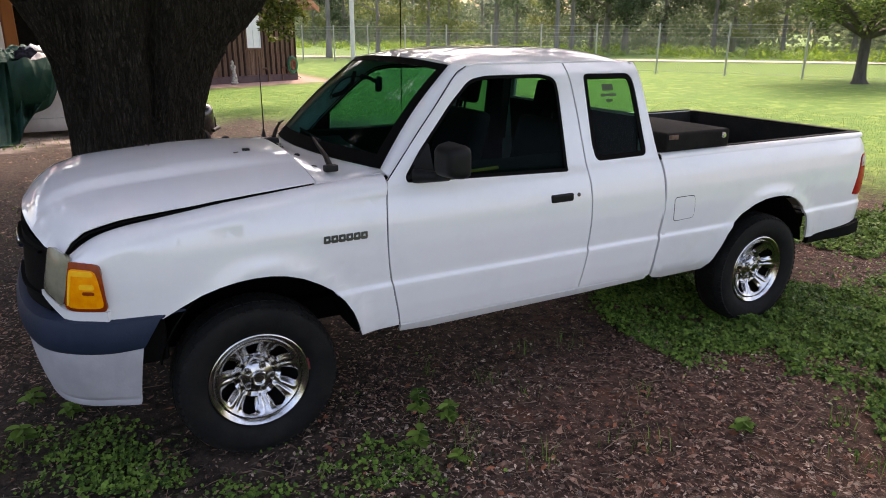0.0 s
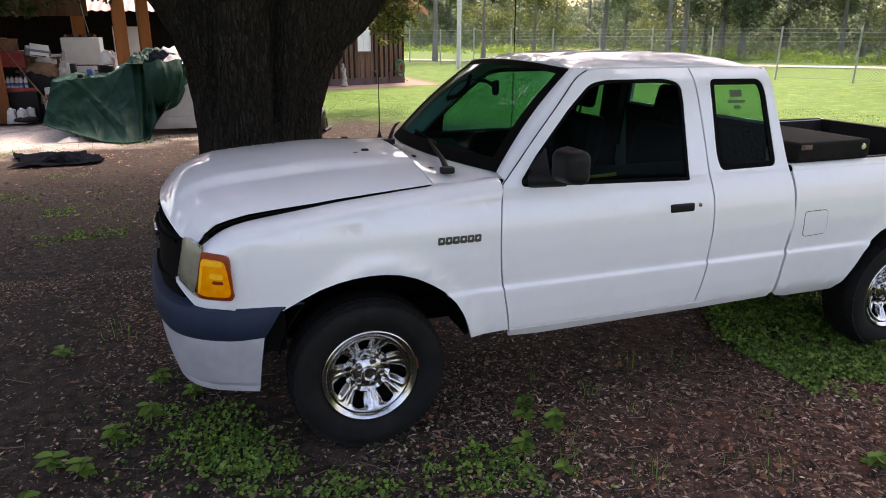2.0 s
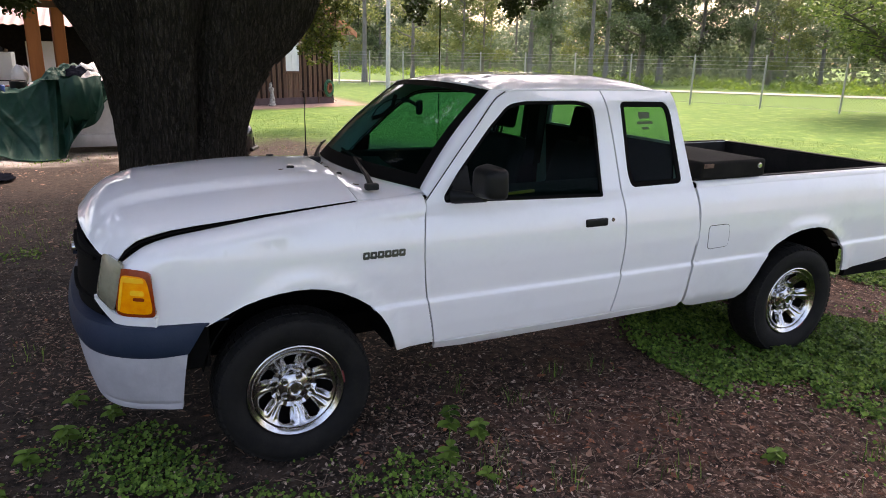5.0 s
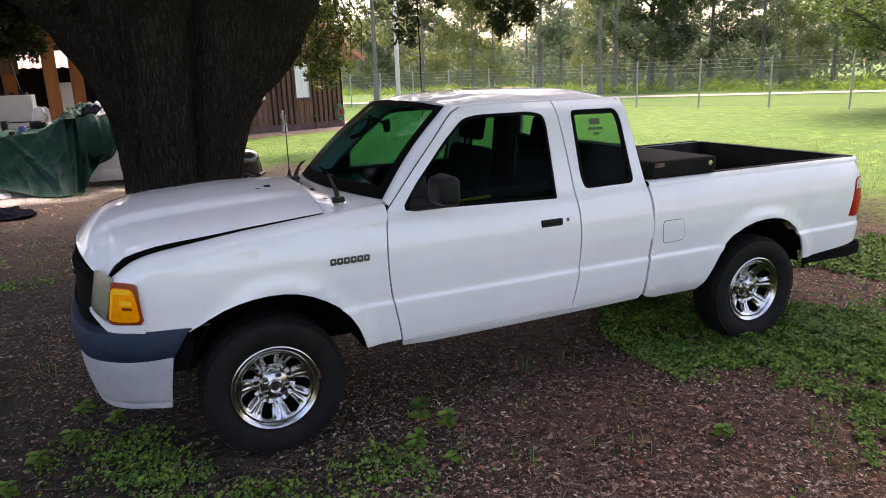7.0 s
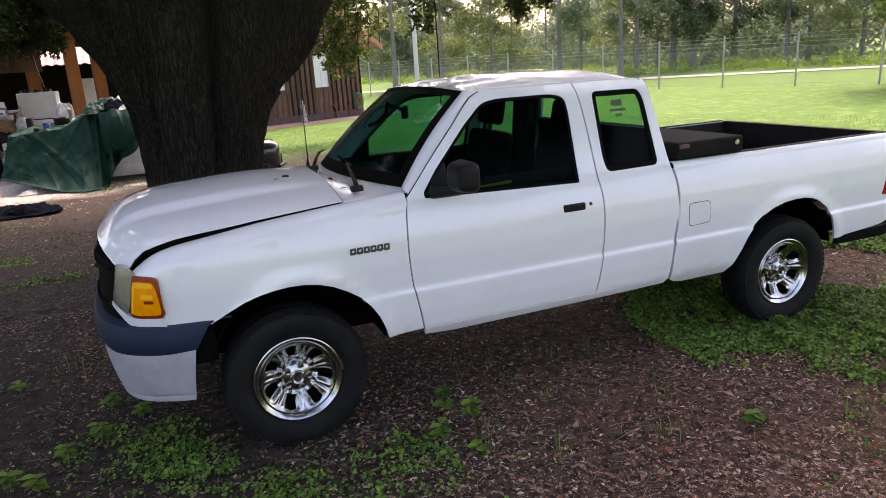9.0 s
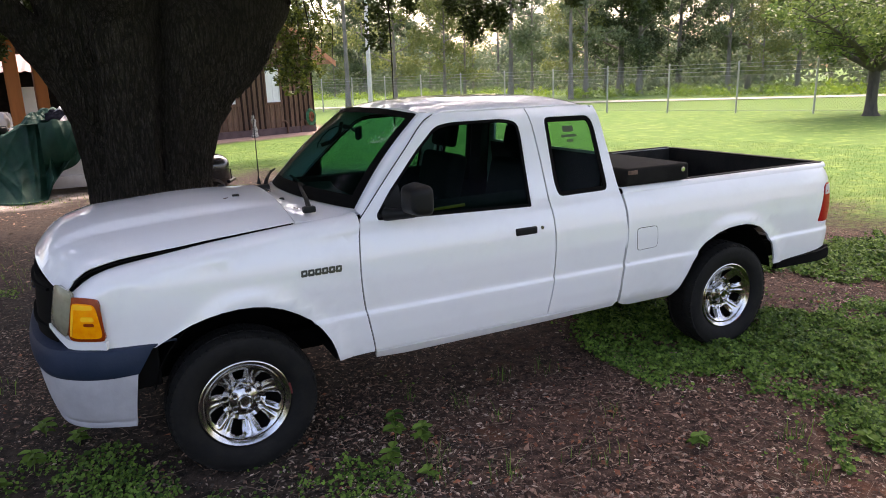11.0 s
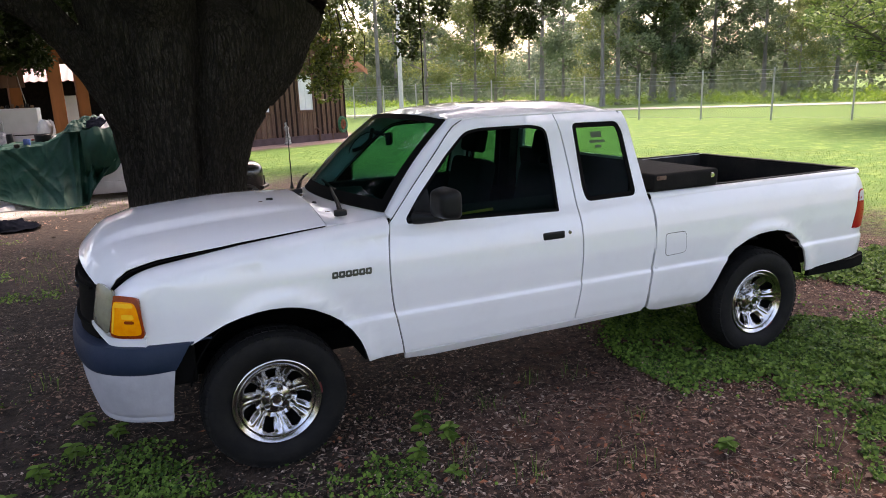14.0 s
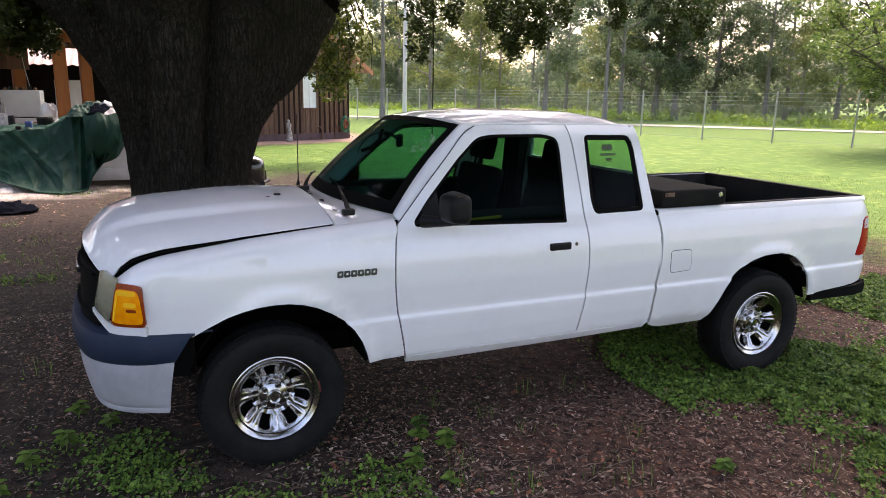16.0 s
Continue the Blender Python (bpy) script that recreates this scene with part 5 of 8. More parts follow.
def make_tree(name, label, height, crown_w, leaf, n_leaves, leaf_size, seed, trunk_r=0.2, bare=0.35, thin=1.0, lean=0.0, cat="tree"):
    """A standing tree: tapered trunk with limbs, and a broken crown of small leaves in clumps."""
    r = random.Random(seed)
    tree = tagged(new(name), label, cat)
    top = height * 0.93
    pts = [Vector((lean * t * t + 0.12 * math.sin(3 * t + seed) * height * 0.05, 0.10 * math.cos(2.2 * t + seed) * height * 0.05, top * t)) for t in np.linspace(0, 1, 9)]
    bm = tube_bm(pts, [trunk_r * 0.8 * (1.35 if i == 0 else 1 - 0.88 * i / 8) for i in range(9)], 9)
    centres, radii = [], []
    for k in range(13):
        t = bare + (1 - bare) * (k + 0.5) / 13
        base = pts[0].lerp(pts[-1], t)
        ang = k * 2.4 + r.uniform(-0.5, 0.5)
        reach = crown_w * 0.5 * (math.sin(math.pi * min(0.98, 0.18 + 0.80 * (t - bare) / (1 - bare))) ** 0.7) * r.uniform(0.7, 1.15)
        lp = limb_points(base, (math.cos(ang), math.sin(ang), 0.35), reach, seed * 31 + k, 5)
        tube_bm(lp, [trunk_r * 0.32 * (1 - 0.8 * i / 5) for i in range(6)], 6, bm)
        for q in (0.55, 0.85, 1.05):
            c = lp[min(int(q * 5), 5)] + Vector((r.uniform(-1, 1), r.uniform(-1, 1), r.uniform(-0.6, 0.6))) * crown_w * 0.07
            centres.append(c)
            radii.append(crown_w * r.uniform(0.07, 0.15) * thin)
    for _ in range(4):
        centres.append(pts[-1] + Vector((r.uniform(-1, 1) * crown_w * 0.14, r.uniform(-1, 1) * crown_w * 0.14, r.uniform(-0.12, 0.07) * height)))
        radii.append(crown_w * r.uniform(0.07, 0.13))
    part("trunk", bm, M["bark_far"], tree)
    v, f = leaf_cloud(n_leaves, [tuple(c) for c in centres], radii, leaf_size, 0.7, 0.75, seed)
    fast("crown", v, f, leaf, tree)
    return tree


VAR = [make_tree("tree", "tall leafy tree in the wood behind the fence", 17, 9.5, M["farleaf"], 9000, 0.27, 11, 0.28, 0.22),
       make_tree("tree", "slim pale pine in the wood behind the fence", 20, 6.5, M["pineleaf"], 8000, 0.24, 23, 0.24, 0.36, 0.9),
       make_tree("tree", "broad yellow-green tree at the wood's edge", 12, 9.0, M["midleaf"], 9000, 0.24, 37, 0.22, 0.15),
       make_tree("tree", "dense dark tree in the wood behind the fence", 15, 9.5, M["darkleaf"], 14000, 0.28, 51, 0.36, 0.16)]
rr = random.Random(5)
used = [False] * 4


def plant(k, p, turn, sc):
    m = Matrix.Translation(p) @ Matrix.Rotation(turn, 4, "Z")
    if not used[k]:
        used[k] = True
        VAR[k].matrix_basis = m
        VAR[k]["group"] = "wood behind the fence"
        ob = VAR[k]
    else:
        ob = copy_thing(VAR[k], m)
    ob.scale = (sc, sc, sc)


# the front row, tree by tree: kind, place, size
for k, x, y, sc in ((1, 15.6, 44.6, 0.95), (2, 19.6, 45.4, 0.9), (1, 13.2, 47.5, 0.8), (2, 23.6, 45.0, 0.8), (0, 28.0, 42.4, 0.95), (2, 26.4, 47.0, 0.75), (1, 31.4, 39.4, 0.9), (0, 33.4, 40.4, 0.85),
                    (3, 40.1, 44.3, 1.05), (3, 40.2, 42.0, 0.9), (2, 35.8, 45.5, 0.7), (0, 45.5, 37.5, 0.85), (2, 44.0, 33.0, 0.6), (0, 48.5, 33.5, 0.75), (3, 50.5, 29.0, 0.7), (2, 47.5, 26.5, 0.65), (0, 51.0, 22.0, 0.8), (3, 53.0, 17.0, 0.8), (0, 54.0, 9.0, 0.9), (2, 52.0, 2.0, 0.9), (3, 55.0, -6.0, 0.9),
                    (1, 9.4, 46.0, 0.9), (0, 5.5, 50.0, 0.9), (3, 0.5, 54.0, 0.9), (0, -6.0, 55.0, 1.0)):
    plant(k, Vector((x, y, 0)), rr.uniform(0, 6.28), sc)
for row, (off, gap) in enumerate(((34, 7.5), (43, 7.5))):
    s = -62 + rr.uniform(0, 4)
    while s < 95:
        p = F0 + FD * (s + rr.uniform(-2, 2)) + FN * (off + rr.uniform(-2.5, 2.5))
        plant(rr.choice((0, 3, 1, 2)), p, rr.uniform(0, 6.28), rr.uniform(0.6, 0.95))
        s += gap * rr.uniform(0.7, 1.4)
# more of the same wood beyond the bare yard, closing the place on its other side
# unseen, added so that the hood reflects trees there and not bright sky
for k in range(9):
    ob = copy_thing(VAR[(3, 0, 3, 2)[k % 4]], Matrix.Translation((-24 - 5 * (k % 2) + 1.5 * k % 3, -20 + 5.0 * k, 0)) @ Matrix.Rotation(k * 1.3, 4, "Z"))
    ob.scale = (0.9, 0.9, 0.8)
# undergrowth along the wood's edge
cs = [tuple(F0 + FD * s + FN * (19 + rr.uniform(-1.5, 9)) + Vector((0, 0, rr.uniform(0.05, 0.30)))) for s in np.linspace(-62, 95, 330)]
v, f = leaf_cloud(20000, cs, [rr.uniform(0.5, 1.2) for _ in cs], 0.24, 0.7, 0.75, 71)
v[:, 2] = np.abs(v[:, 2])
tagged(fast("undergrowth", v, f, M["underleaf"]), "bright low undergrowth at the wood's edge", "undergrowth", kind="stuff")
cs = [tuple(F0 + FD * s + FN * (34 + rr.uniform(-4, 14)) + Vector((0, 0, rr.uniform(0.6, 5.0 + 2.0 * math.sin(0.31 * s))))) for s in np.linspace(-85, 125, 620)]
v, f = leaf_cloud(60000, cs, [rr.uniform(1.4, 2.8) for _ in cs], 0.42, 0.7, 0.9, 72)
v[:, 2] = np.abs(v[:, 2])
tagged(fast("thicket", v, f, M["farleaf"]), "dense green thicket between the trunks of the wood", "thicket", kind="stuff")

# farthest foliage, its haze carried by the leaf colour
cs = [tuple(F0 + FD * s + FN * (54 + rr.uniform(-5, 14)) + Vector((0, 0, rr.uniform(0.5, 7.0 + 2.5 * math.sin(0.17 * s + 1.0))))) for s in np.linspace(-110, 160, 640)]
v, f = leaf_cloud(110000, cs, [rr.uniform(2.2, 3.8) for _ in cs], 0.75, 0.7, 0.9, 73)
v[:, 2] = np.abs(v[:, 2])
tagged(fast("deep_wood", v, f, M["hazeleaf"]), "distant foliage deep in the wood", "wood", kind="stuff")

# lone tree inside the fence
def lawn_tree(x, y):
    """A low spreading tree: short forked trunk, long level limbs, drooping broken crown."""
    r = random.Random(91)
    tree = tagged(new("lawn_tree"), "light green low-branched tree standing on the lawn by the fence", "tree")
    bm = tube_bm([(0.05, 0, -0.05), (0.02, 0, 0.12), (0, 0, 0.5), (0.03, 0.02, 1.0), (0.10, 0.05, 1.7)], [0.34, 0.23, 0.185, 0.175, 0.165], 14)
    centres, radii = [], []
    fork = Vector((0.06, 0.03, 1.6))
    for k in range(11):
        ang = k * math.tau / 11 + r.uniform(-0.2, 0.2)
        rise = (0.38, 0.90, 0.60)[k % 3]
        length = r.uniform(4.6, 6.2) * (1.0 if rise < 0.7 else 0.85)
        lp = limb_points(fork, (math.cos(ang), math.sin(ang), rise), length, 700 + k, 9, 0.30, 0.05)
        tube_bm(lp, [0.13 * (1 - 0.88 * i / 9) for i in range(10)], 7, bm)
        for i in range(2, 10):
            for side in (-1, 1):
                d = Vector((-math.sin(ang) * side, math.cos(ang) * side, r.uniform(-0.15, 0.35)))
                tw = limb_points(lp[i], d + (lp[i] - lp[i - 1]).normalized() * 0.6, r.uniform(0.8, 1.7), 900 + 40 * k + 2 * i + side, 3, 0.4, 0.0)
                tube_bm(tw, [0.028, 0.018, 0.010, 0.005], 5, bm)
                for q in tw[1:]:
                    centres.append(tuple(q + Vector((r.uniform(-0.2, 0.2), r.uniform(-0.2, 0.2), r.uniform(-0.25, 0.30)))))
                    radii.append(r.uniform(0.20, 0.46))
    part("trunk", bm, M["bark_lawn"], tree, "grey-brown forked trunk")
    v, f = leaf_cloud(23000, centres, radii, 0.15, 0.5, 0.7, 92, 0.15)
    fast("crown", v, f, M["paleleaf"], tree, "light green broad-leaved crown")
    tree.matrix_basis = Matrix.Translation((x, y, 0))


lawn_tree(24.35, 11.9)

# fence: steel posts, wires, mesh
fence = tagged(new("wire_fence"), "tall wire-mesh fence on grey steel posts round the lawn", "fence")
proto = tube_bm([(0, 0, 0), (0, 0, 1.05), (0, 0, 2.12)], 0.038, 10)
pd = part("post", proto, M["steel"], fence)
lo_k, hi_k = -10, 14
for k in range(lo_k, hi_k + 1):
    ob = pd if k == lo_k else mesh_ob("post", pd.data, None, fence)
    ob.matrix_basis = Matrix.Translation(F0 + FD * 2.95 * k) @ Matrix.Rotation(radians(rr.uniform(-1.2, 1.2)), 4, "X")
a0, a1 = F0 + FD * 2.95 * lo_k, F0 + FD * 2.95 * hi_k
for z in (0.12, 1.55, 1.72, 1.88, 2.04):
    part("wire", tube_bm([a0 + Vector((0, 0, z)), a0.lerp(a1, 0.5) + Vector((0, 0, z - 0.01)), a1 + Vector((0, 0, z))], 0.006, 5), M["steel"], fence)
vs, fs = [], []
length = (a1 - a0).length
n = int(length / 0.13)
for sgn in (-1, 1):
    for k in range(n):
        s0 = k * 0.13
        s1 = s0 + sgn * 1.4
        p, q = a0 + FD * s0 + Vector((0, 0, 0.12)), a0 + FD * s1 + Vector((0, 0, 1.52))
        w = FD * 0.004
        i = len(vs)
        vs.extend((p - w, p + w, q + w, q - w))
        fs.append((i, i + 1, i + 2, i + 3))
tagged(fast("wire_mesh", vs, fs, M["steel"], fence), kind="stuff")

# utility pole
pole = tagged(part("utility_pole", tube_bm([(13.25, 33.5, 0), (13.28, 33.5, 4), (13.32, 33.5, 8.5)], [0.13, 0.12, 0.09], 14), M["concrete"]), "slim pale utility pole beyond the shed", "pole")

# ---- the oak ----
oak = tagged(new("oak_tree"), "huge old oak with dark furrowed bark and low spreading limbs", "tree")
TC = Vector((-0.13, 2.85, 0))


OAK_L = curve_of([0, 0.25, 0.6, 1.1, 1.54, 1.8, 2.0, 2.2, 2.5], [-0.90, -0.76, -0.69, -0.66, -0.71, -0.78, -0.83, -0.90, -0.96], 0.06)
OAK_R = curve_of([0, 0.25, 0.6, 1.0, 1.22, 1.5, 1.76, 1.9, 2.1, 2.3, 2.5], [0.74, 0.57, 0.48, 0.44, 0.475, 0.575, 0.735, 0.93, 1.10, 1.18, 1.24], 0.05)


def trunk_surf(u, v):
    z = 2.75 * v
    q = math.tau * u
    c, h = (OAK_L(z) + OAK_R(z)) / 2, (OAK_R(z) - OAK_L(z)) / 2
    dep = 0.50 + 0.20 * math.exp(-z / 0.3) + 0.04 * z
    lobes = 1 + 0.05 * math.sin(3 * q + 0.6 + 0.5 * z) * abs(math.sin(q)) + 0.05 * math.sin(7 * q - 1.1 - 0.4 * z) * abs(math.sin(q))
    p = Vector((math.cos(q) * 7, math.sin(q) * 7, z * 1.3))
    deep = abs(noise.noise(p * 1.3)) ** 0.7
    furrow = abs(noise.noise(Vector((math.cos(q) * 15, math.sin(q) * 15, z * 1.9)))) ** 0.6
    ridge = 0.034 * deep + 0.055 * (1 - furrow) * 0.6 + 0.014 * noise.noise(Vector((p.x * 3.3, p.y * 3.3, z * 4)))
    vein = 0.05 * max(0, noise.noise(Vector((math.cos(q) * 2.2, math.sin(q) * 2.2, z * 0.5 + 4))))
    fine = 0.016 * (1 - abs(noise.noise(Vector((math.cos(q) * 30 + 2 * noise.noise(p), math.sin(q) * 30, z * 4.2)))) ** 0.5)
    # two deep folds where stems have grown together
    fold = 0.0
    if math.sin(q) < 0:
        xs = c + h * math.cos(q)
        for x0, slope, wide, deep, z0 in ((-0.58, -0.06, 0.075, 0.50, 1.05), (0.02, 0.06, 0.065, 0.30, 0.75)):
            wob = 0.05 * noise.noise(Vector((x0 * 9, 0, z * 2.1)))
            e = (xs - x0 - slope * (z - 1.2) - wob) / (wide * (1 + 0.6 * max(0, z - 1.2)))
            fold += deep * math.exp(-e * e) * min(1, max(0, (z - z0) / 0.5))
    k = (lobes - ridge - vein - fine - fold) * math.sqrt(max(0.0, 1 - (max(0, z - 2.25) / 0.52) ** 2))
    return Vector((c + h * k * math.cos(q), TC.y + dep * k * math.sin(q), z - 0.03))


bm = bmesh.new()
vs = [[bm.verts.new(trunk_surf(i / 560, j / 220)) for j in range(221)] for i in range(560)]
for i in range(560):
    for j in range(220):
        bm.faces.new((vs[i][j], vs[(i + 1) % 560][j], vs[(i + 1) % 560][j + 1], vs[i][j + 1]))


def limb(points, radii, seed, bm, sides=40):
    """A heavy bark-covered limb along a bent line."""
    t = bmesh.new()
    P = [Vector(p) for p in points]
    fine, fr = [], []
    for i in range(len(P) - 1):
        for k in range(10):
            f = k / 10
            p0, p3 = P[max(i - 1, 0)], P[min(i + 2, len(P) - 1)]
            fine.append(0.5 * ((2 * P[i]) + (P[i + 1] - p0) * f + (2 * p0 - 5 * P[i] + 4 * P[i + 1] - p3) * f * f + (3 * P[i] - p0 - 3 * P[i + 1] + p3) * f ** 3))
            fr.append(radii[i] + (radii[i + 1] - radii[i]) * f)
    fine.append(P[-1])
    fr.append(radii[-1])
    tube_bm(fine, fr, sides, t)
    t.normal_update()
    for v in t.verts:
        q = v.co
        v.co = q + v.normal * (0.035 * noise.noise(q * 2.2 + Vector((seed, 0, 0))) + 0.020 * noise.noise(Vector((q.x * 11, q.y * 11, q.z * 4))))
    merge(bm, t)


limb([(-0.30, 2.85, 1.2), (-0.62, 2.80, 1.92), (-0.93, 2.74, 2.36), (-1.30, 2.62, 2.72), (-2.3, 2.3, 3.25), (-4.2, 1.6, 4.2)], [0.15, 0.18, 0.155, 0.145, 0.13, 0.08], 1, bm)
limb([(0.05, 2.85, 1.2), (0.50, 2.87, 2.05), (0.86, 2.9, 2.6), (1.25, 2.9, 3.2), (2.3, 2.8, 4.2), (4.6, 2.2, 5.0)], [0.20, 0.43, 0.45, 0.38, 0.28, 0.14], 2, bm)
limb([(-0.15, 2.9, 1.2), (-0.36, 2.92, 2.3), (-0.35, 3.05, 3.2), (0.0, 3.6, 4.8), (0.2, 4.4, 7.0)], [0.22, 0.44, 0.54, 0.40, 0.22], 3, bm)
limb([(-0.1, 2.85, 1.7), (-0.25, 2.4, 2.95), (-0.4, 1.5, 3.9), (-0.2, 0.2, 4.8), (0.4, -1.8, 5.4)], [0.2, 0.36, 0.28, 0.20, 0.10], 4, bm)
limb([(0.1, 3.0, 1.7), (0.6, 3.6, 3.2), (1.2, 4.6, 4.2), (2.2, 6.6, 5.0), (3.4, 10.4, 5.5), (4.5, 14.3, 5.2)], [0.2, 0.36, 0.28, 0.20, 0.14, 0.05], 5, bm)
part("trunk", bm, M["bark"], oak, "dark furrowed bark")
# crown overhead, with gaps, and sprays hanging into view
orr = random.Random(9)
cs, rs = [], []
while len(cs) < 300:
    a, d = orr.uniform(0, math.tau), 9.6 * math.sqrt(orr.random())
    x, y = TC.x + 0.6 + d * math.cos(a), TC.y - 1.2 + d * math.sin(a)
    if y < -7.2 or y > 9.0 or (x < -3.2 and y < 1.0):
        continue
    cs.append((x, y, 4.5 + 3.2 * math.sqrt(max(0, 1 - (d / 10) ** 2)) * orr.uniform(0.1, 1.0)))
    rs.append(orr.uniform(0.55, 1.15))
# outer boughs; first set is unseen, added to darken the side glass's reflections
for _ in range(55):
    cs.append((orr.uniform(-2.5, 8), orr.uniform(-7.2, -3.0), orr.uniform(4.8, 6.4)))
    rs.append(orr.uniform(0.6, 1.0))
for _ in range(36):
    cs.append((orr.uniform(-5, 3.5), orr.uniform(3.5, 9.0), orr.uniform(4.4, 6.8)))
    rs.append(orr.uniform(0.7, 1.2))
# low boughs on the yard's side, unseen, added for hood reflections and shade
for _ in range(60):
    cs.append((orr.uniform(-9.5, -4.6), orr.uniform(1.0, 7.6), orr.uniform(2.6, 5.2)))
    rs.append(orr.uniform(0.35, 0.75))
# low inner boughs round the head of the trunk, unseen, added to shade it
for _ in range(70):
    a, d = orr.uniform(0, math.tau), orr.uniform(0.9, 3.4)
    cs.append((TC.x + d * math.cos(a), TC.y + d * math.sin(a), orr.uniform(3.4, 4.5)))
    rs.append(orr.uniform(0.35, 0.6))
# the dense heart of the crown over the hood, added to block the sun
for _ in range(80):
    cs.append((orr.uniform(-3.0, 5.5), orr.uniform(-1.0, 7.0), orr.uniform(4.3, 6.6)))
    rs.append(orr.uniform(0.6, 1.0))
v, f = leaf_cloud(265000, cs, rs, 0.135, 0.6, 0.6, 99)
# openings slanted so that the windshield reflects specks of sky through them
quad = v.reshape(-1, 4, 3)
mid = quad.mean(1)
ox, oy = mid[:, 0] + 0.41 * (mid[:, 2] - 1.4), mid[:, 1] - 0.47 * (mid[:, 2] - 1.4)
shut = lumps(ox, oy, 3.0, 97) + 0.7 * lumps(ox, oy, 8.5, 98) > -0.68
# leaves towards the sun all stay, to keep direct sun off the truck
tx, ty = mid[:, 0] - 0.434 * (mid[:, 2] - 1.5), mid[:, 1] - 0.517 * (mid[:, 2] - 1.5)
shut |= (tx > -1.0) & (tx < 4.5) & (np.abs(ty) < 1.3)
v = quad[shut].reshape(-1, 3)
f = np.arange(len(v)).reshape(-1, 4)
tagged(fast("crown", v, f, M["oakleaf"], oak, "dark green small-leaved crown"), kind="stuff")
# sprays that hang low: (x, y, z, radius, drop)
cs, rs = [], []
for x, y, z0, z1, w in ((2.82, 4.7, 2.30, 3.3, 0.15), (3.0, 4.8, 2.24, 3.3, 0.17), (3.45, 4.9, 2.78, 3.4, 0.24), (3.15, 5.1, 2.50, 3.4, 0.18),
                        (4.1, 4.9, 2.74, 3.4, 0.26), (4.5, 5.0, 2.42, 3.4, 0.34), (4.9, 5.0, 2.55, 3.4, 0.34), (5.4, 5.1, 2.88, 3.4, 0.22), (7.3, 5.0, 2.86, 3.5, 0.26), (7.9, 5.0, 2.84, 3.5, 0.28), (6.4, 5.2, 2.95, 3.6, 0.3),
                        (-1.75, 2.5, 2.12, 2.9, 0.24), (-1.5, 2.55, 2.25, 2.6, 0.16), (-2.0, 2.6, 2.10, 2.9, 0.26), (-2.4, 2.9, 2.3, 3.0, 0.28), (-3.0, 3.0, 2.42, 3.2, 0.30), (-3.6, 3.2, 2.45, 3.2, 0.30), (-1.1, 3.4, 2.50, 3.4, 0.3), (-1.35, 3.5, 2.45, 3.5, 0.36), (-1.7, 3.6, 2.4, 3.5, 0.36), (-2.0, 3.7, 2.55, 3.5, 0.36), (-2.6, 3.8, 2.6, 3.5, 0.36), (-3.3, 3.9, 2.65, 3.5, 0.36), (-2.85, 5.0, 2.0, 2.9, 0.22), (-2.62, 5.0, 2.12, 2.9, 0.22), (-2.4, 5.05, 2.04, 2.9, 0.20), (-2.18, 5.0, 2.06, 2.9, 0.20), (-1.95, 5.0, 2.14, 2.9, 0.20), (-1.06, 4.0, 2.52, 3.2, 0.26), (-1.62, 4.2, 2.36, 3.2, 0.22)):
    n = max(5, int((z1 - z0) / 0.08))
    for k in range(n + 1):
        t = k / n
        for _ in range(3):
            cs.append((x + orr.uniform(-1, 1) * w * (0.25 + 0.9 * t), y + orr.uniform(-1, 1) * w * (0.3 + 1.2 * t), z0 + (z1 - z0) * t))
            rs.append(w * orr.uniform(0.22, 0.42))
# a thick spray between the yard and the first limb
for _ in range(60):
    cs.append((orr.uniform(-3.6, -1.75), orr.uniform(4.2, 5.6), orr.uniform(2.62, 3.6)))
    rs.append(orr.uniform(0.14, 0.30))
for _ in range(150):
    cs.append((orr.uniform(-2.15, -1.35), orr.uniform(4.9, 5.7), orr.uniform(2.24, 3.2)))
    rs.append(orr.uniform(0.07, 0.15))
for _ in range(30):
    cs.append((orr.uniform(-1.35, -0.8), orr.uniform(6.0, 6.8), orr.uniform(2.75, 3.4)))
    rs.append(orr.uniform(0.10, 0.18))
v, f = leaf_cloud(76000, cs, rs, 0.060, 0.6, 1.1, 101, 0.35)
tagged(fast("hanging_spray", v, f, M["oakleaf"], oak, "small-leaved sprays hanging from the limbs"), kind="stuff")
cs, rs = [], []
for x, y, z0, z1, w in ((3.25, 14.7, 2.75, 4.6, 0.50), (3.65, 14.6, 2.25, 4.6, 0.50), (4.05, 14.5, 1.95, 4.6, 0.50), (4.40, 14.4, 1.72, 4.6, 0.42), (4.75, 14.3, 2.15, 4.6, 0.42), (5.05, 14.2, 2.65, 4.6, 0.36), (4.12, 14.8, 1.62, 3.0, 0.22), (2.9, 14.7, 3.1, 4.6, 0.4)):
    n = int((z1 - z0) / 0.14)
    for k in range(n + 1):
        t = k / n
        for _ in range(2):
            cs.append((x + orr.uniform(-1, 1) * w * (0.35 + 0.65 * t), y + orr.uniform(-1, 1) * w * (0.5 + t), z0 + (z1 - z0) * t))
            rs.append(w * orr.uniform(0.22, 0.42))
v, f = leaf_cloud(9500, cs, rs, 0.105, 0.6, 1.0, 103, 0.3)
tagged(fast("hanging_bough", v, f, M["litleaf"], oak, "sprays at the end of a long limb, coloured yellow-green as if sunlit"), kind="stuff")
for k in range(6):
    x, y = 3.8 + 0.28 * k, 14.5 - 0.08 * k
    part("branchlet", tube_bm([(x, y, 2.2 + 0.1 * (k % 3)), (x + 0.05, y, 3.2), (4.4, 14.3, 5.1)], [0.006, 0.014, 0.03], 6), M["bark"], oak)
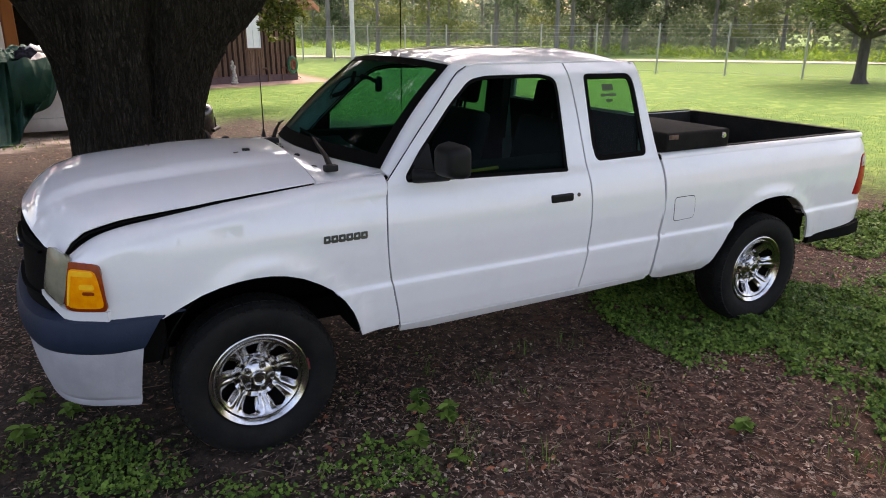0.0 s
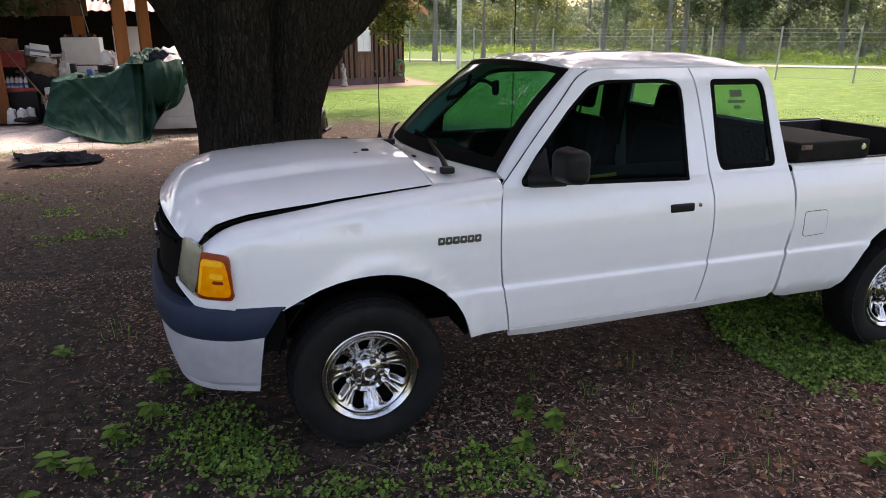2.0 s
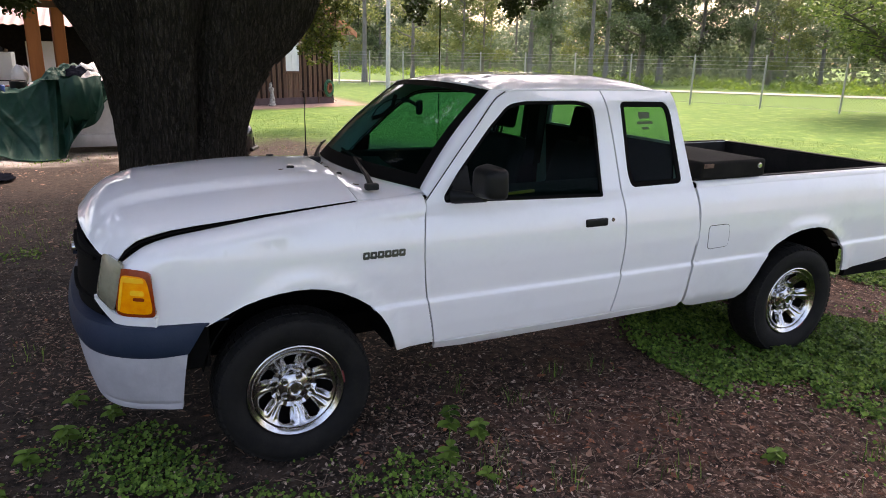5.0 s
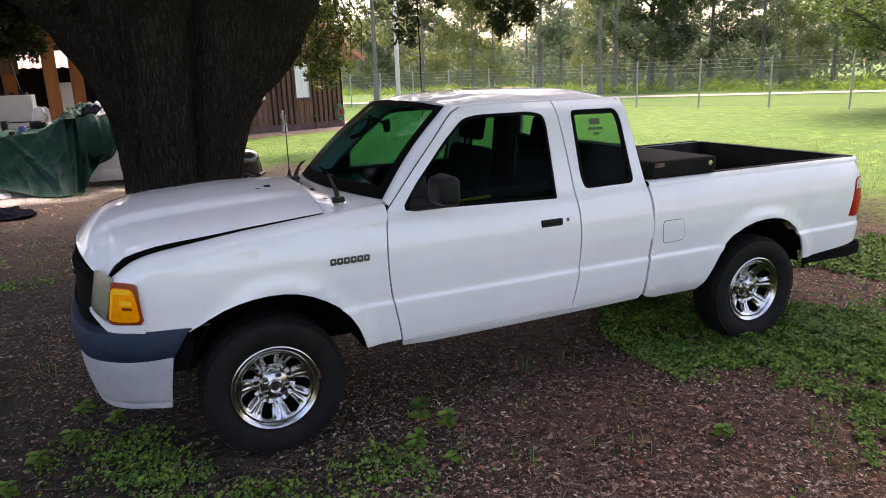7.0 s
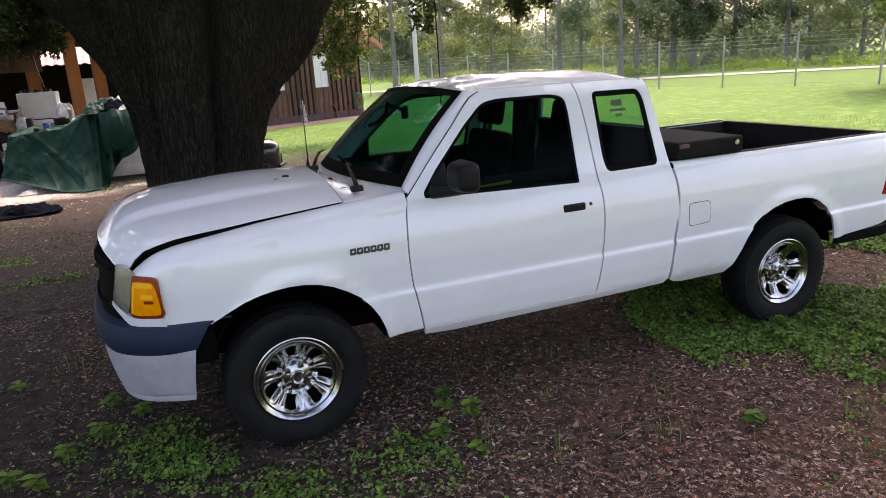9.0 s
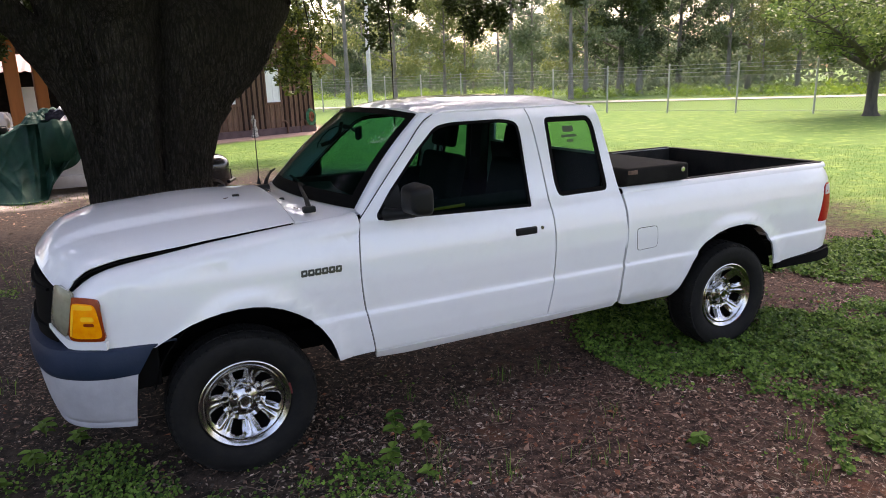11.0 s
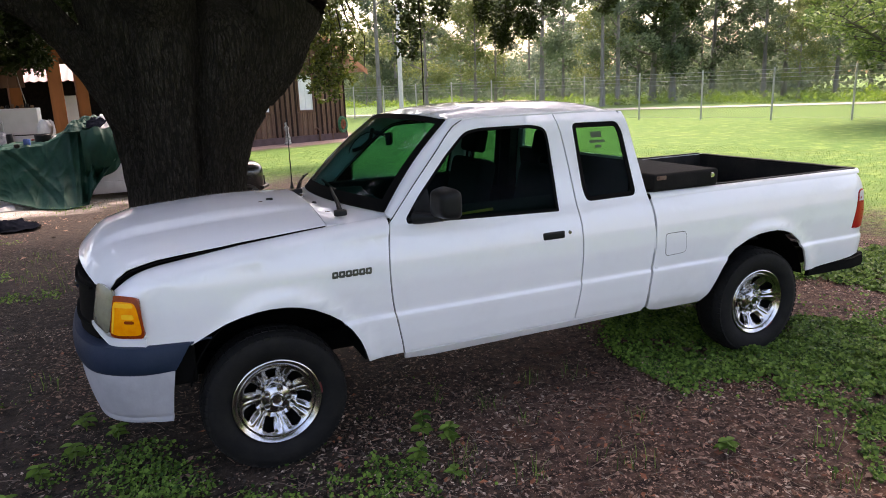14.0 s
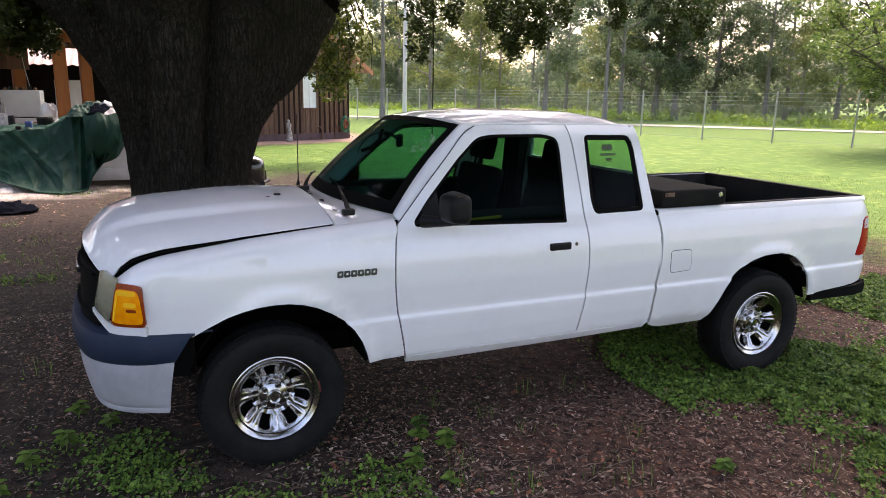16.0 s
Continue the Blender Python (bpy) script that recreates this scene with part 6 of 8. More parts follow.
for x, y, z0, z1 in ((2.95, 4.8, 2.45, 4.4), (4.5, 5.0, 2.45, 4.6), (4.15, 4.9, 2.7, 4.6), (2.55, 4.6, 2.75, 4.3), (7.3, 5.0, 3.05, 4.8), (-1.75, 2.5, 2.25, 3.1), (-3.0, 3.0, 2.6, 3.6)):
    bm = tube_bm([(x, y, z0), (x + 0.06, y + 0.05, (z0 + z1) / 2), (x - 0.35, y - 0.3, z1)], [0.004, 0.010, 0.022], 6)
    part("branchlet", bm, M["bark"], oak)
part("hanging_vine", tube_bm([(2.04, 2.12, 0.95), (2.05, 2.13, 2.0), (2.03, 2.12, 3.2), (2.0, 2.1, 4.9)], [0.004, 0.006, 0.007, 0.009], 6), M["bark"], oak, "thin dark vine hanging from a limb")


# ---- the brown shed house beyond the oak ----
HC, HA, HN = Vector((7.15, 23.3, 0)), Vector((-0.945, -0.327, 0)), Vector((0.327, -0.945, 0))


def hm(a, n, z):
    """A place on the house: a metres along its front from the near corner, n metres out from it."""
    return HC + HA * a + HN * n + Vector((0, 0, z))


HM = Matrix(((HA.x, -HN.x, 0, HC.x), (HA.y, -HN.y, 0, HC.y), (0, 0, 1, 0), (0, 0, 0, 1)))


def hbox(a0, a1, n0, n1, z0, z1, bevel=0.006, bm=None):
    return box_bm(a0, a1, -n1, -n0, z0, z1, bevel, 1, bm, HM)


house = tagged(new("shed_house"), "brown board-and-batten outbuilding with a white window and pitched roof", "building")
wins = ((1.50, 2.10, 1.20, 2.48), (3.38, 4.00, 1.20, 2.48))
bm = bmesh.new()
edges = [0.0]
for a0, a1, z0, z1 in wins:
    hbox(edges[-1], a0, -0.15, 0, 0.22, 2.9, 0, bm)
    hbox(a0, a1, -0.15, 0, 0.22, z0, 0, bm)
    hbox(a0, a1, -0.15, 0, z1, 2.9, 0, bm)
    edges.append(a1)
hbox(edges[-1], 9.0, -0.15, 0, 0.22, 2.9, 0, bm)
hbox(0, 0.15, -8, -0.15, 0.22, 2.9, 0, bm)
hbox(8.85, 9.0, -8, -0.15, 0.22, 2.9, 0, bm)
hbox(0, 9.0, -8, -7.85, 0.22, 2.9, 0, bm)
t = bmesh.new()
tri = [t.verts.new(HM @ Vector(p)) for p in ((0, 0, 2.9), (9, 0, 2.9), (4.5, 0, 6.1))]
t.faces.new(tri)
merge(bm, t)
part("wall", bm, M["siding"], house, smooth=False)
part("foundation", hbox(-0.02, 9.02, -8.0, 0.03, -0.02, 0.24, 0.01), M["plinth"], house, "grey-brown plinth board")
bat = hbox(-0.032, 0.032, 0.0, 0.045, 0.24, 2.9, 0.004)
bat_data = None
for k in range(40):
    a = 0.05 + 0.222 * k
    if any(a0 - 0.06 < a < a1 + 0.06 for a0, a1, _, _ in wins):
        continue
    if bat_data is None:
        first_bat = part("batten", bat, M["batten"], house, smooth=False)
        bat_data = first_bat.data
        ob = first_bat
    else:
        ob = mesh_ob("batten", bat_data, None, house)
    ob.matrix_basis = Matrix.Translation(HA * a)
# the boards between the battens, cut round the windows
board_data = {}
for k in range(39):
    lo, hi = 0.05 + 0.222 * k + 0.036, 0.05 + 0.222 * (k + 1) - 0.036
    cut = [w for w in wins if lo < w[1] + 0.07 and hi > w[0] - 0.07]
    for z0, z1 in ([(0.245, 2.9)] if not cut else [(0.245, cut[0][2] - 0.085), (cut[0][3] + 0.075, 2.9)]):
        if (z0, z1) not in board_data:
            ob = part("board", hbox(-0.075, 0.075, 0.0, 0.022, z0, z1, 0.004), M["boards"], house, smooth=False)
            board_data[z0, z1] = ob.data
        else:
            ob = mesh_ob("board", board_data[z0, z1], None, house)
        ob.matrix_basis = Matrix.Translation(HA * ((lo + hi) / 2))
for a0, a1, z0, z1 in wins:
    bm = bmesh.new()
    hbox(a0 - 0.07, a0, -0.02, 0.035, z0 - 0.07, z1 + 0.07, 0.005, bm)
    hbox(a1, a1 + 0.07, -0.02, 0.035, z0 - 0.07, z1 + 0.07, 0.005, bm)
    hbox(a0, a1, -0.02, 0.033, z1, z1 + 0.07, 0.005, bm)
    hbox(a0, a1, -0.02, 0.05, z0 - 0.08, z0, 0.005, bm)
    win = part("window", bm, M["siding"], house, smooth=False)
    part("sash", hbox(a0, a1, -0.05, -0.03, z0, z1, 0.004), M["white"], win, "white window with closed blind")
    bm = bmesh.new()
    am, zm = (a0 + a1) / 2, (z0 + z1) / 2
    for b0, b1, y0, y1 in ((a0, a0 + 0.05, z0, z1), (a1 - 0.05, a1, z0, z1), (a0, a1, z0, z0 + 0.05), (a0, a1, z1 - 0.05, z1), (a0, a1, zm - 0.025, zm + 0.025), (am - 0.012, am + 0.012, z0, z1)):
        hbox(b0, b1, -0.03, -0.012, y0, y1, 0.003, bm)
    part("muntin", bm, M["white"], win, smooth=False)
for sgn in (0, 1):
    bm = bmesh.new()
    e, r0 = (-0.75, 4.5) if sgn == 0 else (9.75, 4.5)
    grid_bm(lambda u, v: HM @ Vector((e + (r0 - e) * u, -0.55 + 9.1 * v, 2.62 + (6.15 - 2.62) * u)), 8, 8, 0.06, bm)
    part("roof", bm, M["metalroof"], house, "pale reddish metal roof")
    bm = grid_bm(lambda u, v: HM @ Vector((e + (r0 - e) * u, -0.58, 2.46 + (6.15 - 2.62) * u + 0.20 * v)), 6, 1, 0.03)
    part("rake_board", bm, M["fascia"], house, "orange-brown fascia board")

# garden hose coiled on the wall, pipes, statue
bm = bmesh.new()
for k in range(7):
    r = 0.19 - 0.008 * k + 0.02 * (k % 2)
    tube_bm([hm(0.24 + r * math.cos(q) + 0.02 * math.sin(k), 0.05 + 0.03 * (k % 4), 0.56 + r * 1.6 * math.sin(q)) for q in (math.tau * j / 32 for j in range(33))], 0.014, 6, bm, False)
tube_bm([hm(0.24, 0.1, 0.30), hm(0.1, 0.14, 0.14), hm(-0.05, 0.2, 0.06), hm(0.1, 0.3, 0.02)], 0.013, 6, bm)
hose = tagged(part("garden_hose", bm, M["hose"]), "green garden hose coiled on a wall hook", "hose")
bm = bmesh.new()
for k in range(4):
    r = 0.115 - 0.014 * k
    tube_bm([hm(0.20 + r * math.cos(q), 0.05 + 0.03 * (k % 3), 0.58 + r * 1.6 * math.sin(q)) for q in (math.tau * j / 28 for j in range(29))], 0.012, 6, bm, False)
tagged(part("inner_hose", bm, M["redhose"]), "faded orange hose coiled inside the green one", "hose")
bm = tube_bm([hm(0.72, 0.06, 0.0), hm(0.72, 0.06, 0.42), hm(0.66, 0.08, 0.5), hm(0.55, 0.09, 0.46), hm(0.45, 0.1, 0.3)], 0.02, 8)
tagged(part("standpipe", bm, M["siding"]), "brown standpipe with a curved spout by the hose", "pipe")
bm = tube_bm([hm(1.35, 0.10, 0.0), hm(1.35, 0.10, 0.38), hm(1.42, 0.06, 0.48), hm(1.5, 0.0, 0.45)], 0.035, 8)
tagged(part("standpipe", bm, M["siding"]), "short brown standpipe at the foot of the wall", "pipe")
SB = hm(3.05, 0.55, 0)
prof = [(0.0, 0.001), (0.0, 0.15), (0.06, 0.16), (0.08, 0.13), (0.12, 0.11), (0.30, 0.13), (0.45, 0.115), (0.56, 0.09), (0.63, 0.105), (0.70, 0.10), (0.75, 0.05), (0.78, 0.045), (0.82, 0.065), (0.87, 0.062), (0.91, 0.03), (0.915, 0.001)]
bm = turned_bm(prof, (0, 0, 0), "z", 20)
for v in bm.verts:
    v.co.x *= 0.74 * (1 + 0.3 * math.sin(11 * v.co.z))
    v.co.y *= 0.7
    v.co.z *= 0.9
    v.co += Vector((0.02 * math.sin(6 * v.co.z), 0, 0)) + SB
tagged(part("garden_statue", bm, M["stone"]), "small weathered pale stone garden statue", "statue")

# ---- carport with clutter ----
carport = tagged(new("carport"), "open carport on thick orange-stained timber posts", "carport")
CP = [(-4.55, 13.4, 2.75), (-2.06, 13.5, 2.75), (-1.76, 16.6, 2.9), (-3.28, 16.6, 2.9), (-5.6, 16.6, 2.9), (-7.4, 13.4, 2.75)]
pbm = box_bm(-0.135, 0.135, -0.135, 0.135, 0.0, 2.8, 0.02)
cpost = part("post", pbm, M["post"], carport, smooth=False)
for k, (x, y, z) in enumerate(CP):
    ob = cpost if k == 0 else mesh_ob("post", cpost.data, None, carport)
    ob.matrix_basis = Matrix.Translation((x, y, 0)) @ Matrix.Rotation(0.1 * k, 4, "Z")
part("beam", box_bm(-8.0, -1.0, 13.3, 13.55, 2.78, 3.02, 0.01), M["post"], carport)
part("beam", box_bm(-8.0, -1.0, 16.45, 16.7, 2.80, 3.05, 0.01), M["siding"], carport)
for k in range(7):
    part("rafter", box_bm(-7.6 + 1.05 * k, -7.52 + 1.05 * k, 12.8, 17.2, 3.02, 3.2, 0.005), M["siding"], carport)
bm = grid_bm(lambda u, v: Vector((-8.2 + 7.5 * u, 12.6 + 5.4 * v, 3.24 + 0.5 * v + 0.015 * math.sin(u * 190))), 150, 3, 0.01)
part("roof", bm, M["metalroof"], carport, "ribbed metal roof sheet")
for k in range(-6, 8):
    part("hung_board", box_bm(-4.25 + 0.17 * k, -4.084 + 0.17 * k, 15.5, 15.53, 2.22, 2.85, 0.004), M["siding"], carport, "brown board under the roof")
# lower store behind the carport
store = tagged(new("store_room"), "store with walls coloured shade-black and a pale metal roof behind the carport", "building")
part("wall", box_bm(-9.0, -0.6, 18.6, 18.8, 0, 2.55, 0), M["dark"], store)
part("wall", box_bm(-0.8, -0.6, 18.8, 22.0, 0, 2.55, 0), M["dark"], store)
part("side_panel", box_bm(-7.2, -5.62, 17.0, 17.06, 0, 2.2, 0.005), M["panel"], store, "pale mauve panel")
part("door", box_bm(-2.70, -1.95, 18.56, 18.6, 0, 2.02, 0.01), M["white"], store, "white door")
bm = grid_bm(lambda u, v: Vector((-9.2 + 8.9 * u, 18.0 + 4.2 * v, 2.42 + 1.2 * v + 0.018 * math.sin(u * 240))), 160, 3, 0.012)
part("roof", bm, M["metalroof"], store, "pale pinkish metal roof")

# fridge
fridge = tagged(new("refrigerator"), "old white two-door refrigerator with clutter on top", "refrigerator")
part("body", box_bm(-3.42, -2.62, 14.62, 15.25, 0.03, 1.74, 0.02), M["white"], fridge)
for z0, z1 in ((0.06, 1.12), (1.14, 1.73)):
    d = part("door", box_bm(-3.42, -2.62, 14.55, 14.615, z0, z1, 0.02, 3), M["white"], fridge)
    part("handle", box_bm(-3.37, -3.34, 14.51, 14.55, z0 + (0.6 if z0 < 1 else 0.06), z0 + (0.95 if z0 < 1 else 0.36), 0.008), M["white"], d)
part("door_gap", box_bm(-3.415, -2.625, 14.56, 14.60, 1.117, 1.143, 0.002), M["pit"], fridge)
for k in range(4):
    q = -math.pi / 4 + k * math.pi / 2
    part("foot", box_bm(-3.02 + 0.36 * math.cos(q) * 1.3 - 0.02, -3.02 + 0.36 * math.cos(q) * 1.3 + 0.02, 14.92 + 0.3 * math.sin(q) - 0.02, 14.92 + 0.3 * math.sin(q) + 0.02, 0, 0.035, 0.004), M["trim"], fridge)


def crate(name, label, cat, x, y, z, w, d, h, mat, turn=0, lid=None):
    """A box with a slightly wider rim or lid."""
    top = tagged(new(name), label, cat)
    part("body", box_bm(-w / 2, w / 2, -d / 2, d / 2, 0, h * 0.9, min(w, d, h) * 0.06), mat, top)
    part("lid" if lid else "rim", box_bm(-w / 2 - 0.012, w / 2 + 0.012, -d / 2 - 0.012, d / 2 + 0.012, h * 0.88, h, 0.008), lid or mat, top)
    top.matrix_basis = Matrix.Translation((x, y, z)) @ Matrix.Rotation(radians(turn), 4, "Z")
    return top


def can(name, label, cat, x, y, z, r, h, mat):
    bm = turned_bm([(0, 0.001), (0, r * 0.95), (0.01, r), (h * 0.92, r), (h * 0.95, r * 0.93), (h, r * 0.93), (h, r * 0.85), (h * 0.97, r * 0.8), (h * 0.97, 0.001)], (x, y, z), "z", 20)
    return tagged(part(name, bm, mat), label, cat)


def sack(name, label, cat, x, y, z, w, h, mat, seed, d=None):
    """A slumped bag or heap: a bulging, creased form with a flat foot."""
    bm = bmesh.new()
    bmesh.ops.create_icosphere(bm, subdivisions=4, radius=1)
    for v in bm.verts:
        n = v.co.copy()
        k = 1 + 0.16 * noise.noise(n * 1.7 + Vector((seed, 0, 0))) + 0.10 * noise.noise(n * 4.5 + Vector((0, seed, 0))) + 0.045 * noise.noise(n * 11 + Vector((0, 0, seed))) + 0.11 * (0.5 - abs(noise.noise(n * 3.4 + Vector((seed, seed, 0))))) + 0.05 * (0.5 - abs(noise.noise(n * 7.7 + Vector((0, seed, seed)))))
        c = n * k
        v.co = Vector((x + c.x * w / 2, y + c.y * (d or w) / 2, z + max(0.0, (c.z + 0.62) / 1.62) * h))
    return tagged(part(name, bm, mat), label, cat)


def tote_rack(x, y):
    rack = tagged(new("drawer_tower"), "teal and grey plastic drawer tower under the carport", "drawers")
    part("body", box_bm(x - 0.3, x + 0.3, y - 0.22, y + 0.22, 0, 0.80, 0.02), M["teal"], rack)
    for k in range(3):
        dr = part("drawer", box_bm(x - 0.26, x + 0.26, y - 0.245, y - 0.22, 0.06 + 0.25 * k, 0.27 + 0.25 * k, 0.01), M["slate"], rack)
        part("handle", box_bm(x - 0.07, x + 0.07, y - 0.265, y - 0.245, 0.19 + 0.25 * k, 0.215 + 0.25 * k, 0.005), M["teal"], dr)


tote_rack(-5.35, 13.9)
bench = tagged(new("workbench"), "rough timber workbench loaded with odds and ends", "workbench")
part("top", box_bm(-7.0, -5.0, 14.3, 15.0, 0.92, 0.98, 0.01), M["siding"], bench)
for x in (-6.9, -5.1):
    for y in (14.38, 14.92):
        part("leg", box_bm(x - 0.04, x + 0.04, y - 0.04, y + 0.04, 0, 0.92, 0.005), M["siding"], bench)
bench2 = tagged(new("shelf_table"), "long low table crowded with boxes and bags", "table")
part("top", box_bm(-4.55, -3.0, 15.2, 16.0, 0.95, 1.0, 0.01), M["siding"], bench2)
for x in (-4.45, -3.1):
    for y in (15.3, 15.9):
        part("leg", box_bm(x - 0.04, x + 0.04, y - 0.04, y + 0.04, 0, 0.95, 0.005), M["siding"], bench2)
crate("cardboard_box", "brown cardboard box on the table", "box", -4.25, 15.6, 1.0, 0.55, 0.45, 0.42, M["brown"], 12)
crate("cardboard_box", "small brown cardboard box on the table", "box", -3.85, 15.7, 1.0, 0.36, 0.36, 0.36, M["brown"], -20)
crate("storage_bin", "red plastic storage bin on the ground", "bin", -4.25, 14.7, 0.0, 0.62, 0.45, 0.50, M["red"], 6)
crate("storage_bin", "red plastic storage bin on top of another", "bin", -4.22, 14.72, 0.50, 0.58, 0.42, 0.36, M["red"], -5)
crate("cooler", "white cooler with a tilted grey lid", "cooler", -3.62, 15.5, 1.0, 0.52, 0.36, 0.36, M["white"], 15, M["carpaint"])
crate("storage_bin", "dark blue plastic bin on the ground", "bin", -3.85, 13.95, 0.0, 0.55, 0.42, 0.34, M["blue"], -8, M["trim"])
crate("storage_bin", "black plastic bin on the ground", "bin", -3.15, 13.95, 0.0, 0.7, 0.5, 0.62, M["trim"], 10)
for k, (x, y, z, m, lab) in enumerate(((-3.98, 13.98, 0.34, "blue", "blue tin with a pale band"), (-3.82, 13.93, 0.34, "cloth", "pale tin with a rusty rim"), (-3.70, 14.02, 0.34, "blue", "blue tin on a bin lid"), (-4.06, 14.05, 0.34, "white", "white paint tin on a bin lid"))):
    can("paint_tin", lab, "tin", x, y, z, 0.065, 0.17, M[m])
sack("tarpaulin_heap", "heap of brown canvas in the carport", "tarpaulin", -3.72, 14.9, 0.0, 0.95, 1.15, M["brown"], 3)
sack("rag_heap", "heap of dark rags and coats", "rags", -3.35, 14.35, 0.0, 0.8, 0.85, M["seat"], 5)
sack("cushion_heap", "rust-brown worn cushion on the heap", "cushion", -3.42, 14.5, 0.82, 0.55, 0.24, M["post"], 7)
sack("plastic_bag", "white plastic bag hanging beside the fridge", "bag", -2.38, 14.4, 0.0, 0.36, 1.42, M["cloth"], 10)
sack("rubbish_bag", "black rubbish bag by the posts", "bag", -2.85, 13.2, 0.0, 0.5, 0.75, M["darktarp"], 12)
sack("rubbish_bag", "black rubbish bag under the workbench", "bag", -5.9, 14.5, 0.0, 0.8, 0.7, M["darktarp"], 13)
sack("cloth_heap", "pale clothes piled on the workbench", "clothes", -5.6, 14.6, 0.98, 0.6, 0.28, M["cloth"], 14)
sack("hose_heap", "black hose and cord in a heap", "cord", -6.4, 14.0, 0.0, 0.7, 0.35, M["trim"], 15)
crate("yellow_tool_case", "yellow power-tool case on the workbench", "tool case", -5.15, 14.5, 0.98, 0.3, 0.2, 0.18, M["yellow"], 25)
crate("tool_chest", "dark red tool chest with drawers", "tool chest", -3.75, 14.35, 0.0, 0.62, 0.4, 0.55, M["red"], 0, M["trim"])
bm = tube_bm([(-4.55, 14.0, 1.72), (-4.0, 13.6, 0.9), (-3.35, 13.1, 0.05)], [0.014, 0.015, 0.015], 8)
tagged(part("broom_handle", bm, M["brown"]), "long pale wooden broom leaning on the clutter", "broom")
bm = tube_bm([(-5.25, 13.2, 0.75), (-4.9, 13.1, 0.35), (-4.6, 13.0, 0.02)], 0.014, 8)
tagged(part("iron_bar", bm, M["trim"]), "thin black bar leaning on the post", "bar")
bm = tube_bm([(-3.45, 14.4, 0.7), (-3.42, 14.4, 1.35), (-3.38, 14.4, 1.46), (-3.34, 14.4, 1.40)], [0.013, 0.013, 0.02, 0.016], 8)
tagged(part("walking_cane", bm, M["cloth"]), "pale bent-topped cane stuck in the heap", "cane")
for k in range(7):
    x = -3.35 + 0.1 * k
    bm = tube_bm([(x, 14.85, 1.742), (x + 0.02, 14.86, 1.80 + 0.02 * (k % 3))], [0.045, 0.03], 8)
    tagged(part("jar", bm, M["trim" if k % 2 else "brown"]), "small dark jar on top of the refrigerator", "jar", "jars on the refrigerator")
bm = tube_bm([(-2.85, 15.0, 1.74), (-2.95, 15.1, 2.3), (-3.0, 15.2, 2.7)], 0.008, 6)
tagged(part("thin_rod", bm, M["steel"]), "thin rod standing on the refrigerator", "rod")

crate("cardboard_box", "worn brown cardboard box on the pile", "box", -4.40, 14.3, 1.40, 0.34, 0.34, 0.32, M["brown"], 8)
crate("cardboard_box", "small torn brown carton on the pile", "box", -4.57, 14.25, 1.40, 0.23, 0.23, 0.34, M["brown"], -15)
crate("tool_crate", "faded red metal crate on the pile", "crate", -4.44, 14.2, 1.13, 0.69, 0.40, 0.34, M["red"], 4)
sack("basket", "round woven grey basket on the pile", "basket", -3.70, 14.2, 1.17, 0.4, 0.23, M["cloth"], 64, 0.40)
sack("cushion", "worn tan seat cushion on the pile", "cushion", -3.77, 14.0, 0.87, 0.62, 0.34, M["brown"], 65, 0.50)
sack("cushion", "pale pink flowered cushion", "cushion", -3.32, 14.0, 0.90, 0.27, 0.34, M["cloth"], 66, 0.27)
sack("coat_heap", "heap of dark coats on the pile", "coats", -3.85, 13.9, 0.55, 0.67, 0.51, M["seat"], 67, 0.50)
crate("stove", "black cast stove with a red-edged top", "stove", -4.24, 13.8, 0.04, 0.73, 0.40, 0.67, M["trim"], 0, M["red"])
can("water_jug", "pinkish plastic jug by the post", "jug", -4.73, 13.2, 0.04, 0.080, 0.43, M["cloth"])
sack("rubber_hose_coil", "black rubber coil on the ground", "coil", -4.08, 13.2, 0.05, 0.43, 0.1, M["trim"], 72, 0.43)
can("bottle", "dark glass bottle on the covered car", "bottle", -2.78, 11.4, 1.04, 0.060, 0.24, M["trim"])
can("paint_tin", "white tin standing on the workbench", "tin", -5.39, 14.4, 1.17, 0.085, 0.23, M["white"])
crate("storage_bin", "teal plastic bin under the workbench", "bin", -4.99, 14.0, 0.80, 0.25, 0.25, 0.23, M["teal"], 10)
crate("storage_bin", "black plastic bin under the workbench", "bin", -5.27, 14.1, 0.69, 0.34, 0.34, 0.28, M["trim"], -6)
crate("storage_bin", "dark blue bin among the clutter", "bin", -4.10, 14.1, 0.28, 0.34, 0.34, 0.51, M["blue"], 12, M["trim"])
crate("carton", "dark carton in the back of the carport", "box", -3.25, 16.2, 1.24, 0.38, 0.38, 0.38, M["brown"], 5)
sack("rag_heap", "dark bundle of sacking in the back", "rags", -3.68, 14.3, 0.36, 0.52, 0.69, M["seat"], 80, 0.50)
sack("laundry_bag", "white bag with reddish print by the refrigerator", "bag", -2.41, 13.6, 1.14, 0.3, 0.33, M["white"], 81, 0.30)
can("red_tin", "red tin beside the refrigerator", "tin", -2.37, 11.5, 1.02, 0.075, 0.14, M["red"])



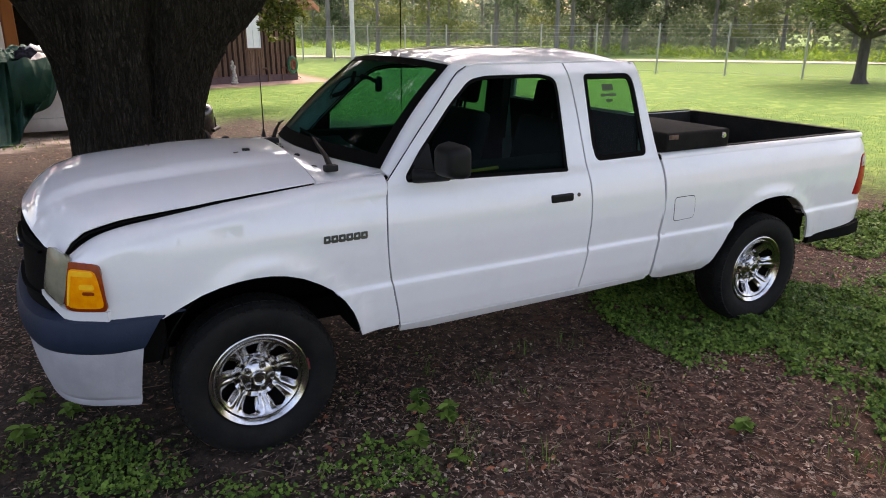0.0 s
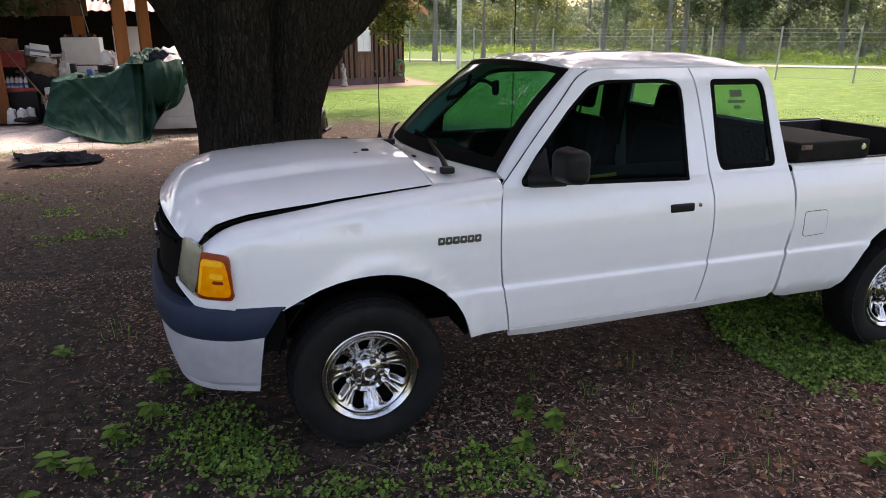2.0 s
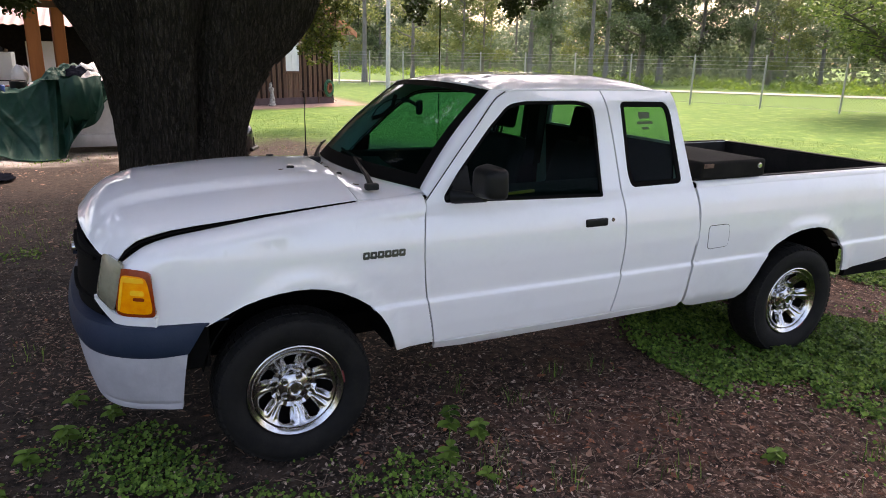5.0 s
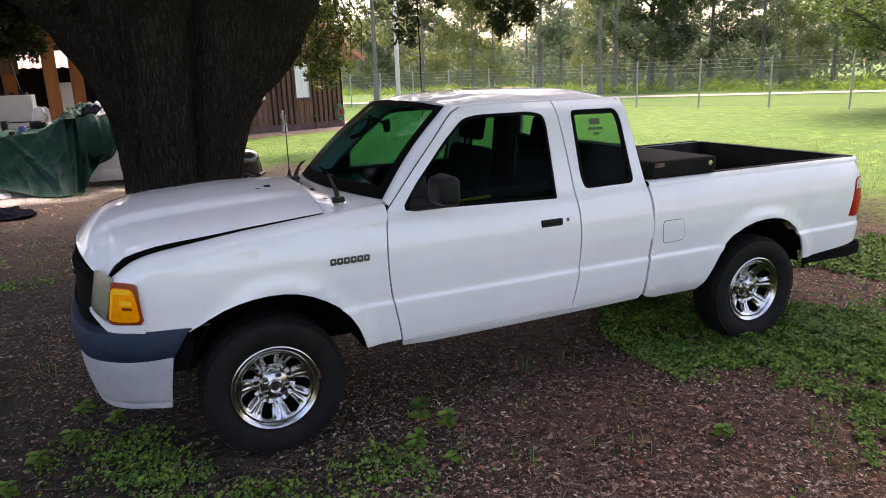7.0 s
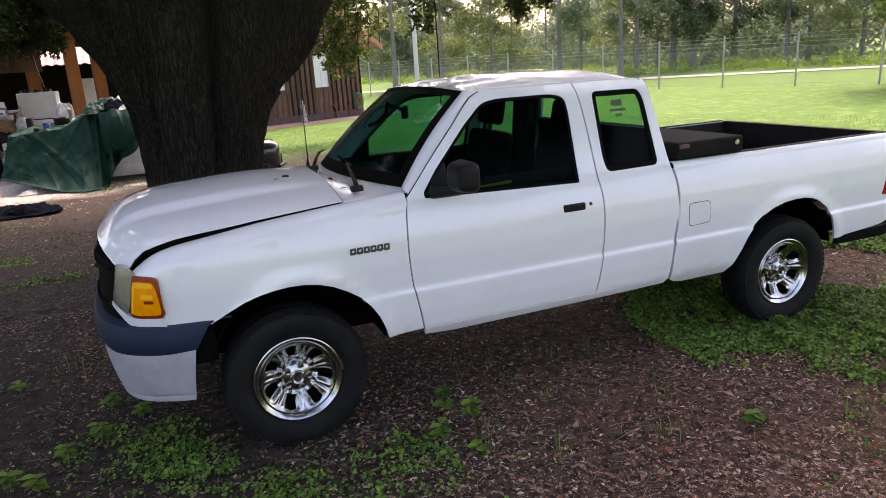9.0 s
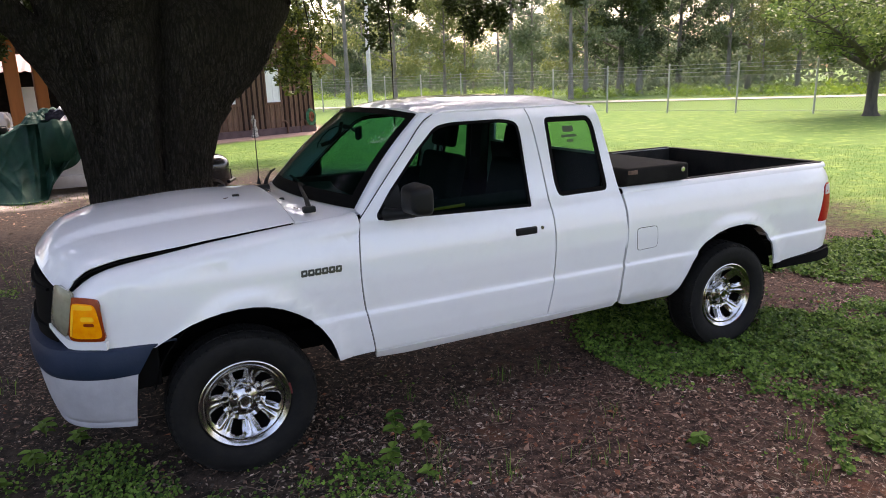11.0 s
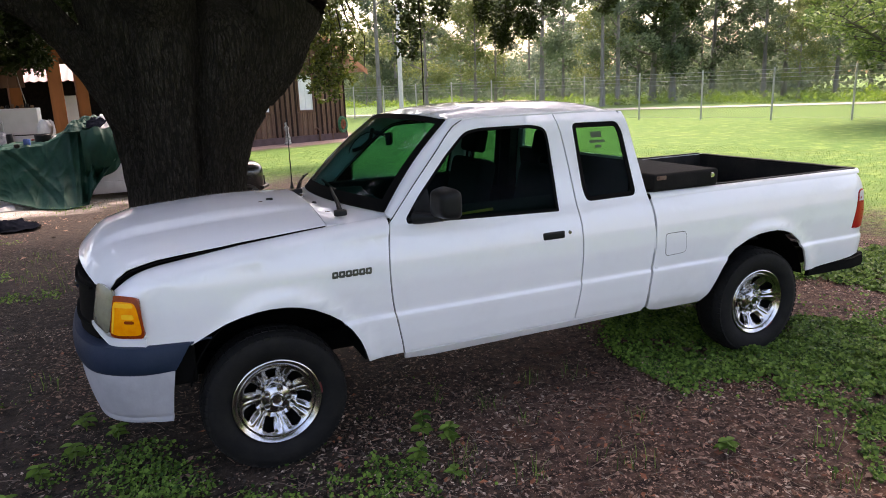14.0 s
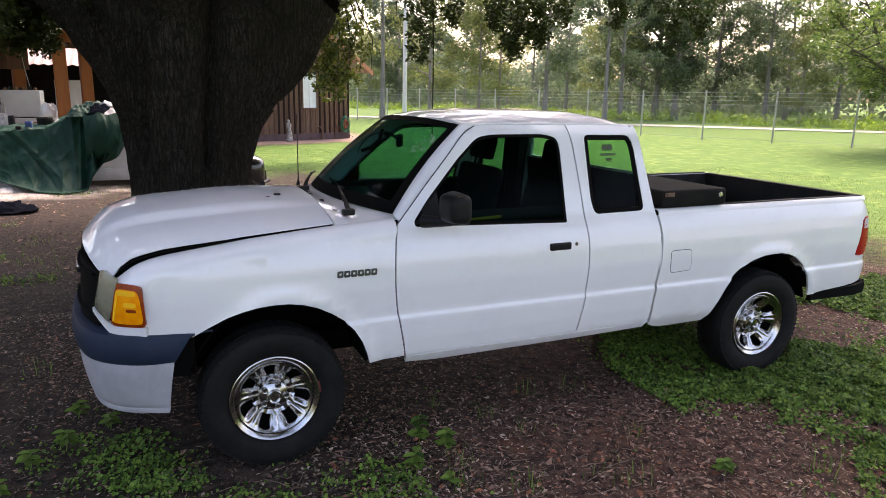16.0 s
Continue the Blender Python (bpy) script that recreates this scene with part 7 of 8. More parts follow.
def printer(x, y, z):
    """A pale office machine lying tilted: wedge body, glass lid, paper tray."""
    top = tagged(new("printer"), "pale grey office printer lying tilted on the pile", "printer")
    bm = box_bm(-0.26, 0.26, -0.19, 0.19, 0, 0.22, 0.02, 3)
    for v in bm.verts:
        if v.co.z > 0.1:
            v.co.z -= 0.07 * (0.19 - v.co.y) / 0.38
            v.co.x *= 0.9
    body_ob = part("body", bm, M["slate"], top)
    part("lid", box_bm(-0.17, 0.19, -0.015, 0.015, -0.15, 0.15, 0.008, 2, None, Matrix.Translation((0.01, -0.155, 0.135)) @ Matrix.Rotation(radians(-28), 4, "X")), M["white"], body_ob, "white lid")
    part("paper_tray", box_bm(-0.15, 0.15, -0.27, -0.18, 0.02, 0.035, 0.004), M["trim"], body_ob)
    top.matrix_basis = Matrix.Translation((x, y, z)) @ Matrix.Rotation(radians(14), 4, "Z") @ Matrix.Rotation(radians(9), 4, "Y")


def jug(x, y, z, turn, label):
    """A moulded square jug with shoulders, cap and handle."""
    top = tagged(new("water_jug"), label, "jug")
    bm = box_bm(-0.095, 0.095, -0.08, 0.08, 0, 0.30, 0.03, 3)
    for v in bm.verts:
        if v.co.z > 0.2:
            k = (v.co.z - 0.2) / 0.1
            v.co.x *= 1 - 0.45 * k
            v.co.y *= 1 - 0.45 * k
    part("body", bm, M["cloth"], top)
    part("cap", turned_bm([(0.295, 0.03), (0.33, 0.03), (0.335, 0.025), (0.335, 0.001)], (0, 0, 0), "z", 14), M["white"], top)
    part("handle", tube_bm([(0.035, 0, 0.31), (0.085, 0, 0.30), (0.095, 0, 0.22), (0.085, 0, 0.16)], 0.012, 8), M["cloth"], top)
    top.matrix_basis = Matrix.Translation((x, y, z)) @ Matrix.Rotation(radians(turn), 4, "Z")


shelf = tagged(new("plank"), "rough plank laid across the clutter", "plank")
part("board", box_bm(-4.06, -3.42, 14.05, 14.35, 1.30, 1.335, 0.006), M["siding"], shelf)
for x in (-4.0, -3.48):
    part("support", box_bm(x - 0.03, x + 0.03, 14.25, 14.31, 0.0, 1.30, 0.004), M["siding"], shelf)
printer(-3.86, 14.2, 1.335)
for x, y, turn, lab in ((-4.36, 13.25, 10, "cloudy plastic water jug on the ground"), (-4.15, 13.2, -25, "yellowed plastic water jug on the ground"), (-4.02, 13.35, 40, "cloudy plastic water jug beside the stove")):
    jug(x, y, 0.0, turn, lab)
for k in range(12):
    x, y = -4.50 + 0.085 * (k % 6) + 0.01 * (k % 2), 13.66 + 0.09 * (k // 6)
    b = tagged(new("drink_bottle"), "clear drink bottle with a blue label and cap", "bottle", "bottles on the stove")
    part("body", turned_bm([(0, 0.001), (0, 0.032), (0.02, 0.036), (0.15, 0.036), (0.18, 0.026), (0.20, 0.014), (0.22, 0.013)], (0, 0, 0), "z", 14), M["cloth"], b)
    part("wrapper", turned_bm([(0.05, 0.0368), (0.11, 0.0368)], (0, 0, 0), "z", 14), M["blue"], b, "blue paper band")
    part("cap", turned_bm([(0.215, 0.015), (0.235, 0.015), (0.236, 0.001)], (0, 0, 0), "z", 12), M["blue"], b)
    b.location = (x, y, 0.71 + 0.002 * (k % 3))
board = tagged(new("carton"), "small carton with bright printed panels leaning on the pile", "box")
part("body", box_bm(-0.13, 0.13, -0.07, 0.07, 0, 0.32, 0.006), M["cloth"], board)
part("print", box_bm(-0.11, 0.02, -0.074, -0.07, 0.05, 0.18, 0.001, 1), M["red"], board)
part("print", box_bm(-0.02, 0.11, -0.076, -0.07, 0.20, 0.29, 0.001, 1), M["blue"], board)
board.matrix_basis = Matrix.Translation((-3.55, 13.45, 0.40)) @ Matrix.Rotation(radians(-20), 4, "Z")
sack("rag_heap", "dark greasy rags piled beside the stove", "rags", -3.55, 13.5, 0.0, 0.55, 0.42, M["darktarp"], 88, 0.5)

# ---- car under a green tarpaulin ----
car = tagged(new("covered_car"), "pale car parked under a green tarpaulin, sills showing", "car")
cprof = [(-3.2, 0.30), (-3.22, 0.62), (-3.05, 0.80), (-2.2, 0.92), (-1.75, 0.96), (-1.0, 1.34), (0.2, 1.36), (0.85, 0.98), (1.25, 0.94), (1.40, 0.70), (1.38, 0.30)]
bm = bmesh.new()
rows = []
for y, k in ((10.62, 0.97), (10.58, 1.0), (10.9, 1.0), (12.0, 1.0), (12.32, 1.0), (12.28, 0.97)):
    rows.append([bm.verts.new((x, y + (0.12 if z > 1.1 and y < 11 else 0), 0.3 + (z - 0.3) * k)) for x, z in cprof])
for a, c in zip(rows, rows[1:]):
    for j in range(len(cprof) - 1):
        bm.faces.new((a[j], a[j + 1], c[j + 1], c[j]))
bm.faces.new(rows[0])
bm.faces.new(rows[-1][::-1])
bmesh.ops.bevel(bm, geom=[e for e in bm.edges if e.calc_face_angle(0) > 0.5], offset=0.05, segments=3, affect="EDGES")
part("body", bm, M["carpaint"], car, "silver-white body")
part("sill", box_bm(-2.3, 0.6, 10.55, 10.66, 0.09, 0.32, 0.02), M["carpaint"], car)
for x in (-2.55, 0.72):
    for y in (10.58, 12.15):
        w = part("wheel", turned_bm([(0, 0.001), (0, 0.19), (0.02, 0.2), (0.0, 0.22), (0.0, 0.29), (0.03, 0.31), (0.15, 0.31), (0.18, 0.29), (0.18, 0.001)], (x, y, 0.31), "y", 28), M["rubber"], car)


def ridged(p):
    return 1 - 2 * abs(noise.noise(p))


FOLDS = [(-2.86, -2.95, 0.05, 0.06), (-2.82, -1.95, -0.05, 0.05), (-2.72, -1.75, 0.03, 0.05), (-2.20, -1.80, 0.035, 0.06), (-1.70, -1.66, 0.10, 0.065), (-1.55, -1.60, 0.09, 0.04), (-1.40, -1.36, 0.17, 0.05), (-1.26, -1.42, 0.14, 0.045), (-1.05, -1.18, 0.15, 0.045), (-0.92, -0.98, 0.12, 0.04)]


def tarp_pt(u, v):
    """The tarpaulin: u along the car, v from the near hem over the top to the far hem."""
    x = -3.05 + 2.30 * u
    top = float(np.interp(x, [-3.1, -2.85, -2.15, -1.75, -1.48, -1.15, -0.75], [0.97, 1.03, 1.08, 1.27, 1.44, 1.42, 1.36]))
    hem = float(np.interp(x, [-3.1, -2.6, -2.25, -1.5, -1.38, -1.1, -0.93, -0.75], [0.30, 0.12, 0.0, 0.0, 0.26, 0.62, 0.80, 0.98]))
    if v < 0.62:
        k = v / 0.62
        z = hem + (top - hem) * k ** 0.95
        near = float(np.interp(x, [-3.1, -2.6, -2.25, -1.87, -1.4, -0.7], [10.38, 10.08, 9.85, 9.5, 10.05, 10.3]))
        y = near + (10.62 - near) * k ** 0.45
        out = 1 - k
        x -= 0.20 * (1 - k) * max(0, 1 - u / 0.3)
    else:
        k = (v - 0.62) / 0.38
        y = 10.66 + 1.4 * k
        z = top + 0.03 * math.sin(k * 3) + 0.01
        out = 0.15
    swing = 2.2 * (1 - min(v / 0.62, 1)) * (0.5 - u)
    a = ridged(Vector((x * 1.3 + swing + 1.2 * v, 1.9 * v - 0.5 * x, 2.0)))
    b = ridged(Vector((x * 2.6 - 1.6 * v, 3.1 * v + 0.8 * x, 7.0)))
    c = noise.noise(Vector((x * 9 + 3 * v + swing, 4 * v, 1.0)))
    crease = max(0.0, ridged(Vector((x * 1.7 + 1.4 * v, 2.6 * v - 0.9 * x, 21.0)))) ** 7 + 0.7 * max(0.0, ridged(Vector((x * 2.9 - 2.2 * v, 3.0 * v + 1.1 * x, 33.0)))) ** 7 + 0.5 * max(0.0, ridged(Vector((x * 5.1 + 2.0 * v, 5.5 * v, 45.0)))) ** 6
    d = ridged(Vector((x * 5 - 4 * v, 6 * v, 11.0)))
    y -= (0.05 * a + 0.05 * b + 0.015 * c + 0.02 * d + 0.022 * crease) * (0.25 + 0.75 * out) * (1 if v < 0.62 else 0.3)
    z += (0.022 * noise.noise(Vector((x * 3.1, y * 2.0, 5.0))) + 0.012 * d + 0.008 * c) * (0.35 + 0.65 * (v > 0.5))
    if v < 0.62:
        k = v / 0.62
        for xt, xb, amp, w in FOLDS:
            e = (x - (xb + (xt - xb) * k)) / w
            y -= amp * math.exp(-abs(e) ** 1.3) * (0.35 + 0.65 * (1 - k)) * (1.2 if v > 0.02 else 1)
    else:
        z += 0.03 * max(0, ridged(Vector((x * 3.3, y * 3.0, 4.0))) - 0.5) * 2
    return Vector((x, y, max(z, 0.012)))


tarpaulin = tagged(new("green_tarpaulin"), "crumpled dark green tarpaulin draped over a car", "tarpaulin")
part("sheet", grid_bm(tarp_pt, 200, 140, 0.006), M["tarp"], tarpaulin)


def loose_end(u, v):
    """The gathered end of the tarpaulin: hangs in folds from the heap to a rounded, rising hem."""
    x = -1.50 + 0.66 * u
    low = 0.40 + 0.12 * u + 0.30 * u ** 6
    high = 1.31 + 0.05 * noise.noise(Vector((x * 6.0, 0.0, 5.0))) + 0.05 * u
    z = high + (low - high) * v
    fold = ridged(Vector((x * 3.6 + 0.8 * v, 0.9 * v, 3.0))) + 0.6 * ridged(Vector((x * 7.5 - 1.2 * v, 1.6 * v, 9.0)))
    belly = math.sin(math.pi * min(1.0, 0.15 + 0.85 * v)) * (1 - 0.5 * (2 * u - 1) ** 2)
    y = 10.30 - 0.10 * v - 0.26 * belly - 0.055 * fold * (0.3 + 0.7 * v) + 0.10 * max(0.0, v - 0.8) / 0.2
    return Vector((x + 0.02 * fold, y, z + 0.015 * fold))


part("loose_end", grid_bm(loose_end, 70, 70, 0.005), M["tarp"], tarpaulin, "gathered green end of the tarpaulin hanging in folds")
part("hem", tube_bm([tarp_pt(k / 60, 0.0) + Vector((0, -0.004, 0.006)) for k in range(61)], 0.007, 6), M["tarp"], tarpaulin, "rolled green hem")


def crumple(name, label, x, y, z, w, d, h, mat, seed):
    """A crumpled heap of sheeting: a low mound broken by sharp creases, its rim lying on what is below."""
    def fn(u, v):
        px, py = 2 * u - 1, 2 * v - 1
        r = min(1.0, (abs(px) ** 2.4 + abs(py) ** 2.4) ** 0.42)
        q = Vector((px * w * 4.2 + seed, py * d * 4.2, seed * 0.7))
        rough = 0.50 * ridged(q * 0.8) + 0.16 * ridged(q * 1.7 + Vector((5, 0, 0))) + 0.05 * ridged(q * 3.3)
        lift = (1 - r ** 2.2) * (0.58 + 0.50 * rough) + 0.10 * rough * (1 - r)
        return Vector((x + w / 2 * px * (1 + 0.10 * rough), y + d / 2 * py * (1 + 0.10 * rough), z + h * max(-0.05, lift)))

    return tagged(part(name, grid_bm(fn, 44, 40, 0.004), mat, smooth=False), label, "sheeting")


crumple("folded_tarp", "crumpled dark green sheeting heaped on the covered car", -1.52, 10.72, 1.30, 0.52, 0.62, 0.24, M["tarp"], 3)
crumple("folded_tarp", "crumpled black plastic heaped on the covered car", -1.22, 10.66, 1.36, 0.50, 0.50, 0.20, M["darktarp"], 8)
crumple("folded_tarp", "green sheeting bunched over black plastic on the car", -1.34, 10.92, 1.42, 0.44, 0.40, 0.20, M["tarp"], 12)
crumple("white_sheet", "crumpled white sheet on the covered car", -0.98, 10.40, 1.30, 0.40, 0.40, 0.17, M["cloth"], 17)
crumple("white_sheet", "pale cloth bunched on the covered car", -0.98, 10.92, 1.42, 0.52, 0.42, 0.20, M["cloth"], 22)
crumple("white_sheet", "striped pale cloth crumpled on the covered car", -1.10, 10.74, 1.48, 0.30, 0.26, 0.12, M["slate"], 26)
crumple("white_sheet", "pale cloth slipping off the covered car", -1.84, 10.82, 1.14, 0.40, 0.32, 0.16, M["cloth"], 31)
can("drink_can", "blue tin standing on the tarpaulin", "tin", -2.42, 10.72, 1.03, 0.06, 0.17, M["blue"])
can("drink_can", "small dark tin standing on the tarpaulin", "tin", -2.58, 10.66, 1.02, 0.05, 0.10, M["trim"])
can("drink_can", "red tin on the car's bonnet", "tin", -1.98, 10.9, 1.05, 0.05, 0.15, M["red"])
can("bucket", "black bucket on the covered car", "bucket", -2.18, 11.0, 1.03, 0.14, 0.24, M["trim"])
crumple("plastic_sheet", "crumpled pale plastic on the ground by the tarpaulin", -2.78, 10.1, 0.0, 0.42, 0.3, 0.09, M["cloth"], 36)


# black sheeting lying on the bare ground
def sheet_pt(u, v):
    x, y = -3.25 + 1.15 * u, 7.45 + 1.15 * v
    x += 0.12 * math.sin(5 * v) - 0.15 * v * u
    z = 0.012 + 0.07 * abs(noise.noise(Vector((x * 4, y * 4, 3)))) + 0.03 * abs(noise.noise(Vector((x * 9, y * 9, 1)))) + 0.05 * max(0, v - 0.5) * (1 - abs(2 * u - 1))
    return Vector((x, y, z))


tagged(part("black_sheeting", grid_bm(sheet_pt, 40, 40, 0.004), M["darktarp"]), "crumpled black plastic sheet lying on the bare ground", "sheeting")
crumple("sheeting_fold", "bunched blue-black plastic on the sheet", -2.55, 7.75, 0.02, 0.62, 0.42, 0.15, M["darktarp"], 41)

# black machine behind the trunk
mower = tagged(new("riding_mower"), "black riding mower half hidden behind the oak", "mower")
bm = box_bm(0.35, 1.36, 7.72, 8.33, 0.18, 0.74, 0.22, 6)
part("bonnet", bm, M["carblack"], mower, "glossy black bonnet")
part("bumper", tube_bm([(1.30, 7.75, 0.30), (1.42, 7.95, 0.32), (1.42, 8.1, 0.32), (1.30, 8.30, 0.30)], 0.03, 8), M["trim"], mower)
part("grille_panel", box_bm(1.34, 1.37, 7.85, 8.2, 0.36, 0.50, 0.01), M["trim"], mower)
for x, y, r in ((1.05, 7.68, 0.19), (1.05, 8.36, 0.19), (0.1, 7.62, 0.26), (0.1, 8.42, 0.26)):
    part("wheel", turned_bm([(-0.06, 0.001), (-0.06, r * 0.5), (-0.07, r * 0.8), (-0.04, r), (0.04, r), (0.07, r * 0.8), (0.06, r * 0.5), (0.06, 0.001)], (x, y, r), "y", 24), M["rubber"], mower)
part("seat", box_bm(-0.25, 0.2, 7.8, 8.25, 0.60, 0.95, 0.08, 3), M["seat"], mower)


# ---- what grows and lies on the ground ----
def inside(px, py, poly):
    poly = np.asarray(poly)
    out = np.zeros(len(px), bool)
    j = len(poly) - 1
    for i in range(len(poly)):
        xi, yi, xj, yj = *poly[i], *poly[j]
        out ^= ((yi > py) != (yj > py)) & (px < (xj - xi) * (py - yi) / (yj - yi + 1e-12) + xi)
        j = i
    return out


def ground_at(x, y):
    return np.array([ground_z(a, b) for a, b in zip(x, y)]) - 0.012


def clover_patch(name, label, poly, n, size, high, seed, gap=-2.0, ragged=0.35, rim=0.0):
    """Low creeping plants: many small round leaves on a cushion, thinning out towards a ragged edge."""
    r = np.random.default_rng(seed)
    p = np.asarray(poly)
    x, y = r.uniform(p[:, 0].min(), p[:, 0].max(), n * 4), r.uniform(p[:, 1].min(), p[:, 1].max(), n * 4)
    stray = 0.05 + 0.16 * (r.random(len(x)) < 0.12)
    wob_x = 0.13 * lumps(x, y, 5, seed + 1) + 0.10 * lumps(x, y, 19, seed + 5) + stray * r.normal(size=len(x))
    wob_y = 0.13 * lumps(x, y, 5, seed + 2) + 0.10 * lumps(x, y, 19, seed + 6) + stray * r.normal(size=len(x))
    # how far in from the edge: 0 at the rim, 1 well inside
    deep = sum(inside(x + wob_x + rim * math.cos(k * 1.2566), y + wob_y + rim * math.sin(k * 1.2566), poly) for k in range(5)) / 5.0
    keep = inside(x + wob_x, y + wob_y, poly) & (r.random(len(x)) < 0.30 + 0.70 * deep) & (lumps(x, y, 7, seed + 3) + 0.55 * lumps(x, y, 30, seed + 7) + r.normal(size=len(x)) * ragged > gap)
    x, y, deep = x[keep][:n], y[keep][:n], deep[keep][:n]
    n = len(x)
    h = high * (0.35 + 0.65 * deep) * (0.2 + 0.8 * r.random(n)) * (0.7 + 0.35 * lumps(x, y, 9, seed + 4) + 0.3 * lumps(x, y, 34, seed + 8))
    z = ground_at(x, y) + np.maximum(h, 0.006)
    nrm = np.stack([r.normal(size=n) * 0.48 - 0.12, r.normal(size=n) * 0.48 - 0.34, np.ones(n)], 1)
    nrm /= np.linalg.norm(nrm, axis=1)[:, None]
    t1 = np.cross(nrm, np.stack([np.cos(q := r.uniform(0, math.tau, n)), np.sin(q), np.zeros(n)], 1))
    t1 /= np.linalg.norm(t1, axis=1)[:, None]
    t2 = np.cross(nrm, t1)
    s = (size * (0.6 + 0.7 * r.random(n)))[:, None]
    c = np.stack([x, y, z], 1)
    shape = ((0.0, -0.28, 0), (0.36, -0.46, 0.08), (0.54, 0.0, 0.12), (0.34, 0.42, 0.08), (0.0, 0.50, 0.0), (-0.34, 0.42, 0.08), (-0.54, 0.0, 0.12), (-0.36, -0.46, 0.08))
    v = np.stack([c + t1 * a * s + t2 * b * s + nrm * d * s for a, b, d in shape], 1).reshape(-1, 3)
    i = np.arange(n)[:, None] * 8
    f = np.concatenate([i + np.array([[0, 1, 2, 3]]), i + np.array([[0, 3, 4, 5]]), i + np.array([[0, 5, 6, 7]])], 0)
    tagged(fast(name, v, f, M["clover"]), label, "ground cover", kind="stuff")


PATCH_B = [(2.85, 0.5), (2.70, 0.12), (2.52, -0.13), (2.40, -0.47), (2.40, -0.68), (2.30, -0.98), (2.38, -1.12), (2.66, -1.02), (2.96, -1.14), (2.92, -1.49), (2.74, -1.72), (2.78, -1.91), (2.72, -2.14), (2.85, -2.5), (3.3, -2.75), (3.9, -3.1), (4.6, -2.8), (5.2, -2.3), (5.15, -1.7), (5.0, -1.3), (4.75, -0.86), (4.35, -0.52), (3.95, -0.46), (3.55, -0.25), (3.5, 0.5)]
PATCH_C = [(4.55, 0.75), (4.92, 0.32), (5.05, -0.02), (5.4, -0.46), (6.2, -1.0), (7.0, 0.1), (6.5, 0.5), (6.0, 0.75), (5.4, 1.3)]
PATCH_A = [(-1.18, -0.28), (-0.92, -0.17), (-0.54, -0.30), (-0.38, -0.52), (-0.25, -0.72), (0.0, -0.86), (0.27, -0.92), (0.50, -1.10), (0.62, -1.42), (0.1, -1.60), (-0.5, -1.45), (-1.0, -1.05), (-1.18, -0.66)]
clover_patch("clover_patch", "thick bright green creeping clover round the rear wheel", PATCH_B, 80000, 0.0195, 0.068, 201, -0.75, 0.6, 0.26)
clover_patch("clover_patch", "bright green clover behind the truck", PATCH_C, 26000, 0.026, 0.085, 211, -0.8, 0.4, 0.2)
clover_patch("clover_patch", "broken green clover by the front wheel", PATCH_A, 5600, 0.017, 0.045, 221, 0.30, 0.8, 0.12)
clover_patch("weed_scatter", "scattered small weeds on the bare earth", [(-4, -2.5), (3.0, -2.5), (3.0, -0.6), (1.8, 0.2), (-0.8, 2.0), (-0.8, 6.5), (-4.5, 7.5)], 2600, 0.015, 0.03, 231, 1.0, 0.25)


for k, (x0, x1, y0, y1, n) in enumerate(((-2.15, -1.45, 3.15, 3.65, 480), (-2.22, -1.82, 4.2, 4.55, 170), (-2.9, -2.5, 5.0, 5.7, 150), (-2.6, -2.2, 6.4, 6.8, 110), (-2.0, -1.2, 9.2, 9.5, 200), (-3.6, -2.9, 8.6, 9.1, 170))):
    clover_patch("weed_patch", "small patch of low green weeds on the bare yard", [(x0, y0), (x1, y0 + 0.05), (x1 + 0.08, y1), ((x0 + x1) / 2, y1 + 0.08), (x0 - 0.05, y1 - 0.05)], n, 0.021, 0.04, 240 + k, 0.2, 0.9)


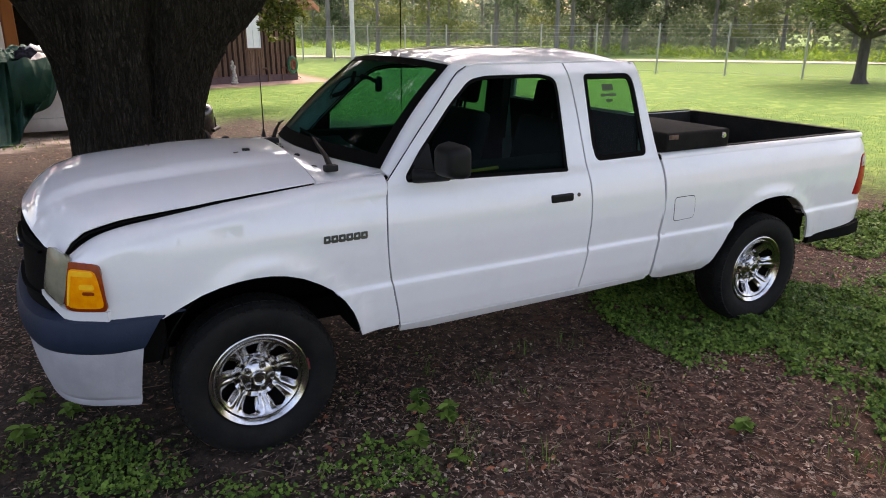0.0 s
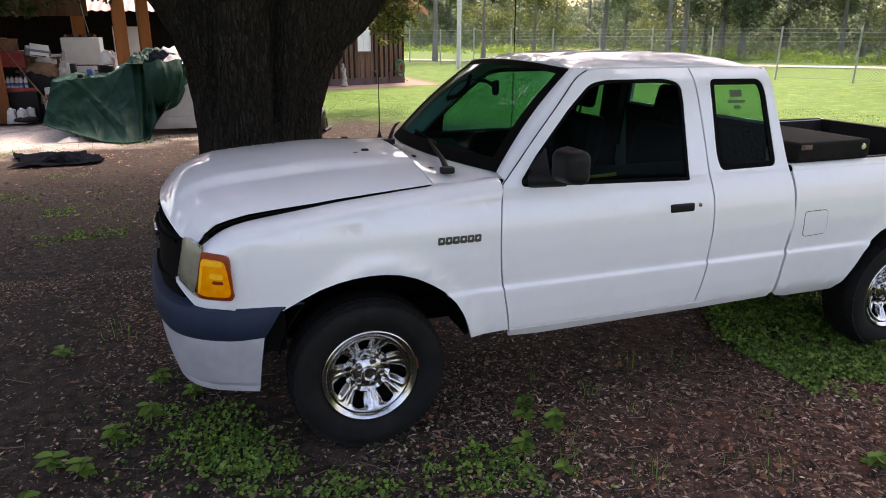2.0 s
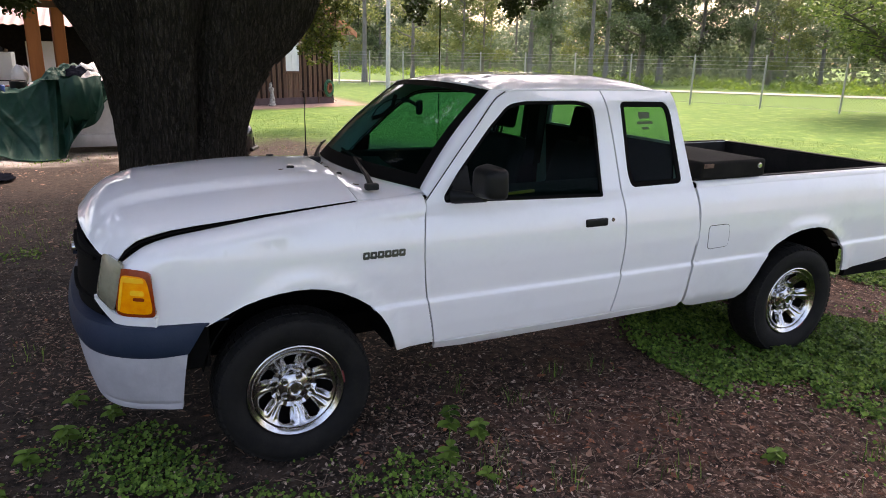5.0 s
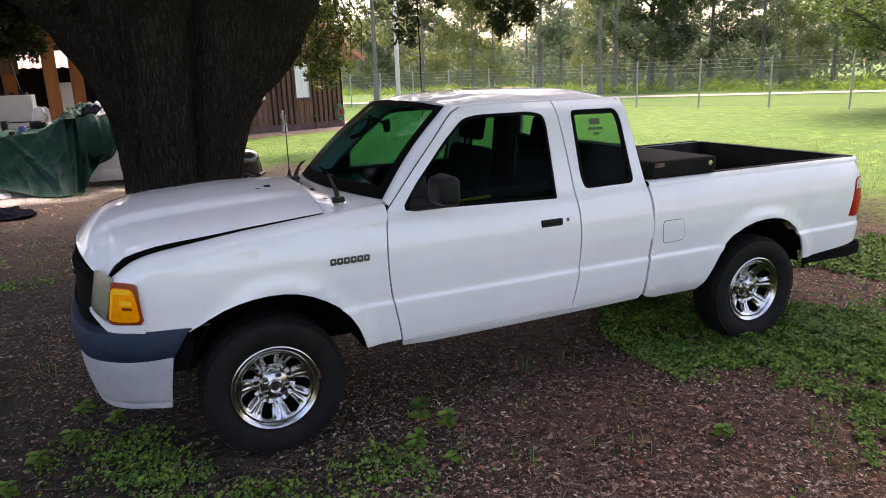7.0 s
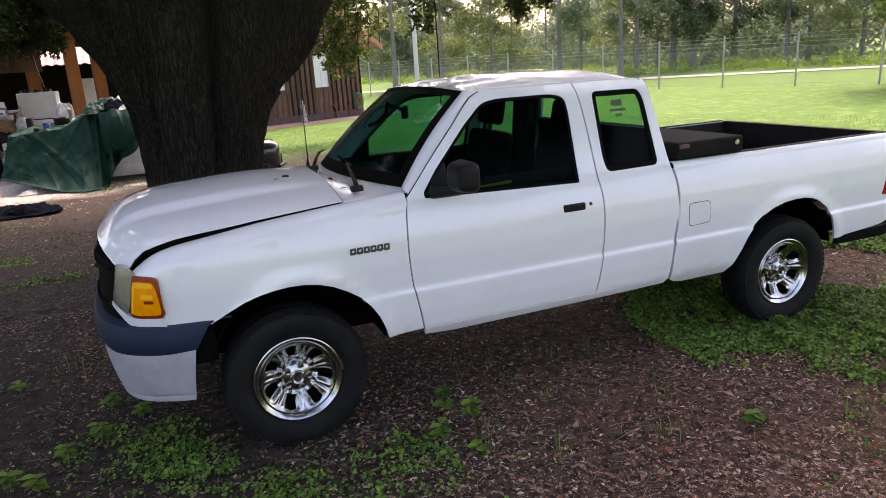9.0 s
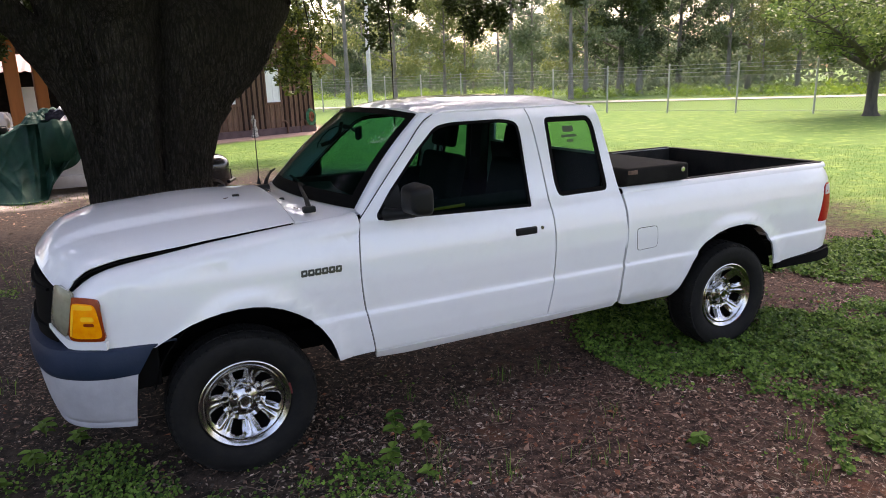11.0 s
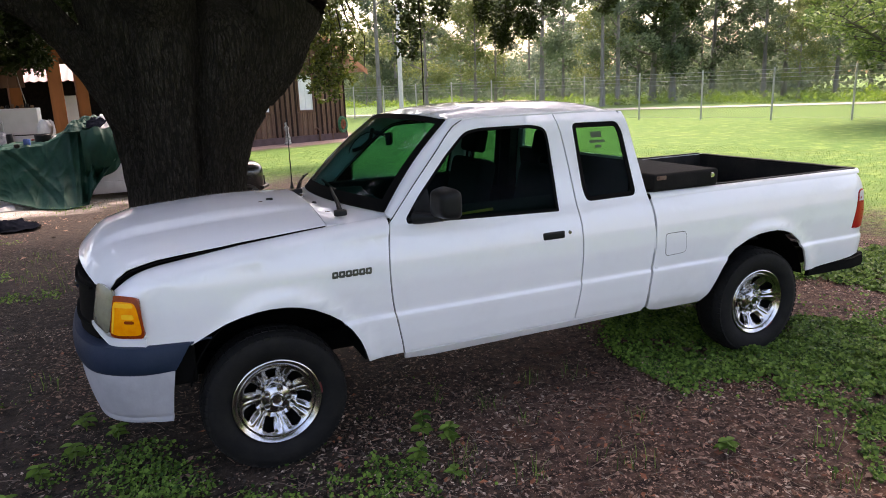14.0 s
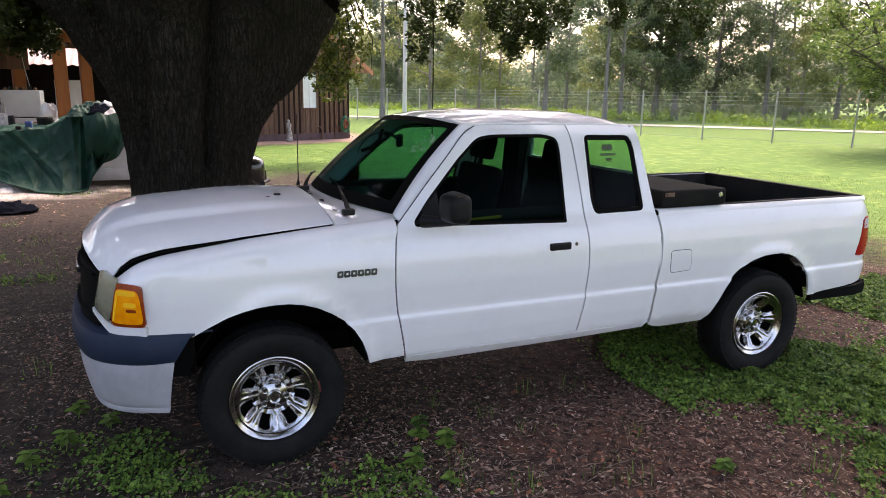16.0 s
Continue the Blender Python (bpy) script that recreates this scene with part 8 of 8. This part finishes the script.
def litter(name, label, n, seed, area, size, mat, slim=0.34, bare=0.3):
    """Fallen dry leaves, curled along the midrib."""
    r = np.random.default_rng(seed)
    x0, x1, y0, y1 = area
    # thins out unevenly over the last metre and a half
    x0, x1, y0 = x0 - 1.5, x1 + 1.5, y0 - 1.5
    n = int(n * 1.25)
    x, y = r.uniform(x0, x1, n * 3), r.uniform(y0, y1, n * 3)
    inner = np.minimum(np.minimum(x - x0, x1 - x), y - y0) / 2.2 + 0.25 * lumps(x, y, 1.6, seed + 9)
    keep = (lumps(x, y, 2.3, seed) + r.normal(size=n * 3) * 0.6 > -0.25) & (r.random(n * 3) < np.clip(inner, 0, 1) * np.where(y < 2.0, np.clip((x - 0.55 * y + 1.0) / 1.8, bare, 1.0), 1.0))
    # little blows in under the truck, where the earth is bare and trodden
    shelter = np.clip(np.minimum(np.minimum(x + 0.9, 4.2 - x), np.minimum(y + 0.85, 1.1 - y)) / 0.35 + 0.6 * lumps(x, y, 3.1, seed + 4), 0, 1)
    keep &= r.random(n * 3) > 0.62 * shelter
    x, y = x[keep][:n], y[keep][:n]
    n = len(x)
    z = ground_at(x, y) + 0.004 + 0.008 * r.random(n)
    q = r.uniform(0, math.tau, n)
    a = np.stack([np.cos(q), np.sin(q), r.normal(size=n) * 0.16], 1)
    b = np.stack([-np.sin(q), np.cos(q), r.normal(size=n) * 0.30], 1)
    L = (size * (0.4 + 1.7 * r.random(n) ** 2.2))[:, None]
    W = L * slim
    up = np.array([0, 0, 1.0])
    curl = (r.uniform(-0.1, 0.35, n))[:, None]
    c = np.stack([x, y, z], 1)
    v = np.stack([c - a * L / 2, c - b * W / 2 + up * W * curl, c + up * 0.002, c + b * W / 2 + up * W * curl, c + a * L / 2 + up * L * 0.1 * curl], 1).reshape(-1, 3)
    i = np.arange(n)[:, None] * 5
    f = np.concatenate([i + np.array([[0, 1, 2]]), i + np.array([[1, 4, 2]]), i + np.array([[0, 2, 3]]), i + np.array([[2, 4, 3]])], 0)
    tagged(fast(name, v, f, mat), label, "leaf litter", kind="stuff")


litter("leaf_litter", "dry brown oak leaves strewn on the bare earth", 80000, 301, (-3.0, 5.5, -2.9, 2.2), 0.0185, M["litter"], 0.42, 0.7)
litter("leaf_litter", "dry brown oak leaves strewn round the trunk", 6000, 302, (-6, 6.5, 2.0, 10.5), 0.040, M["litter"])
litter("leaf_litter", "larger curled brown leaves on the bare earth", 900, 305, (-2.5, 5.0, -2.9, 1.0), 0.036, M["litter"], 0.42, 0.8)
litter("leaf_litter", "tan dead leaves scattered on the bare earth", 1100, 306, (-2.5, 5.0, -2.9, 1.2), 0.040, M["litter"], 0.30)
litter("rust_leaves", "rust-brown dead leaves in front of the truck", 900, 310, (-2.4, 0.4, -1.9, 2.4), 0.024, M["rustleaf"], 0.5, 0.8)
litter("rust_leaves", "rust-red dead leaves in drifts on the bare earth", 1500, 309, (0.8, 3.6, -2.2, -0.5), 0.026, M["rustleaf"], 0.5)
litter("bark_chips", "pale dry leaf scraps on the bare earth", 30000, 303, (-3.0, 5.5, -2.9, 2.2), 0.019, M["chips"], 0.42, 0.24)


litter("leaf_litter", "dark rotted leaf crumbs on the yard", 26000, 307, (-4.5, 0.6, 1.8, 6.2), 0.020, M["mould"], 0.55)
litter("leaf_litter", "dark rotted leaf crumbs in front of the truck", 24000, 308, (-3.5, -0.4, -1.2, 2.5), 0.018, M["mould"], 0.55)


def twigs(n, seed, area, longest=0.14):
    r = np.random.default_rng(seed)
    x0, x1, y0, y1 = area
    x, y = r.uniform(x0, x1, n), r.uniform(y0, y1, n)
    z = ground_at(x, y) + 0.006
    q = r.uniform(0, math.tau, n)
    a = np.stack([np.cos(q), np.sin(q), r.normal(size=n) * 0.04], 1)
    b = np.stack([-np.sin(q), np.cos(q), np.zeros(n)], 1)
    L = (0.03 + longest * r.random(n) ** 3)[:, None]
    w = (0.0009 + 0.0012 * r.random(n))[:, None]
    c = np.stack([x, y, z], 1)
    bend = b * L * r.normal(size=n)[:, None] * 0.10
    up = np.array([0, 0, 1.0])
    v = []
    for k, off in ((-0.5, 0), (0.0, 1), (0.5, 0)):
        m = c + a * L * k + bend * off
        v += [m - b * w, m + b * w, m + up * w * 1.7]
    v = np.stack(v, 1).reshape(-1, 3)
    i = np.arange(n)[:, None] * 9
    f = []
    for s in (0, 3):
        for p, q2 in ((0, 1), (1, 2), (2, 0)):
            f.append(i + np.array([[s + p, s + q2, s + 3 + q2, s + 3 + p]]))
    tagged(fast("twig_litter", v, np.concatenate(f, 0), M["twig"]), "thin dry twigs on the bare earth", "twigs", kind="stuff")


twigs(700, 311, (-3, 0.2, -2.9, 3.0))
twigs(1000, 313, (0.0, 5.0, -2.9, -0.75))
twigs(150, 312, (-0.6, 4.5, -2.6, 1.0), 0.30)


def blades(name, label, x, y, high, wide, seed, mat):
    """Grass blades, three-sided and bent."""
    r = np.random.default_rng(seed)
    n = len(x)
    z = ground_at(x, y) if n < 9000 else np.full(n, -0.016)
    q = r.uniform(0, math.tau, n)
    a = np.stack([np.cos(q), np.sin(q), np.zeros(n)], 1)
    b = np.stack([-np.sin(q), np.cos(q), np.zeros(n)], 1)
    h = (high * (0.5 + 0.8 * r.random(n)))[:, None]
    up = np.array([0, 0, 1.0])
    c = np.stack([x, y, z], 1)
    w = wide * (0.7 + 0.6 * r.random(n))[:, None]
    lean = a * h * r.uniform(0.15, 0.8, n)[:, None]
    v = np.stack([c - b * w / 2, c + b * w / 2, c + lean * 0.35 + up * h * 0.6 + b * w * 0.35, c + lean * 0.35 + up * h * 0.6 - b * w * 0.35, c + lean + up * h * 0.95], 1).reshape(-1, 3)
    i = np.arange(n)[:, None] * 5
    f = np.concatenate([i + np.array([[0, 1, 2]]), i + np.array([[0, 2, 3]]), i + np.array([[3, 2, 4]])], 0)
    tagged(fast(name, v, f, mat), label, "grass", kind="stuff")


lr = np.random.default_rng(401)
n = 60000
d, ang = 6.5 + 11 * lr.random(n) ** 1.6, lr.uniform(-0.35, 1.45, n)
x, y = -1.0 + d * np.cos(ang) / 1.05, 2.0 + d * np.sin(ang)
edge = np.hypot((x + 1.0) * 1.12, y - 2.5) + 1.3 * lumps(x, y, 1.2, 402)
keep = (edge > 11.0 - 2.6 * lr.random(n) ** 2) & (x > 1.0)
blades("lawn_grass", "short bright green mown grass", x[keep], y[keep], 0.032, 0.008, 403, M["grass"])
# tufts on the bare earth
tx, ty = [], []
for cx, cy, k, sp in ((0.78, -1.32, 26, 0.05), (0.85, -1.22, 14, 0.04), (1.05, -1.52, 20, 0.05), (1.55, -1.6, 26, 0.07), (1.9, -1.25, 16, 0.04), (1.2, -0.75, 14, 0.04), (1.6, -0.55, 16, 0.05), (1.9, -0.6, 12, 0.04), (2.55, -1.9, 24, 0.06), (2.3, -2.2, 20, 0.06), (-1.2, 0.9, 16, 0.06),
                      (-1.6, 4.2, 60, 0.25), (-2.3, 4.6, 40, 0.2), (-1.2, 3.6, 40, 0.2), (-2.9, 5.6, 40, 0.2), (-2.0, 9.4, 70, 0.3), (-0.9, 9.6, 80, 0.4), (-3.3, 9.2, 50, 0.3), (-4.2, 8.8, 50, 0.3), (-1.8, 5.3, 30, 0.15), (1.3, -1.0, 8, 0.03), (0.95, -0.55, 8, 0.03)):
    tx.append(cx + sp * lr.normal(size=k))
    ty.append(cy + sp * lr.normal(size=k))
blades("grass_tufts", "thin grass tufts on the bare earth", np.concatenate(tx), np.concatenate(ty), 0.085, 0.0045, 405, M["clover"])


def seedling(x, y, n, high, seed, size=0.07):
    """A small broad-leaved seedling: stem and pointed leaves."""
    r = random.Random(seed)
    plant = tagged(new("seedling"), "small broad-leaved green seedling on the bare earth", "seedling", "seedlings")
    z0 = ground_z(x, y) - 0.012
    plant.location = (x, y, z0)
    part("stem", tube_bm([(0, 0, 0), (0.01, 0, high * 0.5), (0.0, 0.01, high)], [0.003, 0.0025, 0.002], 6), M["clover"], plant)
    for k in range(n):
        t = 0.35 + 0.65 * k / n
        q = k * 2.4 + r.uniform(-0.3, 0.3)
        L = size * r.uniform(0.7, 1.1)
        dx = Vector((math.cos(q), math.sin(q), 0.25))
        sx = Vector((-math.sin(q), math.cos(q), 0))

        def leaf(u, v):
            w = L * 0.36 * math.sin(math.pi * min(1, u * 0.9 + 0.1)) ** 0.8
            return Vector((0, 0, high * t)) + dx * L * u + sx * (2 * v - 1) * w + Vector((0, 0, 0.15 * L * abs(2 * v - 1) - 0.35 * L * u * u))

        part("leaf", grid_bm(leaf, 5, 2, 0.0006), M["clover"], plant)


for k, (x, y, n, h) in enumerate(((0.70, -1.00, 14, 0.20), (0.82, -1.08, 13, 0.13), (0.60, -1.22, 12, 0.13), (0.72, -1.36, 5, 0.05), (2.03, -1.77, 10, 0.08), (2.75, -2.15, 9, 0.07), (-0.78, -0.15, 9, 0.08), (-0.98, -0.32, 10, 0.11), (-1.12, -0.48, 10, 0.10), (0.30, -0.55, 7, 0.06), (-1.5, 0.6, 7, 0.07), (-1.35, -0.62, 10, 0.09), (-1.22, -0.72, 10, 0.10), (-0.95, 0.05, 9, 0.09), (-1.4, -0.9, 9, 0.10))):
    seedling(x, y, n, h, 500 + k)


def fallen_leaf(x, y, z, turn, size, label):
    """One curled dry leaf lying on the truck."""
    def fn(u, v):
        w = 0.42 * size * math.sin(math.pi * (0.08 + 0.88 * u)) ** 0.8
        return Vector((size * (u - 0.5), (2 * v - 1) * w * 0.5, 0.10 * size * abs(2 * v - 1) + 0.12 * size * (u - 0.5) ** 2))

    leaf = tagged(part("dry_leaf", grid_bm(fn, 8, 4, 0.0008), M["litter"]), label, "leaf", "dry leaves on the truck")
    leaf.matrix_basis = Matrix.Translation((x, y, z)) @ Matrix.Rotation(turn, 4, "Z")


for x, y, turn, size in ((0.45, -0.57, 0.6, 0.05), (0.41, -0.50, 2.1, 0.035), (0.42, 0.15, 1.2, 0.03)):
    fallen_leaf(x, y, cowl_surf(x, y)[2] + 0.002, turn, size, "small dry brown leaf on the truck's cowl")
for x, y, turn, size in ((0.10, -0.26, 0.4, 0.028), (-0.25, 0.2, 1.9, 0.03)):
    fallen_leaf(x, y, hood_surf(x, y)[2] + 0.002, turn, size, "small dry brown leaf on the hood")
